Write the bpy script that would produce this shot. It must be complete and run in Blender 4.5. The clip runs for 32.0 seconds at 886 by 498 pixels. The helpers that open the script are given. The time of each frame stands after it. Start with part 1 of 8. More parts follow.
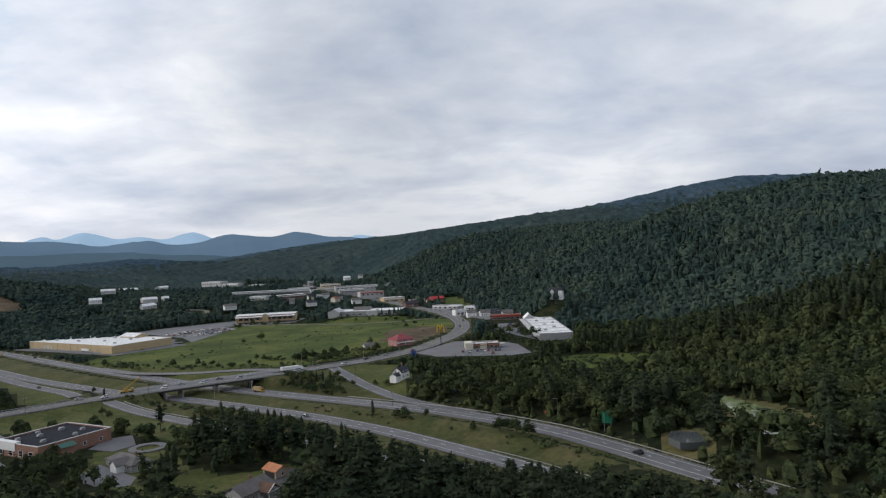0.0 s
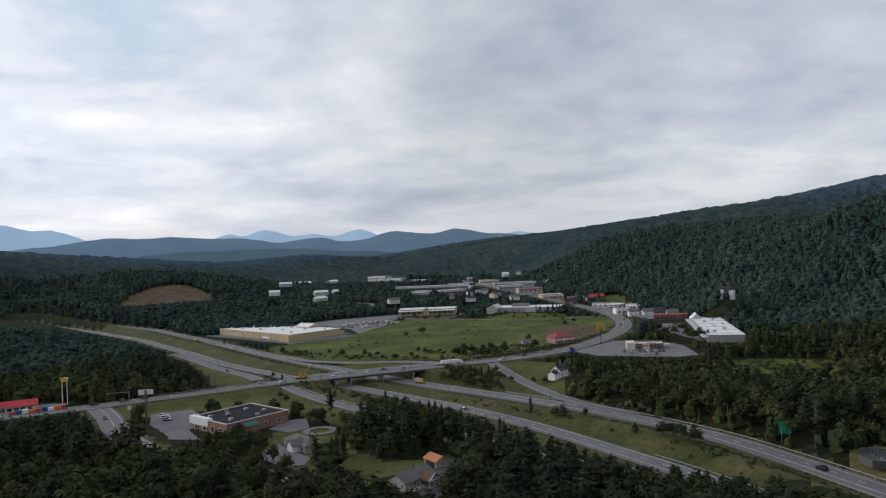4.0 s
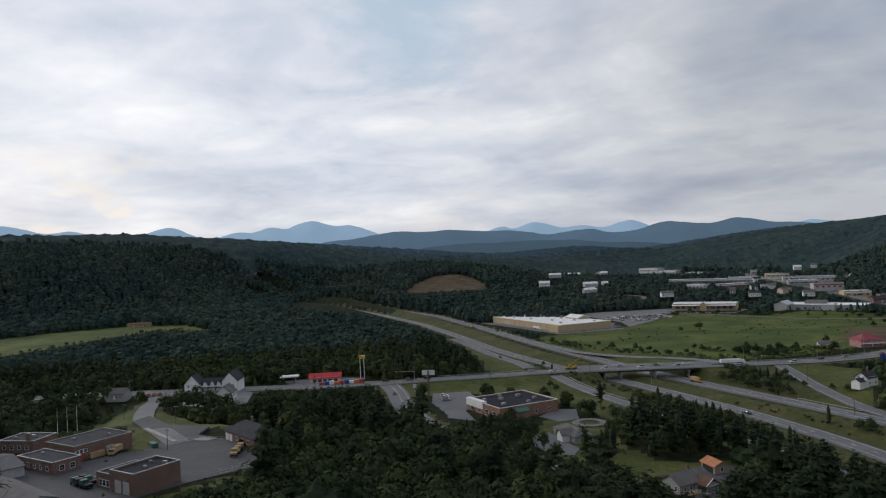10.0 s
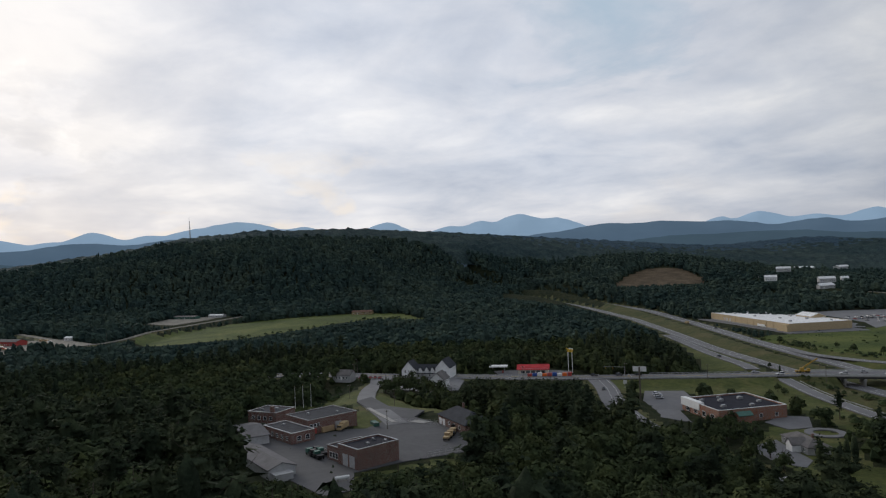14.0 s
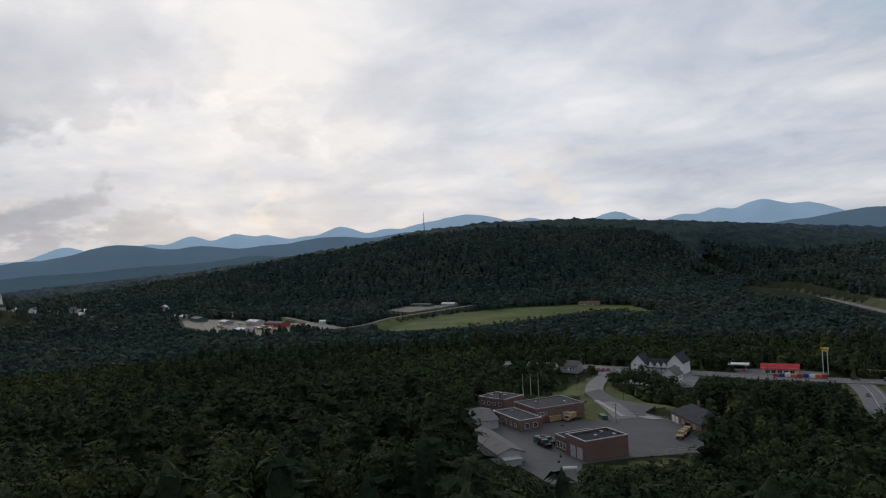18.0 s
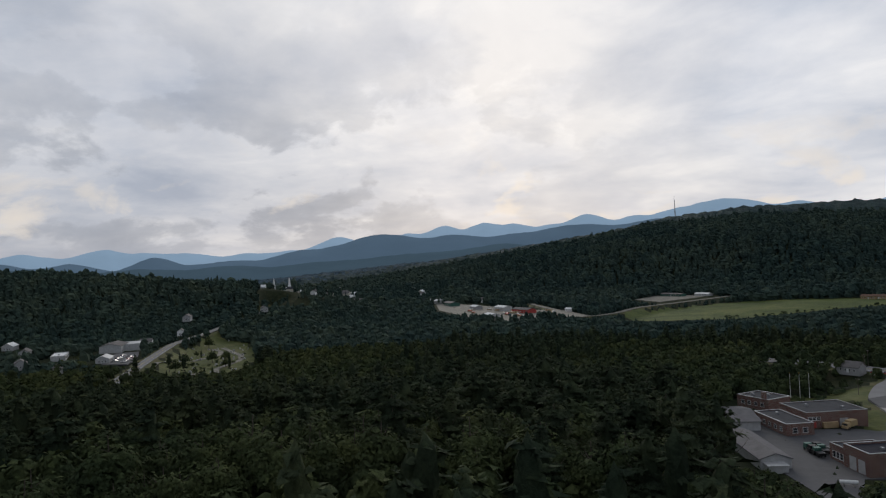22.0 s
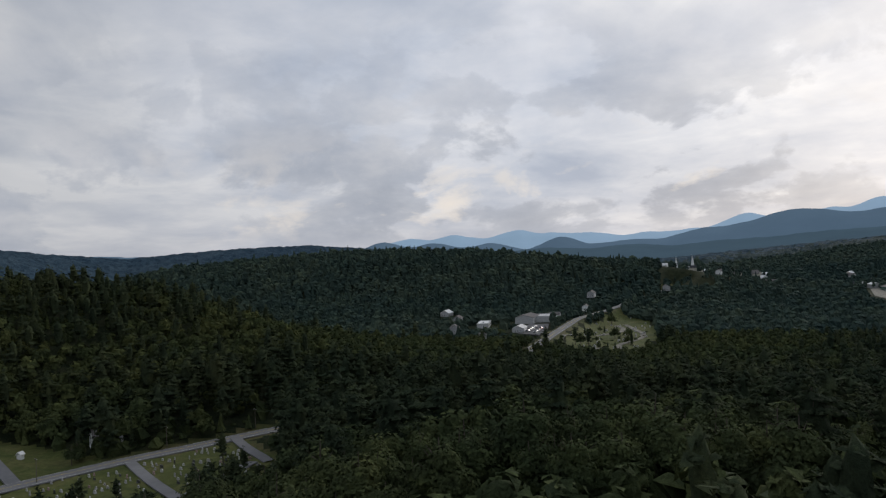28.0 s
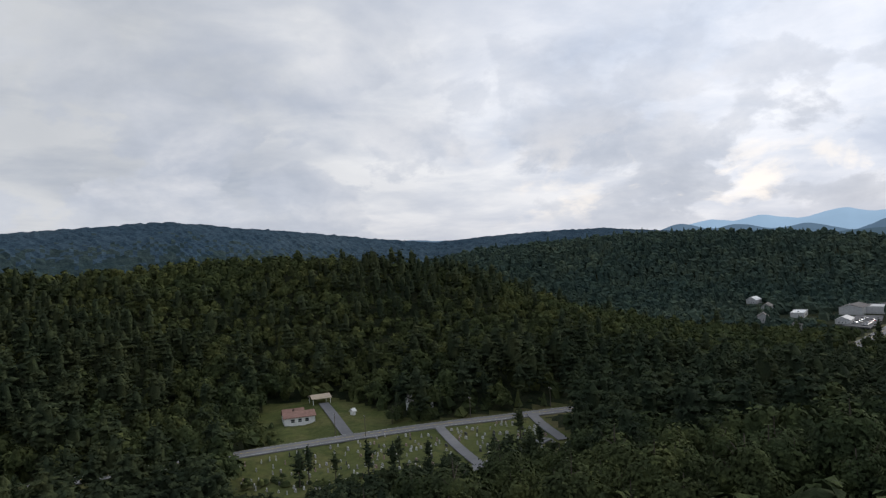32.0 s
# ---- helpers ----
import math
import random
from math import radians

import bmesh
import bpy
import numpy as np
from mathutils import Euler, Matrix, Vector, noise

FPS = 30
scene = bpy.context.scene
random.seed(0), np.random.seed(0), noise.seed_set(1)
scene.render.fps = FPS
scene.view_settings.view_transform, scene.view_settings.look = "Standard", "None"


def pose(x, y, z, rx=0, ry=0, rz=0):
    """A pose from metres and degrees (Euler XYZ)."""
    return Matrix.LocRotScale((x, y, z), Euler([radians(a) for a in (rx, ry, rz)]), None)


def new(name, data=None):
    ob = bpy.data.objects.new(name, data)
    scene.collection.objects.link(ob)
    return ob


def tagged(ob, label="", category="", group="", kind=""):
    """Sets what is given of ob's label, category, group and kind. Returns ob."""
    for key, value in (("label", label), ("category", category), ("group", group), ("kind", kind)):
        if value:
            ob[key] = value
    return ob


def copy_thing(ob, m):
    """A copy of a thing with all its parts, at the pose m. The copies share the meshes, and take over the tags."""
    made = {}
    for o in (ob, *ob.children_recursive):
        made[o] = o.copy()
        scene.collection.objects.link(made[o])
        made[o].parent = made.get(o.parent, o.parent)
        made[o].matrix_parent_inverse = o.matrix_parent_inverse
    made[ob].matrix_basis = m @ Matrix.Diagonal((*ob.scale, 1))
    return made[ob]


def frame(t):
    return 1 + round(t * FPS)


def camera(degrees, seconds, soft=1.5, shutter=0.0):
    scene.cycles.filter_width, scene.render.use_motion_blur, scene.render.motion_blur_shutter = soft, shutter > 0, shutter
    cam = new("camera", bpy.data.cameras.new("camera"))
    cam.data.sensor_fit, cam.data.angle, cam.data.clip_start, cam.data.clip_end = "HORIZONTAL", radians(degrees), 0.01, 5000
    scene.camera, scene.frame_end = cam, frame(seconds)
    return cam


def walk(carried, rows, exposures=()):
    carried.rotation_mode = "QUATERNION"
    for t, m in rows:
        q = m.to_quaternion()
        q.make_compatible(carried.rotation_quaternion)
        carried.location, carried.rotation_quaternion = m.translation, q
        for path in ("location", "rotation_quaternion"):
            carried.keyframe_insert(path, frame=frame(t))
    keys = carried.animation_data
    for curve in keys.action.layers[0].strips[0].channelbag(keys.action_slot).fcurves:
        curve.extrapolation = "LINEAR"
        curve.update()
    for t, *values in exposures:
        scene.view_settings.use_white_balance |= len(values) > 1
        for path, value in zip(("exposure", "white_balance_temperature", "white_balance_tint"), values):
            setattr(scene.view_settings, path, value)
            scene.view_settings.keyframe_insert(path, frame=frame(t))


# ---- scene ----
EYE = 87.0
cam = camera(64.3, 32.0, soft=1.25)
ROWS = [
    (0.0, 0.00, 0.16, 2.73), (0.5, 1.25, 0.20, 2.72), (1.0, 2.62, 0.24, 2.71), (1.5, 4.16, 0.28, 2.70),
    (2.0, 5.94, 0.31, 2.68), (2.5, 7.65, 0.35, 2.66), (3.0, 9.39, 0.38, 2.63), (3.5, 11.13, 0.42, 2.58),
    (5.5, 17.97, 0.54, 2.51), (6.0, 19.77, 0.55, 2.50), (6.5, 21.54, 0.57, 2.50), (7.0, 23.33, 0.59, 2.48),
    (7.5, 25.17, 0.60, 2.46), (8.0, 26.98, 0.62, 2.46), (8.5, 28.84, 0.64, 2.46), (9.0, 30.68, 0.67, 2.47),
    (9.5, 32.52, 0.69, 2.48), (10.0, 34.47, 0.71, 2.48), (10.5, 36.40, 0.73, 2.47), (11.0, 38.32, 0.74, 2.46),
    (11.5, 40.35, 0.75, 2.46), (12.0, 42.40, 0.76, 2.46), (12.5, 44.56, 0.78, 2.47), (13.0, 46.76, 0.80, 2.48),
    (13.5, 48.93, 0.81, 2.48), (14.0, 51.23, 0.82, 2.48), (14.5, 53.45, 0.83, 2.48), (16.5, 62.50, 0.85, 2.60),
    (17.0, 64.79, 0.85, 2.63), (17.5, 67.08, 0.86, 2.66), (18.0, 69.47, 0.86, 2.68), (18.5, 71.75, 0.87, 2.68),
    (19.0, 74.05, 0.87, 2.68), (19.5, 76.36, 0.86, 2.67), (20.0, 78.81, 0.86, 2.66), (20.5, 81.35, 0.84, 2.65),
    (21.0, 83.91, 0.83, 2.64), (21.5, 86.52, 0.80, 2.63), (22.0, 89.26, 0.78, 2.63), (22.5, 91.87, 0.76, 2.63),
    (23.0, 94.46, 0.75, 2.63), (23.5, 97.13, 0.73, 2.64), (24.0, 99.73, 0.72, 2.65), (24.5, 102.38, 0.70, 2.67),
    (25.0, 104.98, 0.68, 2.70), (25.5, 107.66, 0.66, 2.73), (27.5, 118.38, 0.56, 2.73), (28.0, 121.07, 0.53, 2.71),
    (28.5, 123.78, 0.50, 2.71), (29.0, 126.57, 0.47, 2.73), (29.5, 129.42, 0.45, 2.75), (30.0, 132.51, 0.42, 2.77),
    (30.5, 135.53, 0.39, 2.78), (31.0, 138.54, 0.35, 2.80), (31.5, 141.57, 0.32, 2.83), (32.0, 144.58, 0.27, 2.85),
]
walk(cam, [(t, pose(0, 0, EYE, 90 + p, r, y)) for t, y, p, r in ROWS], [(0.0, 0.06), (5.0, -0.16), (10.0, -0.31), (14.0, -0.42), (19.0, -0.55), (25.0, -0.52), (29.0, -0.28), (32.0, 0.06)])

# ---- world and sun: high broken overcast, late day ----
world = bpy.data.worlds.new("overcast_sky")
scene.world = world
world.use_nodes = True
wn, wl = world.node_tree.nodes, world.node_tree.links
wn.clear()


def wnode(kind, **kw):
    n = wn.new(kind)
    for k, v in kw.items():
        n.inputs[k].default_value = v
    return n


sky = wn.new("ShaderNodeTexSky")
sky.sky_type, sky.sun_disc = "NISHITA", False
sky.sun_elevation, sky.sun_rotation = radians(16), radians(275)
sky.air_density, sky.dust_density = 1.2, 2.0
wco = wn.new("ShaderNodeTexCoord")
wsep = wn.new("ShaderNodeSeparateXYZ")
wl.new(wco.outputs["Generated"], wsep.inputs[0])


def wmath(op, a, b=None, clamp=False):
    n = wn.new("ShaderNodeMath")
    n.operation, n.use_clamp = op, clamp
    for i, v in enumerate((a, b)):
        if v is None:
            continue
        if isinstance(v, (int, float)):
            n.inputs[i].default_value = v
        else:
            wl.new(v, n.inputs[i])
    return n.outputs[0]


# the cloud deck is a plane overhead: direction divided by its height
wz = wmath("ADD", wmath("MAXIMUM", wsep.outputs[2], 0.0), 0.17)
wcm = wn.new("ShaderNodeCombineXYZ")
wl.new(wmath("DIVIDE", wsep.outputs[0], wz), wcm.inputs[0])
wl.new(wmath("DIVIDE", wsep.outputs[1], wz), wcm.inputs[1])


def wnoise(scale, detail, rough, distort=0.0, off=(0, 0, 0), stretch=(1, 1, 1), turn=0.0):
    m = wn.new("ShaderNodeMapping")
    m.inputs["Location"].default_value, m.inputs["Scale"].default_value = off, stretch
    m.inputs["Rotation"].default_value = (0, 0, radians(turn))
    wl.new(wcm.outputs[0], m.inputs[0])
    n = wnode("ShaderNodeTexNoise", Scale=scale, Detail=detail, Roughness=rough, Distortion=distort)
    wl.new(m.outputs[0], n.inputs["Vector"])
    return n.outputs["Fac"]


def wramp(fac, *stops):
    n = wn.new("ShaderNodeValToRGB")
    e = n.color_ramp.elements
    while len(e) < len(stops):
        e.new(0.5)
    for s, (at, col) in zip(e, stops):
        s.position, s.color = at, (*col, 1)
    wl.new(fac, n.inputs[0])
    return n.outputs[0]


def wmix(mode, fac, a, b):
    n = wn.new("ShaderNodeMixRGB")
    n.blend_type = mode
    for i, v in ((0, fac), (1, a), (2, b)):
        if isinstance(v, (int, float)):
            n.inputs[i].default_value = v
        elif isinstance(v, tuple):
            n.inputs[i].default_value = (*v, 1)
        else:
            wl.new(v, n.inputs[i])
    return n.outputs[0]


# the high deck: broad pale and grey sheets, broken into finer rolls
broad = wnoise(0.50, 5.0, 0.50, 0.4, (3.1, 1.7, 0.4))
fine = wnoise(1.9, 8.0, 0.56, 0.25, (9.3, 4.2, 2.0))
both = wmath("ADD", wmath("MULTIPLY", broad, 0.56), wmath("MULTIPLY", fine, 0.44))
cloud = wramp(both, (0.36, (0.47, 0.53, 0.64)), (0.43, (0.58, 0.63, 0.72)), (0.485, (0.67, 0.705, 0.775)), (0.535, (0.755, 0.78, 0.83)), (0.60, (0.90, 0.905, 0.92)))
# the low sun behind the cover brightens its western half
lean = wmath("MULTIPLY", wsep.outputs[0], -0.30)
cloud = wmix("MULTIPLY", 1.0, cloud, wramp(wmath("ADD", lean, 0.5), (0.25, (0.84, 0.87, 0.92)), (0.44, (0.88, 0.905, 0.94)), (0.56, (0.98, 0.99, 1.0)), (0.69, (1.38, 1.365, 1.365)), (0.80, (1.42, 1.40, 1.40))))
# and leaves the southern half greyer
cloud = wmix("MULTIPLY", 1.0, cloud, wramp(wmath("ADD", wmath("MULTIPLY", wsep.outputs[1], 0.5), 0.5), (0.04, (0.68, 0.69, 0.705)), (0.22, (0.82, 0.825, 0.835)), (0.46, (1, 1, 1))))
# towards the horizon the deck thins into a pale, faintly pink band
up = wmath("MAXIMUM", wsep.outputs[2], 0.0)
band = wmath("POWER", wmath("SUBTRACT", 1.0, up, True), 16.0)
cloud = wmix("MIX", wmath("MULTIPLY", band, 0.55), cloud, (0.64, 0.645, 0.70))
# low cumulus seen from the side: heaps by bearing and height above the horizon
bearing = wmath("ARCTAN2", wsep.outputs[0], wsep.outputs[1])
wside = wn.new("ShaderNodeCombineXYZ")
wl.new(bearing, wside.inputs[0])
wl.new(wmath("MULTIPLY", wmath("POWER", wmath("ADD", up, 0.004), 0.8), 1.45), wside.inputs[1])


def heaps(scale, detail, rough, off, distort=0.2):
    m = wn.new("ShaderNodeMapping")
    m.inputs["Location"].default_value = off
    wl.new(wside.outputs[0], m.inputs[0])
    n = wnode("ShaderNodeTexNoise", Scale=scale, Detail=detail, Roughness=rough, Distortion=distort)
    wl.new(m.outputs[0], n.inputs["Vector"])
    return n.outputs["Fac"]


# they gather over the west and south, and stay below some twenty degrees
west = wmath("MULTIPLY", wmath("SUBTRACT", wmath("SUBTRACT", wmath("MULTIPLY", wsep.outputs[0], -0.45), wmath("MULTIPLY", wsep.outputs[1], 0.9)), 0.12), 2.0, True)
low = wmath("MULTIPLY", wmath("MULTIPLY", up, 26.0, True), wmath("MULTIPLY", wmath("SUBTRACT", 0.36, up), 4.5, True))
heap = wramp(wmath("ADD", wmath("MULTIPLY", heaps(7.5, 9.0, 0.56, (2.3, 0.4, 5.0)), 0.62), wmath("MULTIPLY", heaps(2.2, 3.0, 0.5, (8.3, 1.4, 0.0)), 0.38)), (0.485, (0, 0, 0)), (0.52, (0.75, 0.75, 0.75)), (0.58, (1, 1, 1)))
tone = wramp(heaps(7.5, 6.0, 0.6, (1.1, 6.2, 3.0)), (0.35, (0.43, 0.475, 0.57)), (0.5, (0.52, 0.56, 0.65)), (0.66, (0.70, 0.715, 0.77)))
cloud = wmix("MIX", wmath("MULTIPLY", wmath("MULTIPLY", wmath("MULTIPLY", heap, west), low), 0.78), cloud, tone)
# between them the bright western rim shows through, cream-coloured low down
rim = wmath("MULTIPLY", wmath("SUBTRACT", wmath("MULTIPLY", wsep.outputs[0], -1.0), 0.45), 2.6, True)
rim_low = wmath("MULTIPLY", wmath("MULTIPLY", wmath("SUBTRACT", up, 0.025), 40.0, True), wmath("MULTIPLY", wmath("SUBTRACT", 0.19, up), 9.0, True))
glint = wramp(heaps(6.5, 8.0, 0.56, (5.9, 3.3, 1.0), 0.3), (0.54, (0, 0, 0)), (0.60, (0.7, 0.7, 0.7)), (0.66, (1, 1, 1)))
cloud = wmix("MIX", wmath("MULTIPLY", wmath("MULTIPLY", wmath("MULTIPLY", glint, rim), rim_low), 0.85), cloud, (1.12, 1.03, 0.94))
# a rent high in the northwest shows thinly veiled blue
rent_v = wn.new("ShaderNodeVectorMath")
rent_v.operation = "DISTANCE"
rent_v.inputs[1].default_value = (-0.56, 0.755, 0.345)
wl.new(wco.outputs["Generated"], rent_v.inputs[0])
rent = wramp(wmath("ADD", rent_v.outputs["Value"], wmath("MULTIPLY", wmath("SUBTRACT", fine, 0.5), 0.4)), (0.05, (1, 1, 1)), (0.14, (0, 0, 0)))
# a heavier bank lies low in the north, over the head of the valley
bank_v = wn.new("ShaderNodeVectorMath")
bank_v.operation = "DISTANCE"
bank_v.inputs[1].default_value = (-0.13, 0.985, 0.10)
wl.new(wco.outputs["Generated"], bank_v.inputs[0])
bank = wramp(wmath("ADD", bank_v.outputs["Value"], wmath("MULTIPLY", wmath("SUBTRACT", broad, 0.5), 0.5)), (0.08, (0.82, 0.84, 0.87)), (0.42, (1, 1, 1)))
cloud = wmix("MULTIPLY", 1.0, cloud, bank)
# soft blotches over the whole deck
cloud = wmix("MULTIPLY", 1.0, cloud, wramp(heaps(3.4, 7.0, 0.55, (4.4, 9.1, 2.0), 0.4), (0.34, (0.90, 0.91, 0.925)), (0.5, (1, 1, 1)), (0.66, (1.09, 1.085, 1.075))))
cloud = wmix("MIX", wmath("MULTIPLY", rent, 0.8), cloud, (0.54, 0.70, 0.86))
wbg1 = wnode("ShaderNodeBackground", Strength=1.0)
wl.new(cloud, wbg1.inputs["Color"])
wbg2 = wnode("ShaderNodeBackground", Strength=0.10)
wl.new(sky.outputs[0], wbg2.inputs["Color"])
wmx = wn.new("ShaderNodeMixShader")
wmx.inputs[0].default_value = 0.04
wl.new(wbg1.outputs[0], wmx.inputs[1])
wl.new(wbg2.outputs[0], wmx.inputs[2])
wout = wn.new("ShaderNodeOutputWorld")
wl.new(wmx.outputs[0], wout.inputs[0])

sun_data = bpy.data.lights.new("sun", "SUN")
sun_data.energy, sun_data.angle, sun_data.color = 1.5, radians(22), (1.0, 0.94, 0.86)
sun = new("sun", sun_data)
sun.rotation_euler = (radians(74), 0, radians(265))

# ---- materials ----


class Mat:
    """A node material with short ways to wire it."""

    def __init__(self, name, rough=0.8, spec=0.3, metal=0.0):
        self.m = bpy.data.materials.new(name)
        self.m.use_nodes = True
        self.nt = self.m.node_tree
        self.b = self.nt.nodes["Principled BSDF"]
        self.b.inputs["Roughness"].default_value = rough
        self.b.inputs["Specular IOR Level"].default_value = spec
        self.b.inputs["Metallic"].default_value = metal
        self.pos = self.nt.nodes.new("ShaderNodeNewGeometry").outputs["Position"]

    def link(self, a, b):
        self.nt.links.new(a, b)

    def noise(self, scale, detail=4.0, rough=0.55, vec=None, distort=0.0):
        n = self.nt.nodes.new("ShaderNodeTexNoise")
        for k, v in (("Scale", scale), ("Detail", detail), ("Roughness", rough), ("Distortion", distort)):
            n.inputs[k].default_value = v
        self.link(vec or self.pos, n.inputs["Vector"])
        return n.outputs["Fac"]

    def ramp(self, fac, *stops):
        n = self.nt.nodes.new("ShaderNodeValToRGB")
        e = n.color_ramp.elements
        while len(e) < len(stops):
            e.new(0.5)
        for s, (at, col) in zip(e, stops):
            s.position, s.color = at, (*col, 1)
        self.link(fac, n.inputs[0])
        return n.outputs[0]

    def mix(self, mode, fac, a, b):
        n = self.nt.nodes.new("ShaderNodeMixRGB")
        n.blend_type = mode
        for i, v in ((0, fac), (1, a), (2, b)):
            if isinstance(v, (int, float)):
                n.inputs[i].default_value = v
            elif isinstance(v, tuple):
                n.inputs[i].default_value = (*v, 1)
            else:
                self.link(v, n.inputs[i])
        return n.outputs[0]

    def color(self, c):
        if isinstance(c, tuple):
            self.b.inputs["Base Color"].default_value = (*c, 1)
        else:
            self.link(c, self.b.inputs["Base Color"])
        return self

    def bump(self, h, strength=0.4, distance=0.05):
        n = self.nt.nodes.new("ShaderNodeBump")
        n.inputs["Strength"].default_value, n.inputs["Distance"].default_value = strength, distance
        self.link(h, n.inputs["Height"])
        self.link(n.outputs[0], self.b.inputs["Normal"])
        return self

    def rand(self):
        return self.nt.nodes.new("ShaderNodeObjectInfo").outputs["Random"]

    def island(self):
        return self.nt.nodes.new("ShaderNodeNewGeometry").outputs["Random Per Island"]


def tint(c, k):
    return tuple(min(1, max(0, v * k)) for v in c)


def plain(name, c, rough=0.7, spec=0.3, metal=0.0, vary=0.18, scale=0.6, grain=6.0):
    """A painted or mineral surface: its colour with broad stains and a fine grain."""
    m = Mat(name, rough, spec, metal)
    a = m.ramp(m.noise(scale, 5.0, 0.6), (0.3, tint(c, 1 - vary)), (0.7, tint(c, 1 + vary * 0.6)))
    m.color(m.mix("MULTIPLY", 0.6, a, m.ramp(m.noise(grain, 3.0), (0.35, (0.78, 0.78, 0.78)), (0.65, (1, 1, 1)))))
    return m.m


def foliage(name, dark, mid, light, stand=0.016, tree=0.11, leaf=1.4, clump=0.16, south=0.0, soft=0.34):
    """Leaves: colour drifts from stand to stand, tree to tree and leaf to leaf."""
    m = Mat(name, 0.9, 0.02)
    a = m.ramp(m.noise(tree, 2.0, 0.5), (0.36, dark), (0.5, mid), (0.66, light))
    b = m.mix("MULTIPLY", 0.75, a, m.ramp(m.noise(stand, 3.0), (0.38, (0.72, 0.80, 0.80)), (0.6, (1.1, 1.04, 0.92))))
    c = m.mix("MULTIPLY", 0.8, b, m.ramp(m.noise(leaf, 5.0, 0.68), (0.36, (1 - soft, 1 - soft, 1 - soft)), (0.5, (0.97, 0.97, 0.96)), (0.64, (1 + soft * 0.85, 1 + soft * 0.8, 1 + soft * 0.55))))
    c = m.mix("MULTIPLY", 1.0, c, m.ramp(m.island(), (0.0, (1 - clump,) * 3), (0.5, (1, 1, 1)), (1.0, (1 + clump * 1.2, 1 + clump, 1 + clump * 0.5))))
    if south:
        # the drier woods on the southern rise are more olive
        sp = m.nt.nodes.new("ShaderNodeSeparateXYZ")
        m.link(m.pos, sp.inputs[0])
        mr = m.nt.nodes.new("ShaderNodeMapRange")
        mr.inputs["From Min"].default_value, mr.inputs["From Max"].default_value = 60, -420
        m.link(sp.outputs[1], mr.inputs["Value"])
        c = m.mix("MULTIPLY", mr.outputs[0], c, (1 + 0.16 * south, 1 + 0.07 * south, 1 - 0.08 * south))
    m.color(c)
    h = m.nt.nodes.new("ShaderNodeMath")
    h.operation = "ADD"
    m.link(m.noise(leaf * 0.8, 3.0, 0.6), h.inputs[0])
    m.link(m.noise(leaf * 3.0, 2.0, 0.6), h.inputs[1])
    m.bump(h.outputs[0], 0.6, 0.5 / leaf)
    return m.m


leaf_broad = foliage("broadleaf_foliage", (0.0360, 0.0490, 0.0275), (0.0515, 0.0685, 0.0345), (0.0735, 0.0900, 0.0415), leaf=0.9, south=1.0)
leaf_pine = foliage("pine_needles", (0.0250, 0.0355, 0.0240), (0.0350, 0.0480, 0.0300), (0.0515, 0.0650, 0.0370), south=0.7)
# hillside leaves carry some haze in their colour, bluer than the near trees
leaf_far_haze = foliage("far_woods_haze_tint", (0.0340, 0.0555, 0.0530), (0.0445, 0.0690, 0.0630), (0.0600, 0.0850, 0.0700), 0.006, 0.045, 0.5, 0.20, 0.5, 0.25)
# the two backdrop woods are bluer still: haze painted into their base colours
canopy = foliage("woodland_canopy_haze_tint", (0.029, 0.047, 0.054), (0.036, 0.057, 0.063), (0.045, 0.067, 0.070), 0.004, 0.03, 0.2, soft=0.5)
hill_haze_blue = foliage("woods_haze_tint", (0.037, 0.064, 0.096), (0.044, 0.074, 0.110), (0.052, 0.084, 0.122), 0.002, 0.02, 0.12, soft=0.5)
bark = plain("bark", (0.10, 0.085, 0.07), 0.9, 0.1, vary=0.35, scale=2.0, grain=14)
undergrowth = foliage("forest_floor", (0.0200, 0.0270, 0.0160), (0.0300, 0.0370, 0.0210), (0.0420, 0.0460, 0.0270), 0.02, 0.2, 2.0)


def turf(name, a, b, c, scale=0.02):
    m = Mat(name, 0.9, 0.1)
    x = m.ramp(m.noise(scale, 6.0, 0.62, distort=0.4), (0.36, a), (0.5, b), (0.62, c))
    y = m.mix("MULTIPLY", 0.85, x, m.ramp(m.noise(0.35, 6.0, 0.75), (0.32, (0.52, 0.56, 0.5)), (0.66, (1.22, 1.18, 1.08))))
    m.color(y).bump(m.noise(2.2, 4.0, 0.7), 0.5, 0.3)
    return m.m


meadow = turf("meadow_grass", (0.0500, 0.0720, 0.0200), (0.0760, 0.1010, 0.0270), (0.1130, 0.1300, 0.0390))
verge = turf("verge_grass", (0.0520, 0.0630, 0.0240), (0.0760, 0.0800, 0.0320), (0.1020, 0.0930, 0.0450), 0.05)
lawn = turf("mown_lawn", (0.0594, 0.0737, 0.0240), (0.0814, 0.0951, 0.0312), (0.1078, 0.1086, 0.0432), 0.06)
dry_grass = turf("dry_grass", (0.120, 0.115, 0.050), (0.150, 0.135, 0.065), (0.180, 0.155, 0.085), 0.06)
bare_earth = turf("bare_earth", (0.075, 0.055, 0.038), (0.105, 0.078, 0.053), (0.14, 0.105, 0.072), 0.05)
gravel = turf("gravel", (0.15, 0.145, 0.135), (0.20, 0.19, 0.175), (0.26, 0.245, 0.225), 0.1)


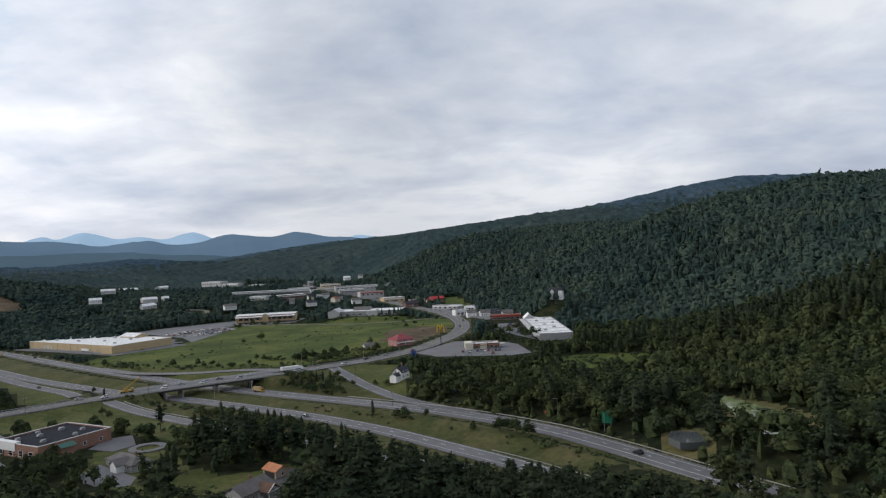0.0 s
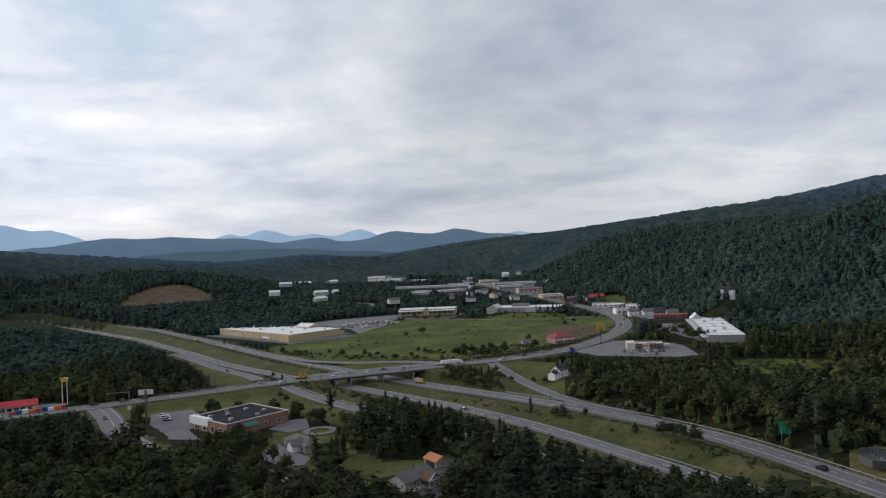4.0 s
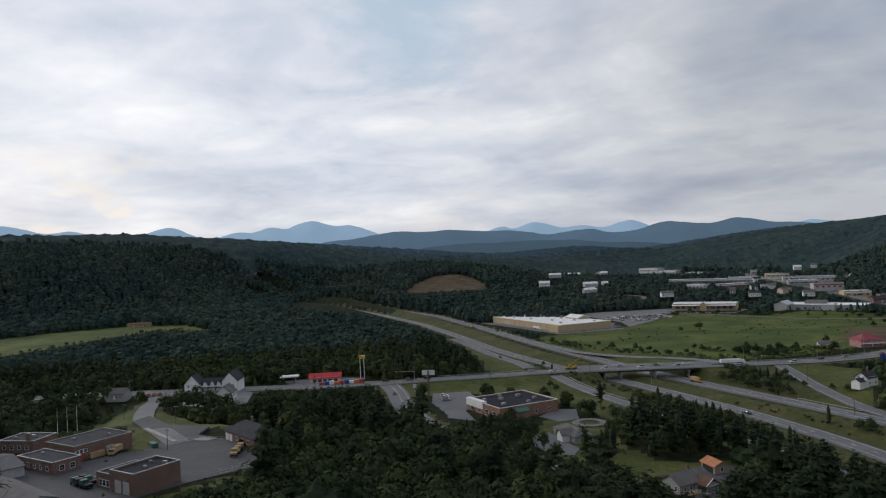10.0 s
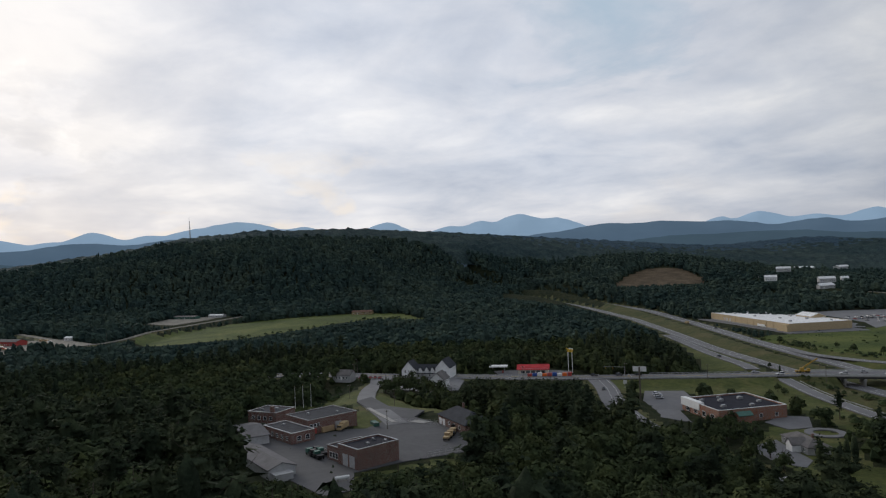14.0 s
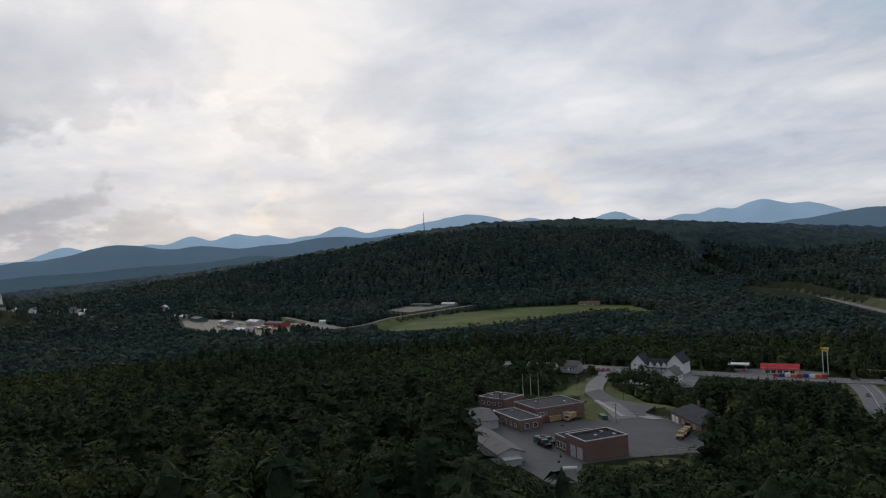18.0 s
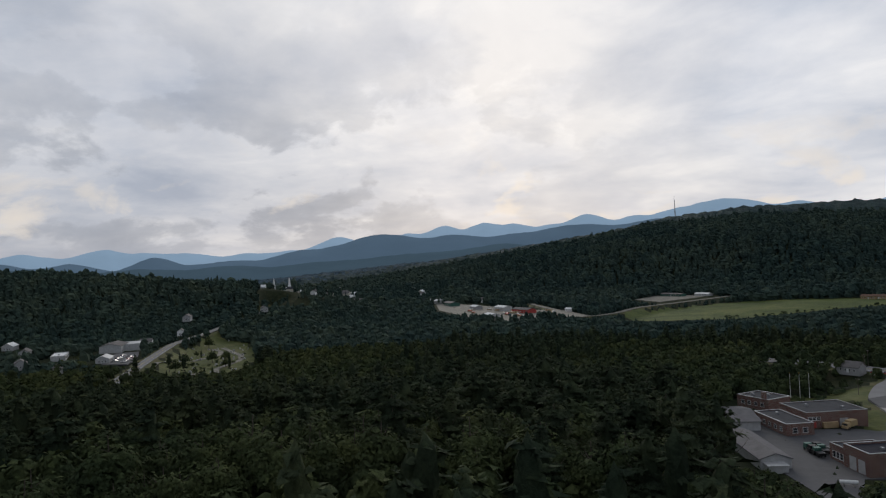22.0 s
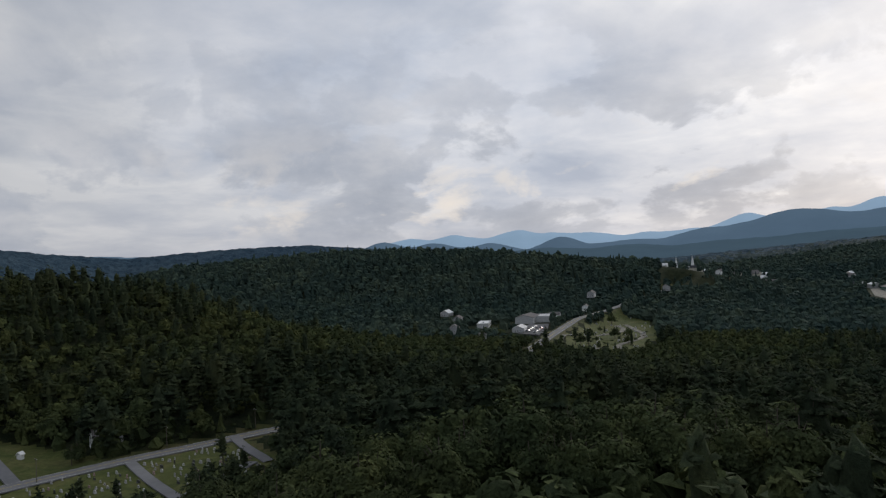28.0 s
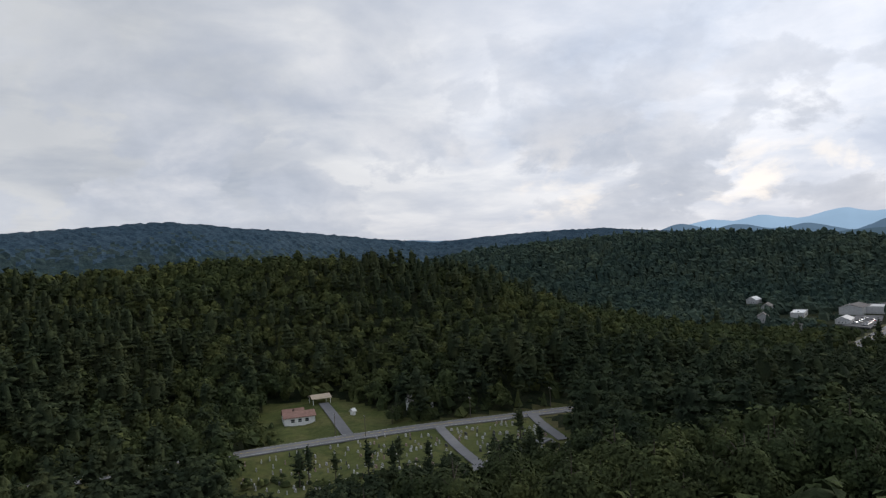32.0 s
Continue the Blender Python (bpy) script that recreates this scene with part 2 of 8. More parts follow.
def tarmac(name, c):
    m = Mat(name, 0.85, 0.25)
    a = m.ramp(m.noise(0.05, 6.0, 0.65, distort=1.0), (0.3, tint(c, 0.84)), (0.5, c), (0.7, tint(c, 1.16)))
    b = m.mix("MULTIPLY", 0.6, a, m.ramp(m.noise(0.45, 6.0, 0.7), (0.3, (0.76, 0.76, 0.77)), (0.65, (1.06, 1.06, 1.06))))
    m.color(b).bump(m.noise(9.0, 3.0), 0.3, 0.02)
    return m.m


asphalt = tarmac("worn_asphalt", (0.150, 0.150, 0.156))
asphalt_pale = tarmac("pale_asphalt", (0.165, 0.165, 0.17))
asphalt_yard = tarmac("yard_asphalt", (0.085, 0.085, 0.09))
asphalt_dark = tarmac("dark_asphalt", (0.075, 0.075, 0.08))
paint_white = plain("road_paint_white", (0.62, 0.62, 0.60), 0.7, vary=0.3, scale=0.8)
paint_yellow = plain("road_paint_yellow", (0.55, 0.40, 0.08), 0.7, vary=0.3, scale=0.8)
concrete = plain("concrete", (0.34, 0.33, 0.31), 0.85, vary=0.22, scale=0.3)
galvanised = plain("galvanised_steel", (0.42, 0.43, 0.44), 0.45, 0.5, 0.7, vary=0.1)
white_paint = plain("white_paint", (0.78, 0.78, 0.77), 0.6, vary=0.08)
black_paint = plain("black_paint", (0.02, 0.02, 0.022), 0.5)

# ---- the lie of the land ----


def polar(az, r):
    """Metres east and north of the eye's foot: az in degrees, counted to the left of north."""
    return -r * math.sin(radians(az)), r * math.cos(radians(az))


def smooth(a, b, x):
    t = np.clip((x - a) / (b - a), 0, 1)
    return t * t * (3 - 2 * t)


def near_line(x, y, line):
    """Distance to a polyline of (x, y, z) and the z at the nearest place."""
    best, zed = np.full(x.shape, 1e9), np.zeros(x.shape)
    for (ax, ay, az), (bx, by, bz) in zip(line, line[1:]):
        dx, dy = bx - ax, by - ay
        t = np.clip(((x - ax) * dx + (y - ay) * dy) / (dx * dx + dy * dy + 1e-9), 0, 1)
        d = np.hypot(x - ax - t * dx, y - ay - t * dy)
        m = d < best
        best[m], zed[m] = d[m], (az + t * (bz - az))[m]
    return best, zed


def inside(x, y, poly, grow=0.0):
    """Which places lie in a polygon, or within grow of its edge."""
    hit = np.zeros(x.shape, bool)
    for (ax, ay), (bx, by) in zip(poly, poly[1:] + poly[:1]):
        cross = (ay > y) != (by > y)
        with np.errstate(divide="ignore", invalid="ignore"):
            hit ^= cross & (x < (bx - ax) * (y - ay) / (by - ay) + ax)
    if grow > 0:
        d, _ = near_line(x, y, [(px, py, 0) for px, py in poly + poly[:1]])
        hit |= d < grow
    return hit


def crest(width, power, *pts):
    return width, power, [(*polar(a, r), z) for a, r, z in pts]


RIDGES = [
    # the long wooded ridge east of the interstate
    crest(1150, 1.15, (-75, 1150, 170), (-40, 1300, 170), (-34, 1350, 168), (-30, 1400, 176), (-27, 1460, 150), (-23, 1540, 130), (-17, 1680, 124), (-13, 1780, 132), (-10, 1950, 156), (-8, 2050, 166), (-1, 2500, 150), (4, 2900, 158), (9, 3250, 150), (14, 3500, 118), (18, 3700, 92)),
    crest(800, 1.2, (-45, 2500, 240), (-34, 2500, 256), (-28, 2500, 272), (-23, 2450, 282), (-19, 2450, 263), (-14, 2500, 228), (-10, 2600, 198)),
    # the broad hill across the river
    crest(1050, 1.3, (31, 2900, 90), (38, 2550, 124), (45, 2300, 148), (52, 2100, 168), (59, 2000, 184), (66, 1950, 182), (71, 1950, 170), (76, 2000, 138), (82, 2150, 112), (89, 2350, 80)),
    # the wooded rise south of the cemetery
    crest(260, 1.2, (200, 480, 74), (178, 520, 74), (166, 540, 77), (158, 545, 80), (150, 545, 74), (143, 530, 64), (136, 490, 48), (129, 440, 34), (122, 400, 20)),
    # low hills between
    crest(430, 1.2, (140, 1350, 80), (131, 1300, 92), (125, 1250, 92), (118, 1200, 82), (110, 1150, 64), (102, 1150, 60), (95, 1250, 46)),
    crest(900, 1.2, (200, 2300, 190), (183, 2450, 190), (174, 2500, 214), (166, 2500, 232), (161, 2550, 206), (156, 2650, 186), (150, 2750, 150), (145, 2800, 126), (139, 2700, 144), (132, 2650, 148), (127, 2700, 124), (122, 2800, 104)),
    crest(600, 1.3, (20, 3300, 60), (24, 2900, 112), (29, 2900, 96), (34, 2700, 90)),
]
KNOLLS = [(-200, -60, 13.5, 300), (-112, -12, 27, 130), (-872, 1293, 37, 235), (120, 700, 6, 260), (-860, 560, 8, 200)]


# the flat valley floor that the ridges leave free, and levelled plots: (x, y, z, radius)
VALLEY = [(60, 380), (62, 520), (120, 600), (132, 700), (70, 800), (52, 900), (40, 1000), (-20, 1110), (-90, 1260), (-180, 1480), (-330, 1850), (-560, 1850), (-540, 1500), (-620, 1250), (-640, 1060), (-760, 1010), (-900, 1065), (-1060, 1105), (-1100, 1010), (-1000, 880), (-950, 700), (-1000, 520), (-1130, 430), (-1240, 60), (-1240, -20), (-1050, -20), (-900, -200), (-500, -200), (-300, 0), (-150, 200), (0, 250)]
PADS = [(-372, 756, 2.2, 90), (-243, 958, 6, 45), (-92, 935, 8, 45), (-365, 1395, 22, 80), (-330, 1290, 20, 50), (-322, 1190, 18, 30), (-280, 1290, 20, 34), (-470, 1690, 30, 50), (-400, 1660, 30, 36), (-122, 1160, 20, 24), (-165, 1250, 22, 26), (-80, 1140, 14, 18), (-112, 1215, 20, 24), (-43, 1066, 10, 16), (-230, 1420, 26, 24), (-190, 1330, 24, 22), (-270, 1500, 30, 24), (2, 968, 8.2, 26), (28, 577, 6.2, 26), (93, 610, 8, 26), (93, 665, 8, 26), (93, 715, 8, 26), (66, 786, 8, 24), (118, 752, 30, 12), (-68, 255, 5, 22), (-134, 292, 4.2, 16), (-138, 320, 4.2, 12), (-186, 330, 4.2, 28), (-30, 460, 6, 12), (-41, 624, 6, 16), (-68, 610, 6, 10), (-285, 150, 13.9, 24), (-318, 146, 13.9, 14), (-290, 121, 13.9, 16), (-246, 109, 13.9, 22), (-236, 195, 13.9, 16), (-379, 287, 8.6, 20), (-337, 264, 9, 10), (-334, 342, 8, 14), (-127, -296, 14.6, 14), (-147, -316, 17, 7), (-710, -318, 10, 28), (-748, -449, 12, 12), (-622, -292, 10, 14), (-662, -350, 10, 22), (-826, -298, 12, 10), (-1160, 26, 9.2, 30), (-1225, 6, 9.2, 14), (-1090, 390, 12, 40), (-684, 1328, 20, 18), (-640, 1500, 20, 18), (-472, 1110, 18, 18), (-520, 1180, 20, 16), (-760, 1420, 26, 18)]


def bare_land(x, y):
    r = np.hypot(x, y)
    z = 1.5 + np.maximum(0, r - 900) * 0.016 - np.maximum(0, r - 2300) * 0.010
    for kx, ky, h, w in KNOLLS:
        z = z + h * np.exp(-((x - kx) ** 2 + (y - ky) ** 2) / (w * w))
    free = smooth(0, 320, np.where(inside(x, y, VALLEY), 0, near_line(x, y, [(a, b, 0) for a, b in VALLEY + VALLEY[:1]])[0]))
    for width, power, line in RIDGES:
        d, top = near_line(x, y, line)
        z = np.maximum(z, z + (top - z) * free * (1 - smooth(0, 1, d / width) ** (1 / power)))
    return z


# roads: half width, then (x, y, z) along the middle
ROADS = {
    "main": (8.0, [(-470, 215, 10), (-434, 245, 10), (-410, 262, 9.5), (-380, 285, 9), (-345, 312, 8.5), (-312, 338, 8), (-290, 358, 7.5), (-270, 381, 7), (-242, 408, 6.5), (-220, 431, 6.5), (-196, 452, 6.5)]),
    "deck": (9.0, [(-196, 452, 6.5), (-161, 475, 6.5), (-124, 498, 6.5)]),
    "town": (8.0, [(-124, 498, 6.5), (-92, 515, 6.5), (-64, 536, 6.5), (-40, 562, 6.5), (-20, 598, 6.5), (-4, 640, 6.5), (10, 685, 6.5), (17, 735, 7), (17, 785, 7), (10, 845, 7), (-3, 900, 7.5), (-24, 965, 8), (-60, 1040, 10), (-105, 1130, 14), (-160, 1240, 18), (-230, 1370, 23), (-330, 1560, 30), (-420, 1800, 34)]),
    "interstate_near": (6.0, [(-1200, 1030, 8), (-1040, 1002, 4), (-906, 968, 1), (-800, 915, 1), (-707, 860, 0), (-553, 752, 0), (-417, 637, 0), (-331, 561, 0), (-276, 520, 0), (-237, 492, 0), (-167, 450, 0), (-127, 423, 0), (-89, 396, 0), (-57, 370, 0), (-31, 346, 0), (-10, 323, 0), (8, 303, 0), (26, 283, 0), (60, 240, 0), (110, 170, 0), (180, 60, 0)]),
    "interstate_far": (7.2, [(-1340, 1100, 12), (-1194, 1094, 8), (-1051, 1070, 5), (-980, 1056, 3), (-898, 1030, 2), (-753, 952, 0), (-610, 866, 0), (-444, 726, 0), (-343, 636, 0), (-268, 573, 0), (-227, 541, 0), (-180, 503, 0), (-140, 474, 0), (-107, 452, 0), (-68, 427, 0), (-33, 404, 0), (-2, 382, 0), (26, 357, 0), (50, 331, 0), (72, 297, 0), (90, 266, 0), (125, 210, 0), (170, 130, 0), (230, 10, 0)]),
    "ramp_east": (4.6, [(-84, 513, 6), (-74, 494, 5), (-56, 458, 3), (-32, 420, 1), (-10, 397, 0.2), (12, 375, 0)]),
    "ramp_south": (4.4, [(-222, 440, 6), (-210, 432, 5.4), (-194, 416, 4.5), (-174, 399, 3.5), (-137, 375, 2), (-113, 360, 1), (-80, 338, 0.4), (-48, 314, 0.2), (-20, 296, 0.1), (10, 280, 0)]),
    "ramp_west": (4.6, [(-236, 446, 6), (-252, 466, 5), (-284, 497, 3), (-322, 534, 1), (-370, 580, 0.2), (-420, 625, 0)]),
    "ramp_north": (4.2, [(-118, 512, 6), (-135, 526, 5), (-160, 536, 4), (-200, 540, 2.5), (-250, 562, 1), (-300, 606, 0)]),
    "side_street": (6.5, [(-288, 352, 7.3), (-268, 336, 6.6), (-246, 312, 6), (-215, 285, 6), (-180, 262, 6), (-140, 248, 5.5), (-105, 236, 5), (-70, 222, 5)]),
    "armory_road": (5.0, [(-262, 180, 13.95), (-280, 187, 13.95), (-300, 194, 13.9), (-325, 203, 13), (-345, 217, 11), (-366, 232, 10), (-392, 262, 9.5)]),
    "south_road": (4.6, [(-20, -276, 15), (-60, -268, 15), (-101, -260, 15), (-126, -255, 15), (-150, -249, 15), (-170, -244, 15), (-195, -238, 14), (-222, -232, 13.5), (-259, -221, 12), (-310, -212, 11), (-370, -212, 10), (-430, -218, 10), (-487, -227, 10), (-545, -238, 10), (-600, -250, 10), (-680, -266, 10), (-752, -280, 10), (-832, -272, 12), (-960, -262, 18), (-1120, -250, 24)]),
    "hill_road": (4.0, [(-968, 1248, 18), (-1022, 1218, 17), (-1081, 1180, 16), (-1128, 1148, 16)]),
    "river_lane": (3.2, [(-372, 1092, 8), (-376, 1118, 9), (-390, 1142, 10), (-425, 1156, 11), (-458, 1150, 12)]),
    "farm_lane": (3.4, [(-598, 1430, 16), (-612, 1470, 18), (-640, 1500, 20), (-660, 1545, 22)]),
    "meadow_lane": (2.2, [(-262, 900, 4), (-194, 884, 4), (-150, 868, 4), (-112, 848, 4.2), (-80, 846, 4.5), (-54, 852, 4.8), (-10, 858, 6.6)]),
    "cemetery_lane": (2.1, [(-166, -243, 15), (-162, -234, 15), (-152, -210, 15), (-145, -188, 15)]),
    "cemetery_lane_cross": (2.4, [(-120, -186, 15), (-134, -186, 15), (-145, -187, 15), (-160, -190, 15), (-185, -198, 14.5)]),
    "cemetery_lane_east": (2.2, [(-210, -234, 14), (-204, -226, 14), (-196, -208, 14), (-188, -192, 14.5)]),
    "driveway": (2.4, [(-131, -256, 15), (-137, -276, 15.5), (-143, -296, 16.5), (-147, -312, 17.5)]),
    "levee_road": (4.0, [(-1120, 150, 9), (-980, 165, 9), (-905, 178, 9), (-850, 185, 9), (-868, 220, 10), (-930, 266, 11), (-968, 325, 11), (-1045, 437, 12)]),
}
CARVED = [(w, l) for k, (w, l) in ROADS.items() if k != "deck"]


def land(x, y):
    """Ground height, with every road's bed graded into it."""
    x, y = np.asarray(x, float), np.asarray(y, float)
    z = bare_land(x, y)
    low, low_w = z.copy(), np.zeros(x.shape)
    for half, line in CARVED:
        d, top = near_line(x, y, line)
        k = 1 - smooth(half + 1.5, half + 20, d)
        m = k > low_w
        low[m], low_w[m] = top[m] - 0.45, k[m]
    z = z + (low - z) * low_w
    for px, py, pz, pr in PADS:
        k = 1 - smooth(pr, pr + 30, np.hypot(x - px, y - py))
        z = z + (pz - 0.3 - z) * k * (1 - low_w)
    for _, _, poly, pz in LOTS:
        d = np.where(inside(x, y, poly), 0, near_line(x, y, [(a, b, 0) for a, b in poly + poly[:1]])[0])
        z = z + (pz - 0.22 - z) * (1 - smooth(3, 28, d)) * (1 - low_w)
    return z


def land1(x, y):
    return float(land(np.array([x]), np.array([y]))[0])


# open ground: (name, material, corners)
OPEN = [
    ("meadow", meadow, [(-335, 640), (-262, 590), (-190, 560), (-132, 545), (-90, 560), (-62, 600), (-30, 640), (-4, 700), (6, 760), (0, 830), (-43, 893), (-136, 900), (-262, 905), (-284, 860), (-272, 760), (-302, 690)]),
    ("verge_median", verge, [(-700, 905), (-560, 800), (-420, 682), (-330, 600), (-250, 532), (-170, 476), (-110, 436), (-40, 388), (10, 348), (60, 285), (75, 262), (40, 280), (0, 312), (-60, 372), (-130, 425), (-230, 488), (-330, 560), (-420, 640), (-560, 757), (-700, 860)]),
    ("verge_inner", verge, [(-330, 548), (-240, 480), (-215, 445), (-200, 425), (-180, 405), (-135, 378), (-100, 355), (-70, 335), (-30, 312), (0, 296), (-20, 328), (-60, 364), (-130, 416), (-190, 455), (-232, 476)]),
    ("verge_south", lawn, [(-285, 350), (-262, 384), (-222, 424), (-205, 420), (-180, 396), (-140, 366), (-100, 344), (-60, 316), (-45, 300), (-110, 318), (-150, 345), (-170, 356), (-205, 356), (-235, 365), (-258, 340)]),
    ("verge_northwest", lawn, [(-258, 480), (-290, 512), (-340, 560), (-400, 615), (-388, 596), (-293, 480), (-270, 448), (-255, 428), (-240, 440)]),
    ("verge_east", lawn, [(-84, 505), (-60, 520), (-40, 522), (-34, 490), (-26, 470), (-30, 440), (-28, 420), (-25, 404), (-55, 450)]),
    ("verge_northeast", verge, [(-110, 505), (-90, 500), (-60, 450), (-30, 412), (-5, 388), (-35, 408), (-70, 432), (-110, 460), (-140, 480)]),
    ("verge_north", lawn, [(-300, 640), (-250, 582), (-180, 552), (-132, 532), (-140, 500), (-185, 515), (-230, 548), (-290, 600)]),
    ("restaurant_grass", meadow, [(56, 500), (70, 520), (115, 515), (150, 480), (120, 440), (85, 440), (60, 470)]),
    ("vacant_lot", bare_earth, [(-60, 660), (-28, 650), (-6, 690), (2, 740), (-25, 770), (-60, 740)]),
    ("slope_field", meadow, [(-2, 1185), (20, 1165), (36, 1010), (20, 985), (2, 1030)]),
    ("armory_lawn", lawn, [(-362, 168), (-350, 176), (-322, 197), (-362, 226), (-372, 214), (-362, 193)]),
    ("armory_lawn", lawn, [(-332, 211), (-304, 203), (-278, 206), (-268, 214), (-300, 220), (-345, 228)]),
    ("armory_lawn", lawn, [(-300, 184), (-268, 178), (-270, 166), (-292, 170)]),
    ("armory_bank", lawn, [(-206, 146), (-200, 172), (-180, 176), (-168, 150), (-176, 128), (-200, 116), (-210, 122)]),
    ("ranch_lawn", lawn, [(-158, 316), (-132, 324), (-120, 302), (-108, 284), (-92, 270), (-60, 280), (-54, 258), (-66, 232), (-92, 232), (-112, 256), (-134, 268), (-152, 288)]),
    ("cemetery_grass", lawn, [(-86, -260), (-165, -246), (-208, -236), (-192, -188), (-160, -170), (-140, -178), (-110, -184), (-86, -206), (-76, -236)]),
    ("cottage_lawn", lawn, [(-104, -264), (-158, -252), (-166, -262), (-158, -322), (-126, -330), (-108, -300)]),
    ("roadside_grass", verge, [(-165, -254), (-222, -240), (-300, -222), (-300, -212), (-222, -226), (-165, -242)]),
    ("old_cemetery", lawn, [(-575, -228), (-640, -245), (-720, -258), (-845, -262), (-800, -215), (-690, -180), (-545, -150), (-505, -160), (-505, -190)]),
    ("levee_field", meadow, [(-905, 255), (-980, 395), (-960, 470), (-895, 553), (-833, 585), (-750, 568), (-812, 524), (-812, 438), (-797, 328), (-826, 250), (-860, 230)]),
    ("clearing", bare_earth, [(-690, 1148), (-742, 1100), (-804, 1062), (-838, 1100), (-857, 1158), (-850, 1205), (-822, 1240), (-776, 1232), (-735, 1206)]),
    ("pond_marsh", dry_grass, [(132, 372), (150, 335), (156, 300), (142, 272), (120, 270), (112, 300), (122, 340)]),
    ("pond_marsh", dry_grass, [(88, 284), (92, 306), (106, 304), (104, 280)]),
]
LOTS = [
    ("store_yard", asphalt, [(-470, 765), (-318, 672), (-268, 735), (-286, 762), (-305, 800), (-330, 780)], 2.2),
    ("store_car_park", asphalt_pale, [(-300, 800), (-272, 752), (-266, 850), (-262, 915), (-200, 925), (-196, 985), (-300, 985), (-372, 925), (-395, 885)], 2.6),
    ("restaurant_lot", asphalt_pale, [(-26, 566), (-8, 540), (48, 530), (64, 538), (58, 600), (30, 620), (6, 625)], 6.4),
    ("armory_yard", asphalt_yard, [(-290, 127), (-270, 112), (-226, 108), (-200, 108), (-198, 118), (-214, 128), (-212, 148), (-205, 172), (-220, 186), (-248, 194), (-268, 194), (-276, 206), (-298, 200), (-326, 208), (-322, 196), (-302, 190), (-272, 180), (-266, 166), (-272, 160), (-274, 138)], 13.9),
    ("red_store_lot", asphalt_pale, [(-360, 330), (-330, 312), (-298, 338), (-318, 362), (-345, 352)], 8.2),
    ("inn_lot", asphalt_pale, [(-410, 262), (-378, 240), (-330, 250), (-322, 266), (-345, 290), (-372, 292)], 9.3),
    ("pharmacy_lot", asphalt, [(-252, 350), (-235, 364), (-205, 334), (-208, 318), (-190, 300), (-214, 300), (-236, 326)], 4.4),
    ("pharmacy_side_lot", asphalt, [(-166, 340), (-156, 345), (-146, 326), (-152, 316), (-166, 322)], 4.2),
    ("ranch_drive", asphalt_pale, [(-148, 296), (-124, 276), (-122, 266), (-136, 264), (-150, 280)], 4.2),
    ("house_drive", asphalt_dark, [(-76, 240), (-62, 226), (-52, 240), (-54, 262), (-62, 276), (-72, 268)], 5.2),
    ("dealer_lot", asphalt_yard, [(-598, -262), (-640, -271), (-690, -290), (-686, -310), (-640, -302), (-604, -286)], 10.3),
    ("mill_yard", gravel, [(-1060, 5), (-874, 55), (-835, 72), (-850, 132), (-852, 182), (-960, 178), (-1000, 120), (-1100, 85), (-1200, 30), (-1210, 0)], 9.2),
    ("upper_yard", gravel, [(-1060, 300), (-1120, 350), (-1090, 430), (-1040, 385), (-990, 315)], 12.0),
    ("town_square", asphalt_pale, [(-20, 985), (30, 960), (34, 925), (70, 800), (45, 790), (22, 850), (-5, 930)], 8.0),
    ("strip_lot", asphalt_pale, [(46, 700), (62, 640), (76, 600), (78, 735), (50, 742)], 8.0),
]


# ---- mesh makers ----


def raw_mesh(name, verts, faces, mats, index=None, smooth_shade=False):
    """A mesh from arrays; faces is an (n, 3) or (n, 4) array."""
    verts, faces = np.asarray(verts, np.float32), np.asarray(faces, np.int32)
    me = bpy.data.meshes.new(name)
    k = faces.shape[1]
    me.vertices.add(len(verts))
    me.vertices.foreach_set("co", verts.ravel())
    me.loops.add(faces.size)
    me.loops.foreach_set("vertex_index", faces.ravel())
    me.polygons.add(len(faces))
    me.polygons.foreach_set("loop_start", np.arange(len(faces), dtype=np.int32) * k)
    for m in mats:
        me.materials.append(m)
    if index is not None:
        me.polygons.foreach_set("material_index", np.asarray(index, np.int32))
    me.polygons.foreach_set("use_smooth", np.full(len(faces), smooth_shade))
    me.update(calc_edges=True)
    return me


def finish(bm, name, mats):
    bmesh.ops.recalc_face_normals(bm, faces=bm.faces)
    me = bpy.data.meshes.new(name)
    bm.to_mesh(me)
    bm.free()
    for m in mats if isinstance(mats, (list, tuple)) else [mats]:
        me.materials.append(m)
    return me


def part(name, bm, material, parent, label="", at=None):
    """ONE mesh object under a thing, or under a part of it."""
    ob = new(name, bm if isinstance(bm, bpy.types.Mesh) else finish(bm, name, material))
    ob.parent = parent
    if at is not None:
        ob.matrix_basis = at
    if label:
        ob["label"] = label
    return ob


def thing(name, at, label, category, group="", kind=""):
    ob = new(name)
    ob.matrix_basis = at
    ob.empty_display_size = 0.5
    return tagged(ob, label, category, group, kind)


def structure(name, me, label, category="", kind="structure"):
    return tagged(new(name, me), label, category, "", kind)


def ring_grid(radii, az0, az1, n):
    az = np.radians(np.linspace(az0, az1, n))
    r, a = np.meshgrid(radii, az, indexing="ij")
    x, y = -r * np.sin(a), r * np.cos(a)
    i = np.arange(len(radii) - 1)[:, None] * n + np.arange(n - 1)[None]
    f = np.stack([i, i + n, i + n + 1, i + 1], -1).reshape(-1, 4)
    return x.ravel(), y.ravel(), f


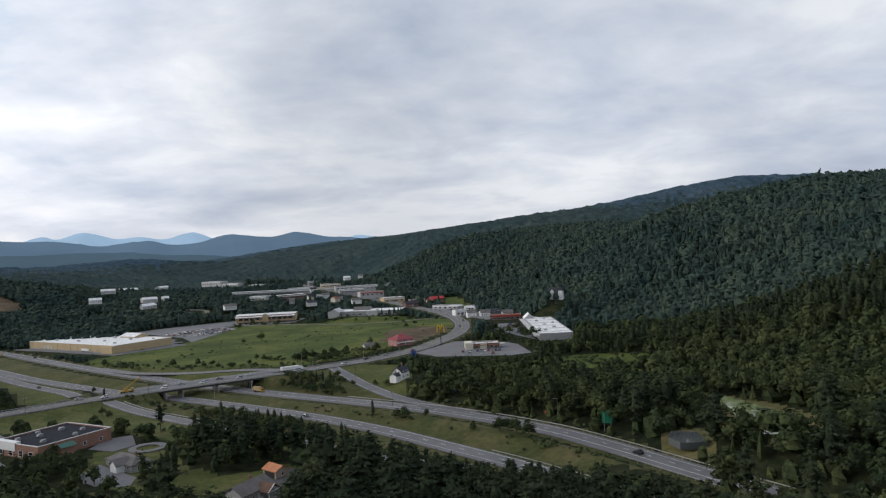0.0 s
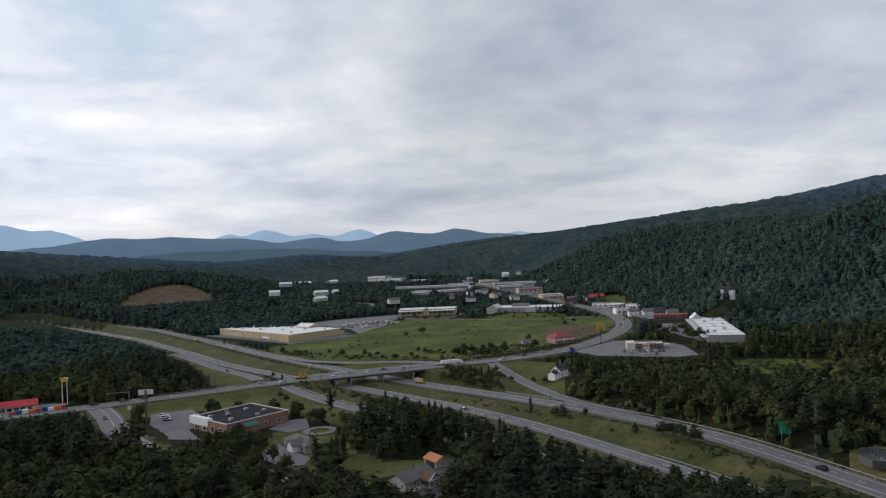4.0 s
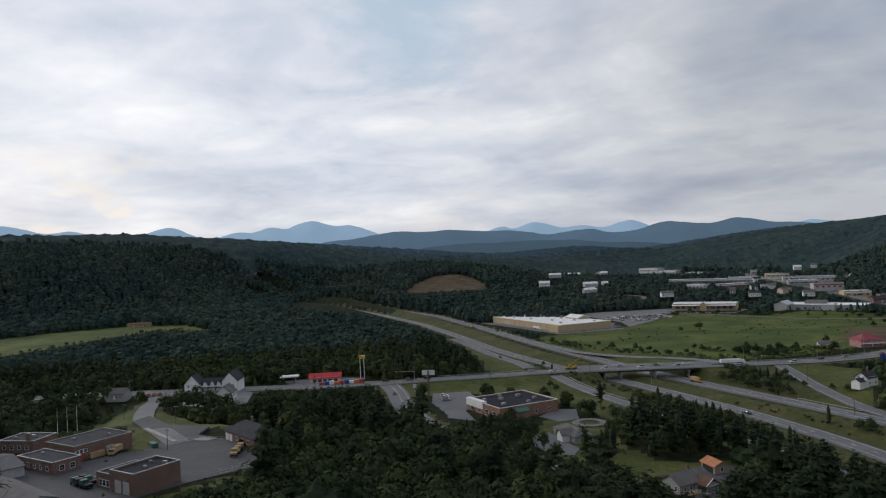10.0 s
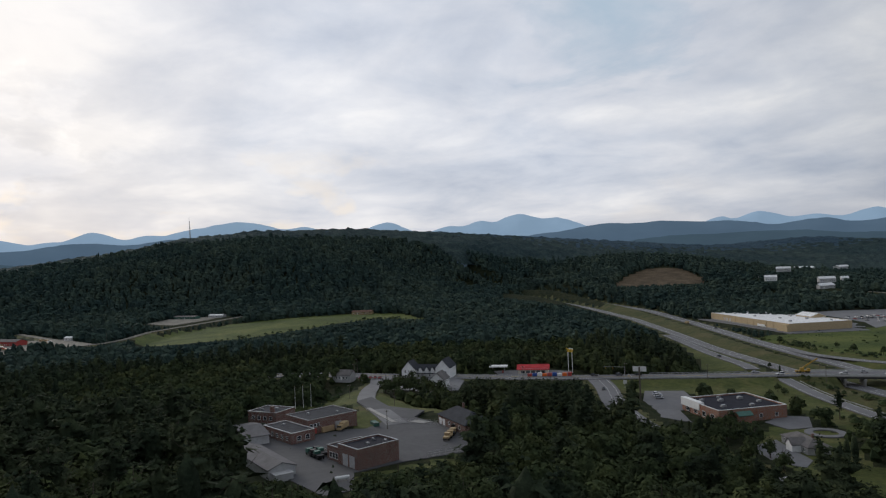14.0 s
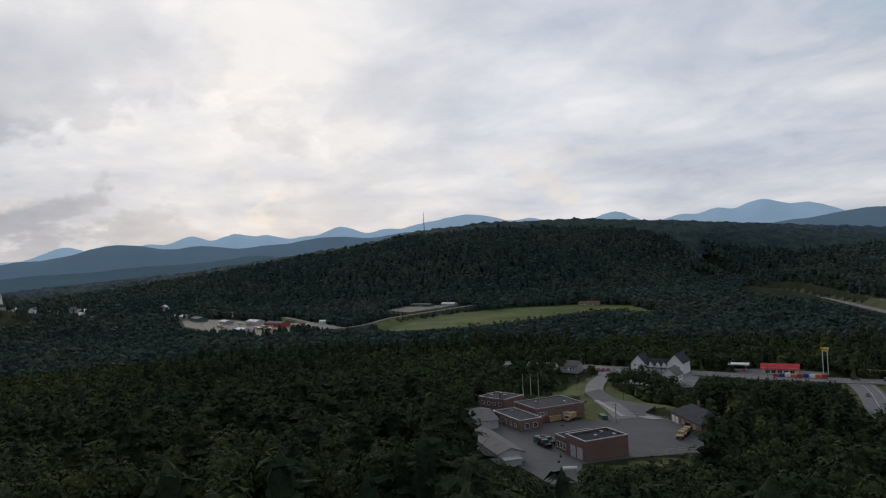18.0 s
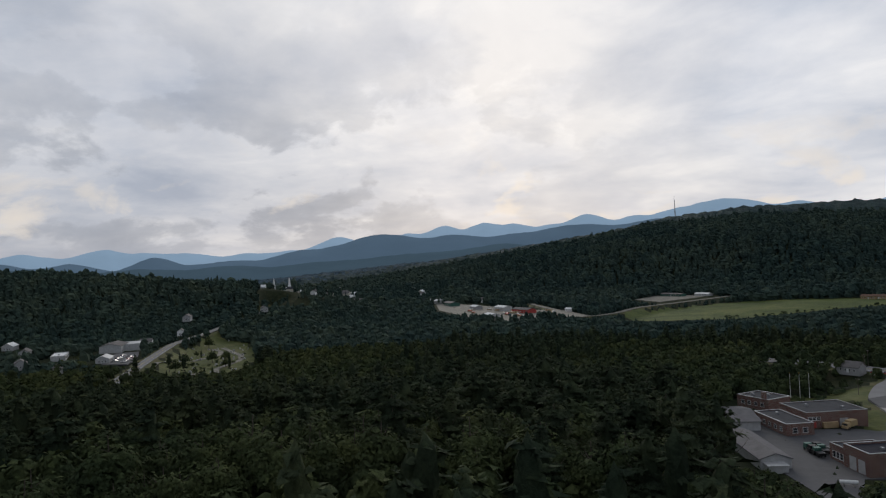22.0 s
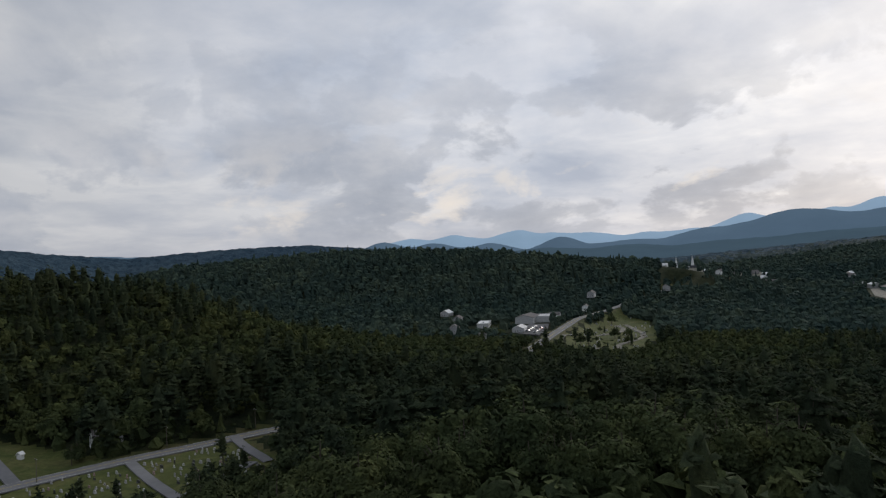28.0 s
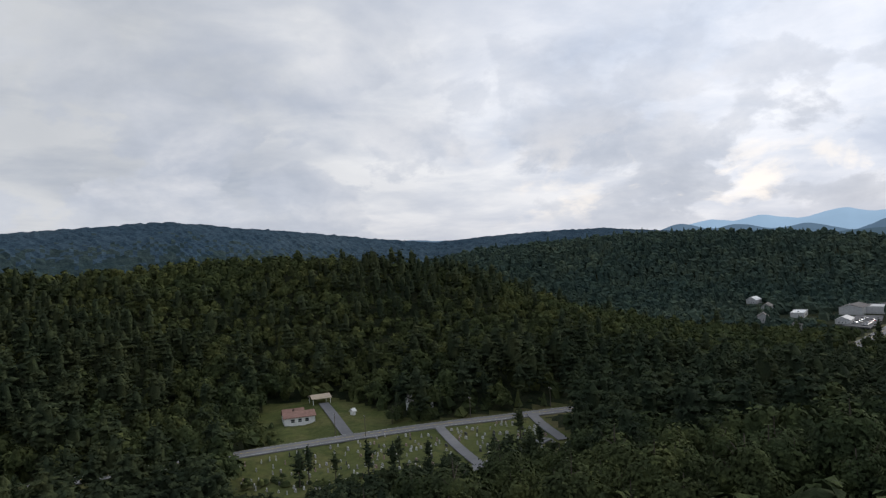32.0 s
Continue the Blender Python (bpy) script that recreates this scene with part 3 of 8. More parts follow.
def strip(line, offsets, step=6.0, lift=0.0, closed_mesh=True):
    """Cross-sections along a smoothed polyline: offsets is a list of (sideways, up)."""
    p = np.array(line, float)
    d = np.r_[0, np.cumsum(np.hypot(*np.diff(p[:, :2], axis=0).T))]
    s = np.linspace(0, d[-1], max(2, int(d[-1] / step) + 1))
    q = np.stack([np.interp(s, d, p[:, i]) for i in range(3)], 1)
    for _ in range(6):
        q[1:-1] = 0.25 * q[:-2] + 0.5 * q[1:-1] + 0.25 * q[2:]
    t = np.gradient(q[:, :2], axis=0)
    t /= np.linalg.norm(t, axis=1)[:, None]
    nrm = np.stack([-t[:, 1], t[:, 0]], 1)
    v = np.concatenate([np.c_[q[:, :2] + nrm * o, q[:, 2] + h + lift] for o, h in offsets]).reshape(len(offsets), len(q), 3)
    n, k = len(q), len(offsets)
    i = np.arange(k - 1)[:, None] * n + np.arange(n - 1)[None]
    f = np.stack([i, i + n, i + n + 1, i + 1], -1).reshape(-1, 4)
    return v.reshape(-1, 3), f, q, nrm


# ---- ground ----
radii = np.concatenate([[0.02], np.geomspace(8, 140, 22)[:-1], np.arange(140, 640, 5.0), np.geomspace(640, 1720, 80)])
gx, gy, gf = ring_grid(radii, -180, 180, 721)
gz = land(gx, gy)
cx, cy = gx[gf].mean(1), gy[gf].mean(1)
which = np.zeros(len(gf), np.int32)
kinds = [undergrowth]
for nm, mt, poly in OPEN:
    if mt not in kinds:
        kinds.append(mt)
    which[inside(cx, cy, poly, 2.0)] = kinds.index(mt)
for half, line in CARVED:
    d, _ = near_line(cx, cy, line)
    if verge not in kinds:
        kinds.append(verge)
    which[(d < half + 4) & (which == 0)] = kinds.index(verge)
gz = gz + np.random.default_rng(5).normal(0, 0.12, gz.shape) * np.clip((np.hypot(gx, gy) - 40) / 120, 0, 1)
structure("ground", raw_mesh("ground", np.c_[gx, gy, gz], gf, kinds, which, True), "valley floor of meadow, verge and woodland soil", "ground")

# farther out the woods close over the ground
far_r = np.concatenate([np.arange(1700, 3000, 22.0), np.arange(3000, 4000, 40.0)])
fx, fy, ff = ring_grid(far_r, -180, 180, 1201)
rng = np.random.default_rng(11)
fz = bare_land(fx, fy) + rng.normal(0, 2.0, fx.shape) * np.where(np.arange(len(fx)) % 1201 == 1200, 0, 1)
fz[1200::1201] = fz[0::1201]
fz[:1201] -= 10
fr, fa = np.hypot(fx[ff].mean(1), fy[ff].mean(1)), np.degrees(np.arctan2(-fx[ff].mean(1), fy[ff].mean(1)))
# past a dithered range the hills switch to the stronger painted-haze blue
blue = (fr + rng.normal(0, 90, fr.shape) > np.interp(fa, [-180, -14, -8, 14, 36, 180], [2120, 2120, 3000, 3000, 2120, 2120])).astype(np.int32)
structure("backdrop", raw_mesh("backdrop", np.c_[fx, fy, fz], ff, [canopy, hill_haze_blue], blue), "far wooded hills closing the valley", "hills")


def mountains(name, mat, r, peaks, floor, label, seed, rough):
    """A far range: a crest of summed peaks (azimuth, degrees up, breadth), with its slopes before and behind."""
    az = np.arange(-60, 215, 0.22)
    up = np.full(az.shape, math.exp(-0.6 * 5))
    for a, e, w in peaks:
        up = up + np.exp(5 * (e - 0.06 - 0.95 * ((az - a) / w) ** 2 / (np.abs(az - a) / w + 0.4)))
    up = np.log(up) / 5
    rg = np.random.default_rng(seed)
    for k in range(6):
        n = 36 * 2 ** k
        up = up + np.interp(az, np.linspace(-60, 215, n), rg.normal(0, rough / (1.8 ** k), n))
    rows = [(-650, 0.0), (-420, 0.30), (-200, 0.66), (0, 1.0), (160, 0.5), (300, 0.0)]
    v = []
    for dr, k in rows:
        jit = np.interp(az, np.linspace(-60, 215, 140), rg.normal(0, 0.05, 140)) if 0 < k < 1 else 0
        rr = r + dr
        top = EYE + r * np.tan(np.radians(up))
        v.append(np.c_[-rr * np.sin(np.radians(az)), rr * np.cos(np.radians(az)), floor + (top - floor) * (k + jit)])
    v = np.concatenate(v)
    n = len(az)
    i = np.arange(len(rows) - 1)[:, None] * n + np.arange(n - 1)[None]
    f = np.stack([i, i + n, i + n + 1, i + 1], -1).reshape(-1, 4)
    return structure(name, raw_mesh(name, v, f, [mat], None, True), label, "mountains")


# Haze is painted in: a bluer base colour plus a faint glow.
def painted_haze_mat(name, c, e, k):
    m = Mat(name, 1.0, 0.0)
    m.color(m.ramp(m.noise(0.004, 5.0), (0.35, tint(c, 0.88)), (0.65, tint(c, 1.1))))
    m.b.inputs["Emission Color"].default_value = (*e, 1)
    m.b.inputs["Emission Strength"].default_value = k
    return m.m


# each farther range is paler and glows more, in place of thicker haze
foothill = painted_haze_mat("foothills_haze_glow", (0.042, 0.066, 0.082), (0.080, 0.130, 0.180), 0.46)
range_mid = painted_haze_mat("distant_range_haze_glow", (0.060, 0.085, 0.108), (0.10, 0.165, 0.245), 0.62)
range_far = painted_haze_mat("distant_peaks_haze_glow", (0.12, 0.16, 0.21), (0.26, 0.385, 0.52), 0.84)
mountains("backdrop_foothills", foothill, 3700, [(41, 1.1, 6), (33, 1.3, 7), (25, 0.95, 6), (19, 0.5, 5), (91, 0.5, 7), (84, 0.9, 6), (99, 0.25, 6), (106, 0.3, 6), (113, 0.3, 6), (121, 0.5, 5)], 20, "wooded foothills below the range, tinted dusky haze blue", 12, 0.13)
mountains("backdrop_range", range_mid, 4150, [(43, 1.7, 3), (38.3, 2.38, 5), (33.7, 2.42, 5), (29, 2.0, 4), (22.8, 1.95, 3.6), (16.7, 2.0, 3.6), (11.8, 1.88, 3), (8, 1.4, 4), (93.6, 2.2, 4), (88.8, 1.95, 4), (83, 1.82, 5), (77.8, 2.15, 5), (72, 2.4, 5), (100.5, 1.15, 3), (106, 0.6, 5), (111.6, 0.95, 2), (117.4, 0.8, 3), (122, 1.1, 3), (125.8, 1.38, 2.2), (129, 0.9, 3), (-25, 2.0, 9), (150, 1.2, 9), (55, 1.8, 10)], 20, "wooded mountain range with haze in its blue colour", 3, 0.11)
mountains("backdrop_peaks", range_far, 4550, [(29.6, 2.3, 1.8), (26.9, 2.6, 2.0), (23.6, 2.0, 3), (19.5, 2.15, 2.2), (6.5, 1.6, 3), (42, 2.75, 2), (44.8, 3.3, 2.2), (48, 2.92, 2), (50.5, 2.75, 2.5), (55.6, 3.15, 2.2), (59, 2.6, 3), (62.5, 3.05, 2.5), (67.2, 3.7, 2.6), (70.5, 2.9, 3), (73.8, 2.6, 3), (77.6, 3.05, 2.0), (80.5, 2.4, 3), (83.4, 2.55, 2.5), (85.8, 2.9, 2.0), (89, 2.76, 1.8), (92, 2.15, 2.5), (97.6, 2.0, 2.2), (101.5, 1.15, 3), (105, 1.25, 4), (109, 1.4, 3.5), (112.4, 1.55, 3), (114.7, 1.88, 2.5), (120, 1.6, 3), (123.5, 1.5, 3)], 20, "peaks on the horizon, paled by painted haze", 8, 0.13)

# ---- roads ----


def lay_road(name, key, mat, label, lift=0.0, edge=0.35, category="road"):
    half, line = ROADS[key]
    v, f, q, nrm = strip(line, [(half, -edge), (half - 0.05, 0), (half * 0.33, 0.04), (-half * 0.33, 0.04), (-half + 0.05, 0), (-half, -edge)], 6.0, lift)
    ob = structure(name, raw_mesh(name, v, f, [mat], None, False), label, category)
    return ob, q, nrm


def stripes(name, parent, q, nrm, marks, lift, mat, label):
    """Painted lines along a road: marks are (sideways, width, dash, gap); dash 0 for an unbroken line."""
    v, f = [], []
    d = np.r_[0, np.cumsum(np.hypot(*np.diff(q[:, :2], axis=0).T))]

    def at(s, o):
        return [np.interp(s, d, q[:, 0] + nrm[:, 0] * o), np.interp(s, d, q[:, 1] + nrm[:, 1] * o), np.interp(s, d, q[:, 2]) + lift]

    for off, w, dash, gapl in marks:
        ss = np.arange(0, d[-1] - 1, dash + gapl if dash else 6.0)
        for s in ss:
            e = min(d[-1], s + (dash or 6.02))
            b = len(v)
            v += [at(s, off - w / 2), at(s, off + w / 2), at(e, off + w / 2), at(e, off - w / 2)]
            f.append((b, b + 1, b + 2, b + 3))
    ob = part(name, raw_mesh(name, v, f, [mat]), None, parent, label)
    ob["kind"] = "structure"
    return ob


rd = {}
for nm, key, mt, lb in [
    ("road_main", "main", asphalt, "grey main street west of the overpass"),
    ("road_town", "town", asphalt, "grey main street curving into town"),
    ("road_interstate_near", "interstate_near", asphalt, "southbound interstate carriageway of worn grey asphalt"),
    ("road_interstate_far", "interstate_far", asphalt, "northbound interstate carriageway of worn grey asphalt"),
    ("road_ramp_east", "ramp_east", asphalt, "curving entrance ramp beside a grass verge"),
    ("road_ramp_south", "ramp_south", asphalt_pale, "pale exit ramp dropping from the overpass"),
    ("road_ramp_west", "ramp_west", asphalt, "ramp joining the interstate west of the overpass"),
    ("road_ramp_north", "ramp_north", asphalt_pale, "narrow loop ramp along the meadow"),
    ("road_side_street", "side_street", asphalt, "side street leaving the main road"),
    ("road_armory", "armory_road", asphalt_pale, "access road up to the brick armory"),
    ("road_south", "south_road", asphalt_pale, "two-lane road past the cemetery"),
    ("road_cemetery", "cemetery_lane", asphalt_pale, "narrow lane between grave plots"),
    ("road_cemetery_cross", "cemetery_lane_cross", asphalt_pale, "narrow lane between grave plots"),
    ("road_cemetery_east", "cemetery_lane_east", asphalt_pale, "narrow lane between grave plots"),
    ("road_driveway", "driveway", asphalt, "driveway up to a carport"),
    ("road_meadow_lane", "meadow_lane", gravel, "pale gravel lane along the meadow edge"),
    ("road_hill", "hill_road", asphalt_pale, "pale road along the wooded hillside"),
    ("road_river_lane", "river_lane", gravel, "pale lane winding between riverside trees"),
    ("road_farm_lane", "farm_lane", gravel, "pale farm lane among trees"),
    ("road_levee", "levee_road", gravel, "pale gravel road beside the levee field"),
]:
    rd[key] = lay_road(nm, key, mt, lb, 0.02 * (len(rd) % 5))

L3 = (3.05, 9.15)
stripes("lane_marking", *rd["interstate_near"], [(0.6, 0.34, *L3), (4.4, 0.3, 0, 0)], 0.16, paint_white, "white lane dashes and edge line")
stripes("median_edge_line", *rd["interstate_near"], [(-3.3, 0.22, 0, 0)], 0.16, paint_white, "edge line")
stripes("lane_marking", *rd["interstate_far"], [(0.9, 0.34, *L3), (-2.9, 0.36, 0, 0), (4.6, 0.3, 0, 0)], 0.16, paint_white, "white lane dashes and edge lines")
for key in ("main", "town"):
    stripes("centre_line", *rd[key], [(0.3, 0.2, 0, 0), (-0.3, 0.2, 0, 0)], 0.16, paint_yellow, "double yellow line")
    stripes("lane_marking", *rd[key], [(3.6, 0.2, *L3), (-3.6, 0.2, *L3), (7.2, 0.2, 0, 0), (-7.2, 0.2, 0, 0)], 0.16, paint_white, "white lane dashes")
for key in ("ramp_east", "ramp_south", "ramp_west", "ramp_north"):
    stripes("edge_line", *rd[key], [(3.4, 0.2, 0, 0), (-3.4, 0.2, 0, 0)], 0.16, paint_white, "white edge lines")
stripes("centre_line", *rd["south_road"], [(0.25, 0.16, 0, 0), (-0.25, 0.16, 0, 0)], 0.16, paint_yellow, "double yellow line")
stripes("edge_line", *rd["south_road"], [(3.9, 0.14, 0, 0), (-3.9, 0.14, 0, 0)], 0.16, paint_white, "white edge lines")
stripes("lane_marking", *rd["side_street"], [(0, 0.2, 0, 0), (4.6, 0.2, 0, 0)], 0.16, paint_white, "white lane lines")


from mathutils.geometry import tessellate_polygon


def flat_patch(name, mat, poly, z, label, thick=0.5):
    """A paved lot: a slab with a kerb-high edge, over the ground."""
    bm = bmesh.new()
    top = [bm.verts.new((x, y, z)) for x, y in poly]
    bot = [bm.verts.new((x, y, z - thick)) for x, y in poly]
    for tri in tessellate_polygon([[(x, y, 0) for x, y in poly]]):
        bm.faces.new([top[i] for i in tri])
    n = len(poly)
    for i in range(n):
        bm.faces.new((top[i], bot[i], bot[(i + 1) % n], top[(i + 1) % n]))
    return structure(name, finish(bm, name, mat), label, "pavement")


for nm, mt, poly, z in LOTS:
    flat_patch("pavement_" + nm, mt, poly, z + 0.05, nm.replace("_", " ") + (" of pale gravel" if mt is gravel else " of grey asphalt"), 0.9)

ring = [(-138 + 7.5 * math.cos(0.3491 * i), 320 + 7.5 * math.sin(0.3491 * i), 4.5) for i in range(19)]
rv, rf, _, _ = strip(ring, [(1.7, -0.5), (1.65, 0), (-1.65, 0), (-1.7, -0.5)], 2.0)
structure("road_ring_drive", raw_mesh("road_ring_drive", rv, rf, [asphalt_pale]), "pale circular drive round a grass island", "road")

# ---- building kit ----


def glossy(name, c, rough=0.12):
    m = Mat(name, rough, 0.6)
    m.color(m.ramp(m.noise(0.4, 2.0), (0.3, tint(c, 0.7)), (0.7, tint(c, 1.4))))
    return m.m


def brickwork(name, c):
    m = Mat(name, 0.9, 0.2)
    tc = m.nt.nodes.new("ShaderNodeTexCoord").outputs["Object"]
    b = m.nt.nodes.new("ShaderNodeTexBrick")
    mp = m.nt.nodes.new("ShaderNodeMapping")
    mp.inputs["Rotation"].default_value = (radians(90), 0, 0)
    sep = m.nt.nodes.new("ShaderNodeSeparateXYZ")
    add = m.nt.nodes.new("ShaderNodeMath")
    com = m.nt.nodes.new("ShaderNodeCombineXYZ")
    m.link(tc, sep.inputs[0])
    m.link(sep.outputs[0], add.inputs[0])
    m.link(sep.outputs[1], add.inputs[1])
    m.link(add.outputs[0], com.inputs[0])
    m.link(sep.outputs[2], com.inputs[1])
    m.link(com.outputs[0], b.inputs["Vector"])
    for k, v in (("Scale", 1.0), ("Mortar Size", 0.012), ("Brick Width", 0.22), ("Row Height", 0.075)):
        b.inputs[k].default_value = v
    b.inputs["Color1"].default_value, b.inputs["Color2"].default_value = (*tint(c, 0.8), 1), (*tint(c, 1.2), 1)
    b.inputs["Mortar"].default_value = (0.26, 0.24, 0.22, 1)
    s = m.ramp(m.noise(0.25, 5.0, 0.65), (0.3, (0.72, 0.72, 0.72)), (0.7, (1.1, 1.08, 1.05)))
    m.color(m.mix("MULTIPLY", 0.8, b.outputs["Color"], s))
    return m.m


def siding(name, c, step=0.2):
    m = Mat(name, 0.6, 0.3)
    tc = m.nt.nodes.new("ShaderNodeTexCoord").outputs["Object"]
    w = m.nt.nodes.new("ShaderNodeTexWave")
    w.bands_direction, w.wave_profile = "Z", "SAW"
    w.inputs["Scale"].default_value = 0.314 / step
    m.link(tc, w.inputs["Vector"])
    a = m.ramp(m.noise(0.4, 5.0), (0.3, tint(c, 0.88)), (0.7, tint(c, 1.06)))
    m.color(m.mix("MULTIPLY", 0.5, a, m.ramp(w.outputs["Fac"], (0.0, (0.72, 0.72, 0.72)), (0.25, (1, 1, 1)))))
    m.bump(w.outputs["Fac"], 0.5, 0.02)
    return m.m


def roofing(name, c, rough=0.85):
    m = Mat(name, rough, 0.06)
    a = m.ramp(m.noise(0.3, 6.0, 0.65), (0.28, tint(c, 0.74)), (0.5, c), (0.72, tint(c, 1.25)))
    m.color(m.mix("MULTIPLY", 0.7, a, m.ramp(m.noise(3.5, 4.0), (0.3, (0.7, 0.7, 0.7)), (0.7, (1.1, 1.1, 1.1)))))
    m.bump(m.noise(5.0, 3.0), 0.4, 0.04)
    return m.m


glass_dark = glossy("window_glass", (0.03, 0.035, 0.04))
brick_red = brickwork("red_brick", (0.165, 0.068, 0.052))
brick_orange = brickwork("orange_brick", (0.30, 0.12, 0.07))
siding_white = siding("white_clapboard", (0.80, 0.80, 0.79))
siding_grey = siding("grey_clapboard", (0.36, 0.36, 0.36))
siding_cream = siding("cream_clapboard", (0.62, 0.58, 0.48))
siding_tan = siding("tan_clapboard", (0.40, 0.33, 0.26))
siding_pink = siding("rose_clapboard", (0.42, 0.20, 0.19))
block_beige = plain("beige_block", (0.52, 0.40, 0.24), 0.85, vary=0.14)
block_grey = plain("grey_block", (0.34, 0.34, 0.34), 0.85, vary=0.16)
metal_white = plain("white_ribbed_metal", (0.52, 0.52, 0.52), 0.5, 0.4, 0.2, vary=0.18)
metal_green = plain("green_metal", (0.05, 0.14, 0.11), 0.5, 0.4, 0.2)
metal_red = plain("red_metal", (0.42, 0.06, 0.05), 0.5, 0.4, 0.1)
roof_white = roofing("white_membrane_roof", (0.80, 0.80, 0.79))
roof_black = roofing("black_membrane_roof", (0.030, 0.031, 0.040))
roof_slate = roofing("dark_slate_shingle", (0.055, 0.058, 0.066))
roof_grey = roofing("grey_shingle", (0.16, 0.15, 0.145))
roof_brown = roofing("brown_shingle", (0.16, 0.10, 0.075))
roof_orange = roofing("orange_metal_roof", (0.50, 0.22, 0.115), 0.6)
roof_terracotta = roofing("terracotta_shingle", (0.34, 0.15, 0.09))
roof_red = roofing("red_metal_roof", (0.50, 0.055, 0.06), 0.5)
roof_rose = roofing("rose_shingle", (0.30, 0.09, 0.10))
wood_raw = plain("plywood", (0.42, 0.30, 0.17), 0.8, vary=0.2)
rubber = plain("rubber", (0.02, 0.02, 0.02), 0.9)
yellow_paint = plain("yellow_machine_paint", (0.42, 0.26, 0.04), 0.5)
sand_paint = plain("sand_vehicle_paint", (0.42, 0.31, 0.17), 0.7)
green_paint = plain("green_sign_sheet", (0.01, 0.20, 0.11), 0.5)
blue_paint = plain("blue_sign_sheet", (0.02, 0.07, 0.28), 0.5)
orange_paint = plain("orange_sign_sheet", (0.75, 0.14, 0.02), 0.5)
granite = plain("granite", (0.42, 0.41, 0.40), 0.6, vary=0.3, scale=0.8)
pole_wood = plain("creosoted_pole", (0.13, 0.11, 0.09), 0.9)


def box(bm, x0, x1, y0, y1, z0, z1, idx=0):
    v = [bm.verts.new(p) for p in ((x0, y0, z0), (x1, y0, z0), (x1, y1, z0), (x0, y1, z0), (x0, y0, z1), (x1, y0, z1), (x1, y1, z1), (x0, y1, z1))]
    for q in ((0, 3, 2, 1), (4, 5, 6, 7), (0, 1, 5, 4), (1, 2, 6, 5), (2, 3, 7, 6), (3, 0, 4, 7)):
        bm.faces.new([v[i] for i in q]).material_index = idx
    return v


def cyl(bm, x, y, z0, z1, r0, r1=None, k=8):
    r1 = r0 if r1 is None else r1
    a = [bm.verts.new((x + r0 * math.cos(6.2832 * i / k), y + r0 * math.sin(6.2832 * i / k), z0)) for i in range(k)]
    b = [bm.verts.new((x + r1 * math.cos(6.2832 * i / k), y + r1 * math.sin(6.2832 * i / k), z1)) for i in range(k)]
    for i in range(k):
        bm.faces.new((a[i], a[(i + 1) % k], b[(i + 1) % k], b[i]))
    bm.faces.new(a[::-1])
    bm.faces.new(b)


def bar(bm, p, q, r):
    """A square bar from p to q."""
    p, q = Vector(p), Vector(q)
    d = (q - p).normalized()
    s = d.cross(Vector((0, 0, 1)) if abs(d.z) < 0.9 else Vector((1, 0, 0))).normalized() * r
    t = d.cross(s).normalized() * r
    a = [bm.verts.new(p + i * s + j * t) for i, j in ((1, 1), (-1, 1), (-1, -1), (1, -1))]
    b = [bm.verts.new(q + i * s + j * t) for i, j in ((1, 1), (-1, 1), (-1, -1), (1, -1))]
    for i in range(4):
        bm.faces.new((a[i], a[(i + 1) % 4], b[(i + 1) % 4], b[i]))
    bm.faces.new(a[::-1])
    bm.faces.new(b)


def boxes(*bs):
    bm = bmesh.new()
    for b in bs:
        box(bm, *b)
    return bm


def bars(r, *ps):
    bm = bmesh.new()
    for p, q in ps:
        bar(bm, p, q, r)
    return bm


mesh_cache = {}


def shared(key, make, mat):
    if key not in mesh_cache:
        mesh_cache[key] = finish(make(), key[0], mat)
    return mesh_cache[key]


def on_wall(side, along, z, w, d):
    """Pose of a fitting on one wall of a w x d block: its y axis points out of the wall."""
    if side == "s":
        return pose(along, -d / 2, z, 0, 0, 180)
    if side == "n":
        return pose(along, d / 2, z, 0, 0, 0)
    if side == "w":
        return pose(-w / 2, along, z, 0, 0, 90)
    return pose(w / 2, along, z, 0, 0, -90)


def window(parent, at, w=1.1, h=1.4, mat=None):
    """A framed window set on a wall: frame with sill, and its pane."""
    def frame_bm():
        t = 0.12
        return boxes((-w / 2 - t, w / 2 + t, -0.05, 0.07, h, h + t), (-w / 2 - t * 1.4, w / 2 + t * 1.4, -0.05, 0.14, -t, 0), (-w / 2 - t, -w / 2, -0.05, 0.07, 0, h), (w / 2, w / 2 + t, -0.05, 0.07, 0, h), (-w / 2, w / 2, -0.05, 0.05, h / 2 - 0.03, h / 2 + 0.03))
    fr = part("window", shared(("window", w, h, id(mat)), frame_bm, mat or white_paint), None, parent, at=at)
    part("pane", shared(("pane", w, h), lambda: boxes((-w / 2, w / 2, -0.04, 0.025, 0, h)), glass_dark), None, fr)
    return fr


def door(parent, at, w=1.0, h=2.1, mat=None, label=""):
    dr = part("door", shared(("door", w, h, id(mat)), lambda: boxes((-w / 2, w / 2, -0.05, 0.06, 0, h), (-w / 2 - 0.1, w / 2 + 0.1, -0.05, 0.03, h, h + 0.1), (-w / 2 - 0.1, -w / 2, -0.05, 0.03, 0, h), (w / 2, w / 2 + 0.1, -0.05, 0.03, 0, h)), mat or white_paint), None, parent, label, at)
    part("handle", shared(("handle",), lambda: boxes((-0.05, 0.05, 0, 0.06, -0.05, 0.05)), galvanised), None, dr, at=pose(w * 0.4, 0.06, 1.0))
    return dr


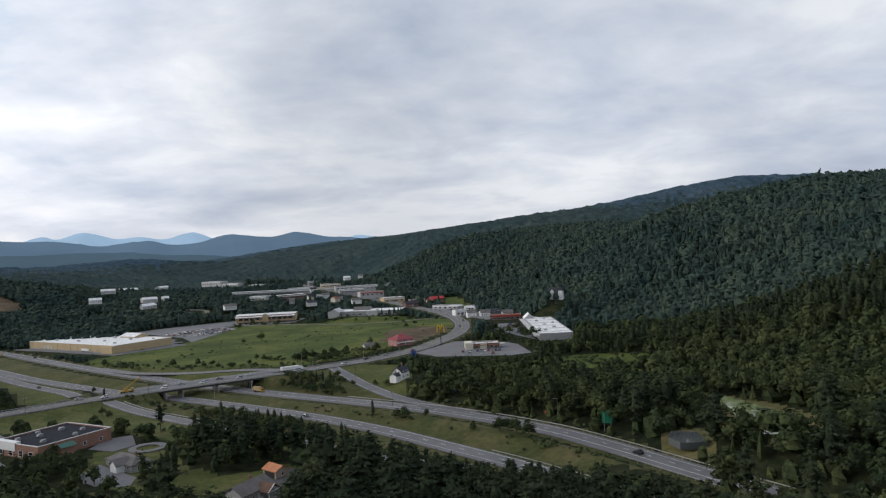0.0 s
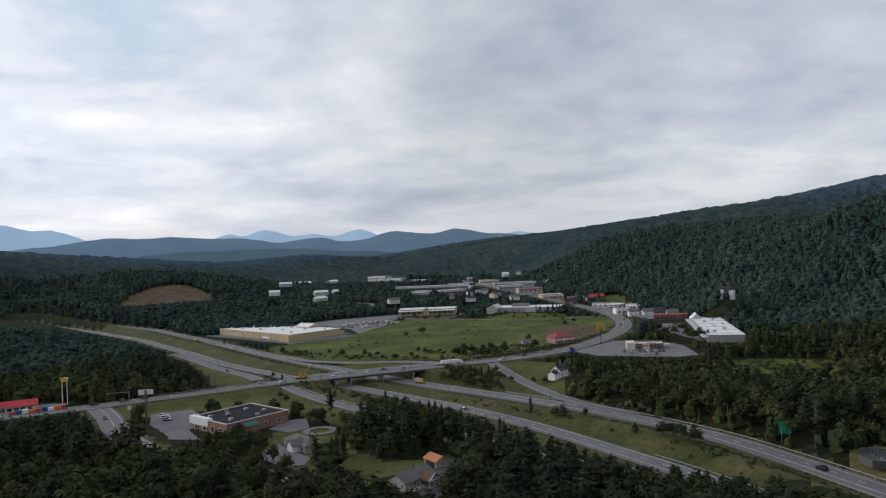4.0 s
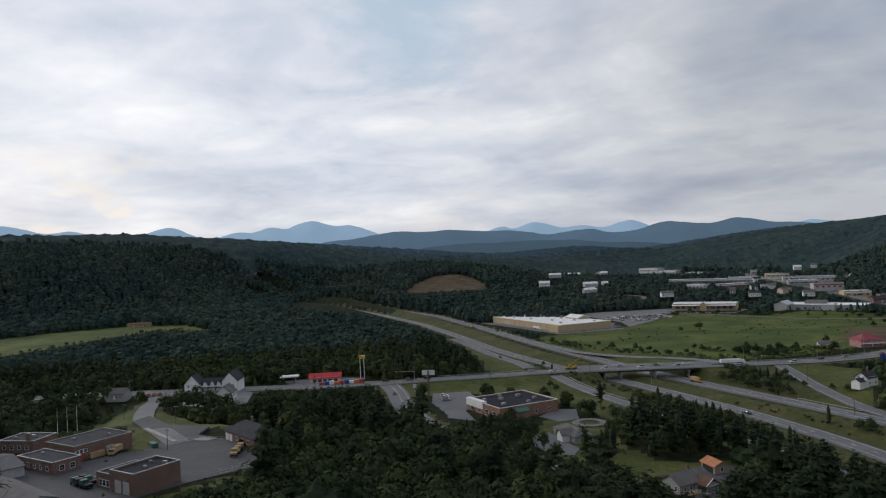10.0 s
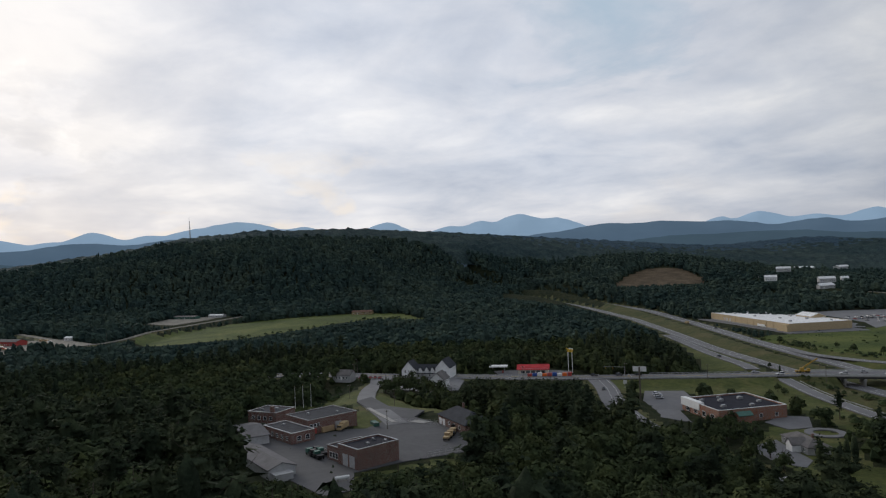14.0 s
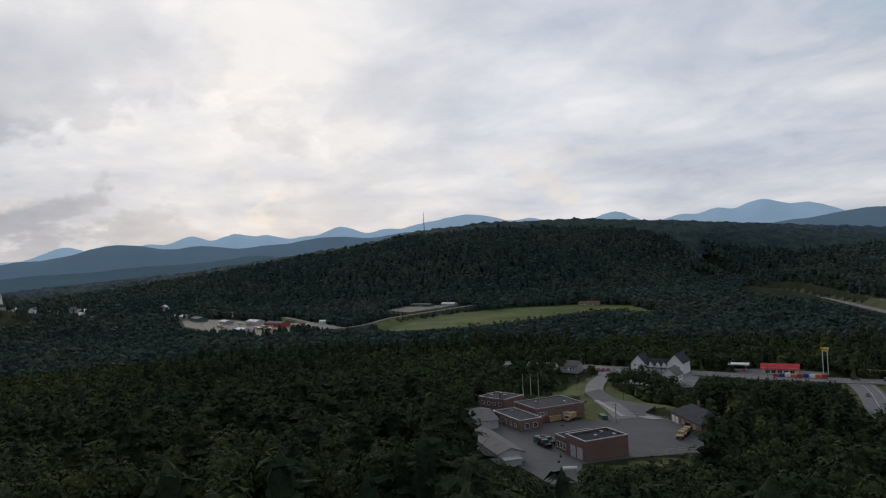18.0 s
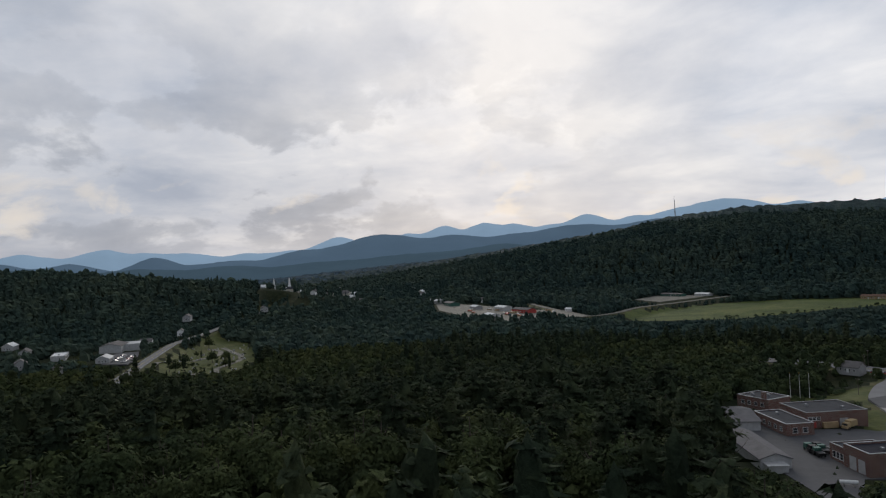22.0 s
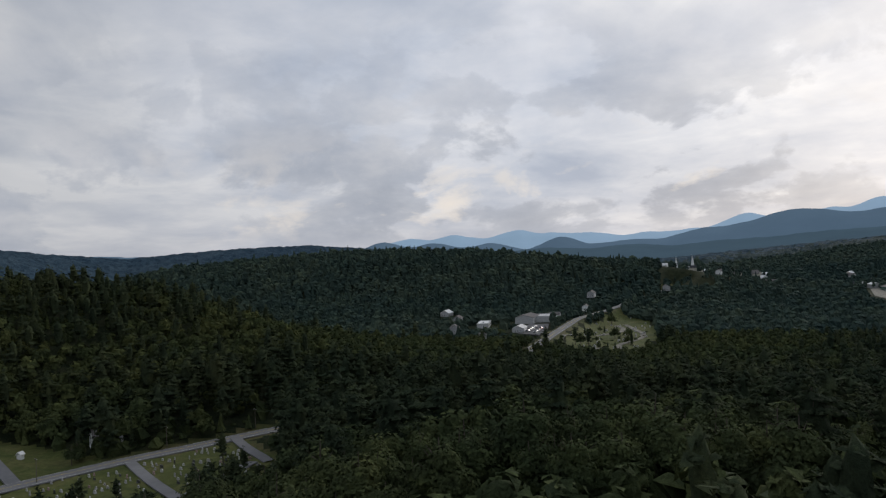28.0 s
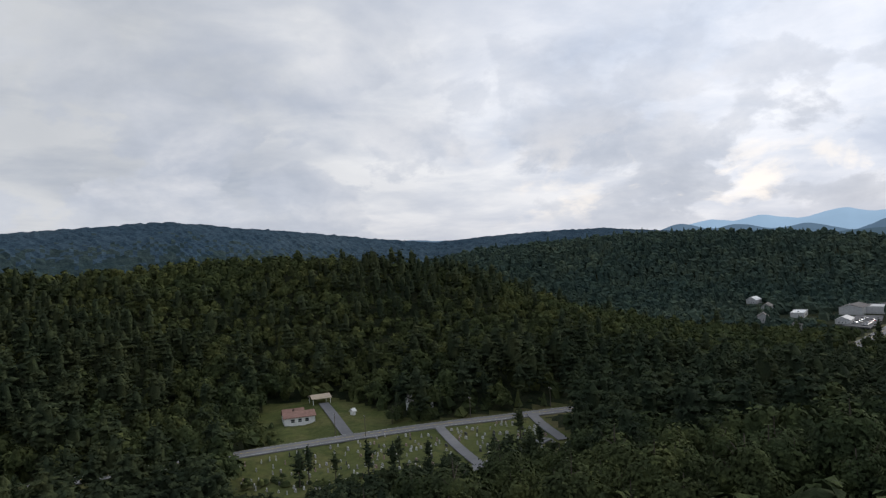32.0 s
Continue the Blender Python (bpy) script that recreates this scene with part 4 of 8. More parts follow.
def garage_door(parent, at, w, h, mat, label=""):
    def bm():
        """One sheet with a groove between its sections."""
        n = max(3, int(h / 0.6))
        prof = [(-0.05, h), (-0.05, 0.0)]
        for i in range(n):
            prof += [(0.02, h * i / n), (0.05, h * i / n + 0.02), (0.05, h * (i + 1) / n - 0.02)]
        prof.append((0.02, h))
        m = bmesh.new()
        lo, hi = [m.verts.new((-w / 2, y, z)) for y, z in prof], [m.verts.new((w / 2, y, z)) for y, z in prof]
        m.faces.new(lo)
        m.faces.new(hi[::-1])
        for i in range(len(prof)):
            j = (i + 1) % len(prof)
            m.faces.new((lo[i], hi[i], hi[j], lo[j]))
        return m
    return part("garage_door", shared(("garage_door", w, h, id(mat)), bm, mat), None, parent, label, at)


def gable_bits(w, d, eave, ridge, over=0.5, thick=0.25):
    """Walls with gable ends (ridge along x), and two roof slopes."""
    walls = bmesh.new()
    a = [walls.verts.new(p) for p in ((-w / 2, -d / 2, -1.5), (w / 2, -d / 2, -1.5), (w / 2, d / 2, -1.5), (-w / 2, d / 2, -1.5))]
    b = [walls.verts.new(p) for p in ((-w / 2, -d / 2, eave), (w / 2, -d / 2, eave), (w / 2, d / 2, eave), (-w / 2, d / 2, eave))]
    g = [walls.verts.new((-w / 2, 0, ridge)), walls.verts.new((w / 2, 0, ridge))]
    walls.faces.new((a[0], a[1], b[1], b[0]))
    walls.faces.new((a[2], a[3], b[3], b[2]))
    walls.faces.new((a[1], a[2], b[2], g[1], b[1]))
    walls.faces.new((a[3], a[0], b[0], g[0], b[3]))
    walls.faces.new((b[0], b[1], g[1], g[0]))
    walls.faces.new((b[2], b[3], g[0], g[1]))
    walls.faces.new(a[::-1])
    roof = bmesh.new()
    k = (ridge - eave) / (d / 2)
    for s in (-1, 1):
        lo = (s * (d / 2 + over), eave - over * k)
        p = [(-w / 2 - over, *lo), (w / 2 + over, *lo), (w / 2 + over, 0, ridge), (-w / 2 - over, 0, ridge)]
        u = [roof.verts.new((x, y, z + 0.04)) for x, y, z in p]
        v = [roof.verts.new((x, y, z + 0.04 + thick)) for x, y, z in p]
        roof.faces.new(u)
        roof.faces.new(v[::-1])
        for i in range(4):
            roof.faces.new((u[i], u[(i + 1) % 4], v[(i + 1) % 4], v[i]))
    return walls, roof


def hip_bits(w, d, eave, ridge, over=0.5):
    roof = bmesh.new()
    w2, d2 = w / 2 + over, d / 2 + over
    r = max(0.2, w2 - d2)
    lo = [roof.verts.new(p) for p in ((-w2, -d2, eave - 0.2), (w2, -d2, eave - 0.2), (w2, d2, eave - 0.2), (-w2, d2, eave - 0.2))]
    ev = [roof.verts.new(p) for p in ((-w2, -d2, eave + 0.05), (w2, -d2, eave + 0.05), (w2, d2, eave + 0.05), (-w2, d2, eave + 0.05))]
    t = [roof.verts.new((-r, 0, ridge)), roof.verts.new((r, 0, ridge))]
    roof.faces.new(lo[::-1])
    for i in range(4):
        roof.faces.new((lo[i], lo[(i + 1) % 4], ev[(i + 1) % 4], ev[i]))
    roof.faces.new((ev[0], ev[1], t[1], t[0]))
    roof.faces.new((ev[1], ev[2], t[1]))
    roof.faces.new((ev[2], ev[3], t[0], t[1]))
    roof.faces.new((ev[3], ev[0], t[0]))
    return boxes((-w / 2, w / 2, -d / 2, d / 2, -1.5, eave)), roof


def house(name, x, y, z, rot, w, d, eave, ridge, wall, roof, label, hip=False, wins="snew", rows=1, chim=None, step=2.6, category="house", group="", doors=(("s", 0.0),), win=(1.0, 1.3)):
    """A house: walls, roof, chimney, and windows and doors on the named sides."""
    h = thing(name, pose(x, y, z, 0, 0, rot), label, category, group)
    wb, rb = (hip_bits if hip else gable_bits)(w, d, eave, ridge)
    part("wall", wb, wall, h)
    part("roof", rb, roof, h)
    for s in wins:
        ln = w if s in "sn" else d
        n = max(1, int((ln - 1.2) / step))
        for k in range(rows):
            for i in range(n):
                al = (i - (n - 1) / 2) * step
                if k == 0 and any(ds == s and abs(al - da) < 1.0 for ds, da in doors):
                    continue
                window(h, on_wall(s, al, 0.9 + 2.7 * k, w, d), *win)
    for s, al in doors:
        door(h, on_wall(s, al, 0.05, w, d))
    if chim:
        cx, cy, top = chim
        ch = part("chimney", boxes((cx - 0.4, cx + 0.4, cy - 0.4, cy + 0.4, eave * 0.8, top - 0.15), (cx - 0.5, cx + 0.5, cy - 0.5, cy + 0.5, top - 0.15, top)), brick_red, h)
    return h


def rooftop_unit(parent, x, y, z, s=1.0, turn=0.0):
    u = part("rooftop_unit", shared(("rooftop_unit",), lambda: boxes((-1.1, 1.1, -0.8, 0.8, 0, 1.1), (-0.9, 0.9, -0.6, 0.6, 1.1, 1.25), (-1.5, -1.1, -0.5, 0.5, 0.1, 0.7)), galvanised), None, parent, "grey rooftop ventilation unit", Matrix.LocRotScale((x, y, z), Euler((0, 0, radians(turn))), (s, s, s)))
    return u


def flat_block(name, x, y, z, rot, w, d, h, wall, roof, label, trim=None, parapet=0.5, category="building", units=(), foot=2.0, group=""):
    """A flat-roofed block: walls with a parapet, the roof sunk within it, a coping, and rooftop units."""
    b = thing(name, pose(x, y, z, 0, 0, rot), label, category, group)
    t = 0.35
    part("wall", boxes((-w / 2, w / 2, -d / 2, -d / 2 + t, -foot, h)), wall, b)
    part("wall", boxes((-w / 2, w / 2, d / 2 - t, d / 2, -foot, h)), wall, b)
    part("wall", boxes((-w / 2, -w / 2 + t, -d / 2 + t, d / 2 - t, -foot, h)), wall, b)
    part("wall", boxes((w / 2 - t, w / 2, -d / 2 + t, d / 2 - t, -foot, h)), wall, b)
    part("roof", boxes((-w / 2 + t, w / 2 - t, -d / 2 + t, d / 2 - t, h - parapet - 0.3, h - parapet)), roof, b)
    o = 0.08
    part("coping", boxes((-w / 2 - o, w / 2 + o, -d / 2 - o, -d / 2 + t + o, h, h + 0.18), (-w / 2 - o, w / 2 + o, d / 2 - t - o, d / 2 + o, h, h + 0.18), (-w / 2 - o, -w / 2 + t + o, -d / 2 + t + o, d / 2 - t - o, h, h + 0.18), (w / 2 - t - o, w / 2 + o, -d / 2 + t + o, d / 2 - t - o, h, h + 0.18)), trim or galvanised, b)
    for ux, uy, us in units:
        rooftop_unit(b, ux, uy, h - parapet, us, 0)
    return b


def window_row(b, side, w, d, z, n, ww, hh, a0=None, a1=None):
    ln = w if side in "sn" else d
    a0 = -ln / 2 + 1.5 if a0 is None else a0
    a1 = ln / 2 - 1.5 if a1 is None else a1
    for i in range(n):
        window(b, on_wall(side, a0 + (a1 - a0) * (i + 0.5) / n, z, w, d), ww, hh)


def open_dist(x, y):
    """How far a place lies outside the nearest road's edge."""
    p, q = np.array([x], float), np.array([y], float)
    return min(float(near_line(p, q, line)[0][0]) - half for half, line in ROADS.values())

# ---- the overpass ----
pale_concrete = plain("pale_concrete", (0.50, 0.50, 0.49), 0.8)
deck_half, deck_line = ROADS["deck"]
deck_line = [(-203, 446.5, 6.5), (-196, 452, 6.5), (-161, 475, 6.5), (-124, 498, 6.5), (-116, 502.5, 6.5)]
bridge = thing("road_bridge", pose(0, 0, 0), "concrete and steel overpass carrying the main street", "bridge")
dv, df, dq, dn = strip(deck_line, [(9.3, -0.5), (9.3, 0.0), (-9.3, 0.0), (-9.3, -0.5), (9.3, -0.5)], 5.0)
part("deck", raw_mesh("deck", dv, df, [concrete]), None, bridge, "pale concrete deck slab")
dv, df, _, _ = strip(deck_line, [(8.0, 0.0), (8.0, 0.06), (-8.0, 0.06), (-8.0, 0.0)], 5.0)
part("road_surface", raw_mesh("road_surface", dv, df, [asphalt]), None, bridge, "grey asphalt surface")
for s in (-1, 1):
    dv, df, _, _ = strip(deck_line, [(s * 9.3, 0.0), (s * 9.3, 0.85), (s * 8.9, 0.85), (s * 8.9, 0.0)], 5.0)
    part("parapet", raw_mesh("parapet", dv, df, [pale_concrete]), None, bridge)
    dv, df, _, _ = strip(deck_line, [(s * 9.15, 1.1), (s * 9.15, 1.22), (s * 9.05, 1.22), (s * 9.05, 1.1), (s * 9.15, 1.1)], 5.0)
    part("handrail", raw_mesh("handrail", dv, df, [galvanised]), None, bridge, "thin metal handrail")
steel_dark = plain("weathered_girder", (0.055, 0.06, 0.06), 0.7, 0.3, 0.3)
for o in (-8.4, -4.2, 0, 4.2, 8.4):
    dv, df, _, _ = strip(deck_line[1:4], [(o - 0.2, -0.5), (o - 0.2, -1.7), (o + 0.2, -1.7), (o + 0.2, -0.5)], 5.0)
    part("girder", raw_mesh("girder", dv, df, [steel_dark]), None, bridge, "dark steel girder")
for px, py in ((-186, 458.5), (-177, 464.5), (-158, 477), (-139, 488.5), (-129, 494.8)):
    rot = Matrix.Rotation(math.atan2(23, 37), 4, "Z")
    pier = part("pier", boxes((-0.6, 0.6, -9.0, 9.0, 3.6, 4.75)), concrete, bridge, "concrete pier cap", Matrix.Translation((px, py, 0)) @ rot)
    for o in (-7.5, -2.5, 2.5, 7.5):
        bm = bmesh.new()
        cyl(bm, 0, o, -1.0, 3.6, 0.5, 0.5, 10)
        part("column", bm, concrete, pier)
for px, py in ((-198.5, 450), (-121, 499.5)):
    part("abutment", boxes((-1.2, 1.2, -9.5, 9.5, -1.5, 5.95)), concrete, bridge, "", Matrix.Translation((px, py, 0)) @ Matrix.Rotation(math.atan2(23, 37), 4, "Z"))

# ---- guard rails, lamps, poles, signs ----


def guard_rail(key, off, s0, s1, label="galvanised guard rail on posts beside the road"):
    half, line = ROADS[key]
    v, f, q, n = strip(line, [(off - 0.05, 0.42), (off - 0.05, 0.78), (off + 0.05, 0.78), (off + 0.05, 0.42), (off - 0.05, 0.42)], 4.0)
    k = len(q)
    a, b = int(s0 * k), int(s1 * k)
    vv = v.reshape(5, k, 3)[:, a:b].reshape(-1, 3)
    m = b - a
    i = np.arange(4)[:, None] * m + np.arange(m - 1)[None]
    g = thing("guard_rail", pose(0, 0, 0), label, "guard rail", "guard rails")
    part("rail", raw_mesh("rail", vv, np.stack([i, i + m, i + m + 1, i + 1], -1).reshape(-1, 4), [galvanised]), None, g)
    bm = bmesh.new()
    for j in range(a, b):
        x, y = q[j, :2] + n[j] * off
        box(bm, x - 0.08, x + 0.08, y - 0.08, y + 0.08, q[j, 2] - 0.6, q[j, 2] + 0.74)
    part("posts", bm, galvanised, g)["kind"] = "stuff"


guard_rail("interstate_far", 8.4, 0.74, 0.90)
guard_rail("interstate_far", -8.2, 0.84, 0.90)
guard_rail("interstate_near", 7.0, 0.83, 0.90)
guard_rail("ramp_south", 5.2, 0.10, 0.55)
guard_rail("main", -8.8, 0.62, 0.98)
guard_rail("main", 8.8, 0.72, 0.90)
guard_rail("town", 8.8, 0.02, 0.09)


def pole_thing(name, x, y, h, label, arm=0.0, turn=0.0, cross=False, group="", mat=None, lamp=False, z=None):
    t = thing(name, pose(x, y, land1(x, y) if z is None else z, 0, 0, turn), label, "pole", group)
    bm = bmesh.new()
    cyl(bm, 0, 0, -0.6, h, 0.17 if cross else 0.13, 0.11 if cross else 0.07, 8)
    part("pole", bm, mat or (pole_wood if cross else galvanised), t)
    if cross:
        part("crossarm", boxes((-1.2, 1.2, -0.08, 0.08, h - 0.7, h - 0.55)), pole_wood, t)
        for ix in (-1.05, -0.4, 0.4, 1.05):
            bm = bmesh.new()
            cyl(bm, ix, 0, h - 0.55, h - 0.3, 0.06, 0.04, 6)
            part("insulator", bm, white_paint, t)
    if arm:
        part("arm", bars(0.06, ((0, 0, h - 0.1), (arm * 0.5, 0, h + 0.35)), ((arm * 0.5, 0, h + 0.35), (arm, 0, h + 0.4))), galvanised, t)
    if lamp:
        hd = part("lamp_head", boxes((arm - 0.3, arm + 0.45, -0.18, 0.18, h + 0.3, h + 0.46)), galvanised, t)
        part("lens", boxes((arm - 0.22, arm + 0.38, -0.14, 0.14, h + 0.26, h + 0.3)), white_paint, hd)
    return t


for x, y, tn in ((17, 392, 220), (53, 350, 220), (-66, 552, 250), (-108, 520, 250), (-40, 584, 250), (-150, 450, 40)):
    pole_thing("street_lamp", x, y, 10.5, "tall grey metal street lamp beside the road", 2.4, tn, group="street lamps", lamp=True)
for x, y, h in ((-238, 395, 10), (-204, 470, 10), (-186, 436, 10), (-62, 470, 10), (-33, 403, 9), (-52, 560, 11), (22, 640, 11), (30, 720, 11), (-318, 316, 10), (-412, 250, 10), (-428, 262, 10), (-300, 205, 9), (-258, 172, 9), (-344, 205, 8), (-282, 372, 9)):
    pole_thing("utility_pole", x, y, h, "weathered wooden utility pole with a crossarm", cross=True, group="utility poles", turn=30)
for x, y in ((-135.6, -250.5), (-186.8, -248), (-227.6, -240), (-262, -230), (-310, -222), (-128, -262)):
    pole_thing("utility_pole", x, y, 9.0, "slender wooden roadside pole with a crossarm", cross=True, group="utility poles", turn=80)
for x, y in ((-950, 215), (-905, 240), (-860, 200), (-1000, 345)):
    pole_thing("utility_pole", x, y, 12, "tall pole beside the gravel levee road", cross=True, group="utility poles", turn=40)


def signal_mast(x, y, turn, reach):
    t = thing("traffic_signal", pose(x, y, land1(x, y), 0, 0, turn), "grey mast arm traffic signal over the street", "traffic signal", "traffic signals")
    bm = bmesh.new()
    cyl(bm, 0, 0, -0.5, 7.0, 0.18, 0.13, 8)
    part("mast", bm, galvanised, t)
    part("arm", bars(0.09, ((0, 0, 6.4), (reach, 0, 6.9))), galvanised, t)
    for k in (0.55, 0.9):
        hd = part("signal_head", boxes((reach * k - 0.2, reach * k + 0.2, -0.15, 0.15, 5.5, 6.7)), yellow_paint, t)
        for i, mt in enumerate((green_paint, yellow_paint, roof_red)):
            bm = bmesh.new()
            cyl(bm, 0, 0, 0, 0.05, 0.12, 0.12, 8)
            part("lamp_lens", bm, mt, hd, "", pose(reach * k, -0.16, 5.75 + 0.36 * i, 90))


signal_mast(-281, 370, 220, 13)
signal_mast(-262, 352, 140, 9)
signal_mast(-96, 500, 60, 9)


def sign_board(name, x, y, turn, w, h, z0, mat, label, posts=(-0.3, 0.3), post_mat=None, thick=0.12, bars_of=(), r=0.1, z=None):
    """A sign panel on posts, with plain bars for its writing."""
    t = thing(name, pose(x, y, land1(x, y) if z is None else z, 0, 0, turn), label, "sign")
    for p in posts:
        bm = bmesh.new()
        cyl(bm, p * w, 0, -0.6, z0 + h * 0.9, r, r, 8)
        part("post", bm, post_mat or galvanised, t)
    pn = part("panel", boxes((-w / 2, w / 2, -thick - r, -r, z0, z0 + h)), mat, t)
    for bx, bz, bw, bh, bmat in bars_of:
        part("lettering", boxes((bx * w - bw * w / 2, bx * w + bw * w / 2, -thick - r - 0.02, -thick - r, z0 + bz * h, z0 + bz * h + bh * h)), bmat, pn)
    return t


wt = white_paint
sign_board("highway_sign", 72, 325, 165, 5.0, 5.2, 4.2, green_paint, "large green highway sign with white lettering bars", bars_of=((-0.2, 0.55, 0.4, 0.12, wt), (0.25, 0.55, 0.2, 0.22, wt), (0.0, 0.18, 0.7, 0.12, wt)), z=0)
sign_board("blue_sign", 3, 414, 180, 2.4, 2.2, 1.5, blue_paint, "small blue roadside services sign", bars_of=((0, 0.35, 0.6, 0.3, wt),))
sign_board("gas_sign", -26, 536, 190, 4.0, 4.6, 2.5, blue_paint, "tall blue service station sign with pale bars", bars_of=((0, 0.5, 0.6, 0.2, wt), (0, 0.2, 0.6, 0.12, wt)), posts=(-0.35, 0.35))
sign_board("work_sign", 48, 358, 200, 1.6, 1.6, 1.0, orange_paint, "orange roadwork warning sign on a stand", posts=(0,))
sign_board("billboard", -239, 328, 205, 7.4, 2.8, 15.5, white_paint, "white roadside billboard on one dark post", posts=(0,), post_mat=pole_wood, r=0.45, bars_of=((0, 0.4, 0.7, 0.25, blue_paint),), z=4.5)
sign_board("small_sign", -262, 345, 200, 2.0, 2.5, 2.0, white_paint, "small pale roadside sign on a post", posts=(0,))
# road-side pylon with a double-humped yellow shape
sg = thing("pylon_sign", pose(-5.4, 602, 6, 0, 0, 180), "tall dark pole carrying a yellow double-humped shape", "sign")
bm = bmesh.new()
cyl(bm, 0, 0, -1, 16, 0.35, 0.25, 10)
part("pole", bm, black_paint, sg)
for s in (-1, 1):
    bm = bmesh.new()
    pts = [(s * 1.55 + 1.5 * math.cos(a), 0, 11.5 + 6.2 * math.sin(a)) for a in np.linspace(0, math.pi, 13)]
    for p, q in zip(pts, pts[1:]):
        bar(bm, p, q, 0.42)
    part("hump", bm, plain("sign_yellow_%d" % (s + 1), (0.85, 0.52, 0.02), 0.4), sg, "yellow plastic hump")
# two-post yellow sign by the red-roofed store
sg = thing("pylon_sign", pose(-318, 361, 8, 0, 0, 222), "yellow and white irregular sign on two tall posts", "sign")
for s in (-1.3, 1.3):
    bm = bmesh.new()
    cyl(bm, s, 0, -1, 14, 0.22, 0.2, 8)
    part("post", bm, white_paint, sg)
part("panel", bars(0.4, ((-1.9, 0, 13.4), (1.9, 0, 13.6)), ((-2.2, 0, 14.3), (0.4, 0, 14.7)), ((0.3, 0, 14.2), (2.4, 0, 15.6))), plain("sign_amber", (0.70, 0.46, 0.03), 0.45), sg, "yellow plastic panels")
part("trim", bars(0.3, ((-2.2, -0.3, 15.0), (0.6, -0.3, 15.2))), white_paint, sg)

# ---- vehicles ----


def car_kit(name, paint, w=1.82, ln=4.6, h=1.45, box_back=False):
    body = bmesh.new()
    prof = [(-ln / 2, 0.35), (-ln / 2, 0.85), (-ln * 0.42, 0.95), (ln * 0.2, 0.95), (ln * 0.47, 0.78), (ln / 2, 0.6), (ln / 2, 0.35)]
    for y0, y1 in ((-w / 2, w / 2),):
        a = [body.verts.new((x, y0, z)) for x, z in prof]
        b = [body.verts.new((x, y1, z)) for x, z in prof]
        body.faces.new(a)
        body.faces.new(b[::-1])
        for i in range(len(prof)):
            j = (i + 1) % len(prof)
            body.faces.new((a[i], b[i], b[j], a[j]))
    bmesh.ops.bevel(body, geom=body.edges[:], offset=0.07, segments=1, affect="EDGES")
    cab = bmesh.new()
    x0, x1 = (-ln * 0.46, ln * 0.16) if box_back else (-ln * 0.36, ln * 0.2)
    lo = [cab.verts.new(p) for p in ((x0, -w * 0.46, 0.93), (x1, -w * 0.46, 0.93), (x1, w * 0.46, 0.93), (x0, w * 0.46, 0.93))]
    hi = [cab.verts.new(p) for p in ((x0 + (0.15 if box_back else 0.55), -w * 0.38, h), (x1 - 0.75, -w * 0.38, h), (x1 - 0.75, w * 0.38, h), (x0 + (0.15 if box_back else 0.55), w * 0.38, h))]
    cab.faces.new(hi)
    for i in range(4):
        cab.faces.new((lo[i], lo[(i + 1) % 4], hi[(i + 1) % 4], hi[i]))
    roof = boxes((x0 + 0.5, x1 - 0.7, -w * 0.385, w * 0.385, h - 0.03, h + 0.04))

    def wheel():
        bm = bmesh.new()
        cyl(bm, 0, 0, -0.11, 0.11, 0.33, 0.33, 12)
        return bm

    return dict(body=finish(body, "body", paint), glass=finish(cab, "window_band", glass_dark), roof=finish(roof, "roof", paint), wheel=shared(("wheel",), wheel, rubber), rim=shared(("rim",), lambda: boxes((-0.17, 0.17, -0.17, 0.17, 0.11, 0.13)), galvanised), light=shared(("headlight",), lambda: boxes((-0.03, 0.03, -0.18, 0.18, -0.07, 0.07)), white_paint), w=w, ln=ln)


def make_car(kit, x, y, z, turn, label, group="", name="car"):
    c = thing(name, pose(x, y, z, 0, 0, turn), label, "car", group)
    part("body", kit["body"], None, c)
    part("window_band", kit["glass"], None, c)
    part("roof", kit["roof"], None, c)
    for sx in (-1, 1) if math.hypot(x, y) < 930 else ():
        for sy in (-1, 1):
            wh = part("wheel", kit["wheel"], None, c, "", pose(sx * kit["ln"] * 0.3, sy * kit["w"] * 0.46, 0.33, 90 * sy))
            if math.hypot(x, y) < 520:
                part("rim", kit["rim"], None, wh)
    for sy in (-1, 1) if math.hypot(x, y) < 520 else ():
        part("headlight", kit["light"], None, c, "", pose(kit["ln"] / 2 + 0.01, sy * 0.6, 0.62))
    return c


car_paints = [("white", (0.72, 0.72, 0.72)), ("silver", (0.36, 0.37, 0.39)), ("black", (0.012, 0.012, 0.014)), ("red", (0.30, 0.02, 0.02)), ("blue", (0.03, 0.06, 0.18)), ("grey", (0.11, 0.11, 0.12))]
kits = {n: car_kit(n, plain(n + "_car_paint", c, 0.25, 0.6, 0.1, vary=0.05)) for n, c in car_paints}
suvs = {n: car_kit(n, kits[n]["body"].materials[0], 1.95, 4.8, 1.75, True) for n in ("black", "silver", "white", "grey")}
model = {n: None for n in kits}


def put_car(colour, x, y, z, turn, what, group="", suv=False):
    return make_car((suvs if suv and colour in suvs else kits)[colour], x, y, z, turn, "%s %s %s" % (colour, "sport utility car" if suv else "saloon car", what), group)


def road_heading(key, s):
    v, f, q, n = strip(ROADS[key][1], [(0, 0)], 4.0)
    d = np.r_[0, np.cumsum(np.hypot(*np.diff(q[:, :2], axis=0).T))]
    i = min(len(q) - 2, int(np.searchsorted(d, s * d[-1])))
    t = q[i + 1] - q[i]
    return q[i], n[i], math.degrees(math.atan2(t[1], t[0]))


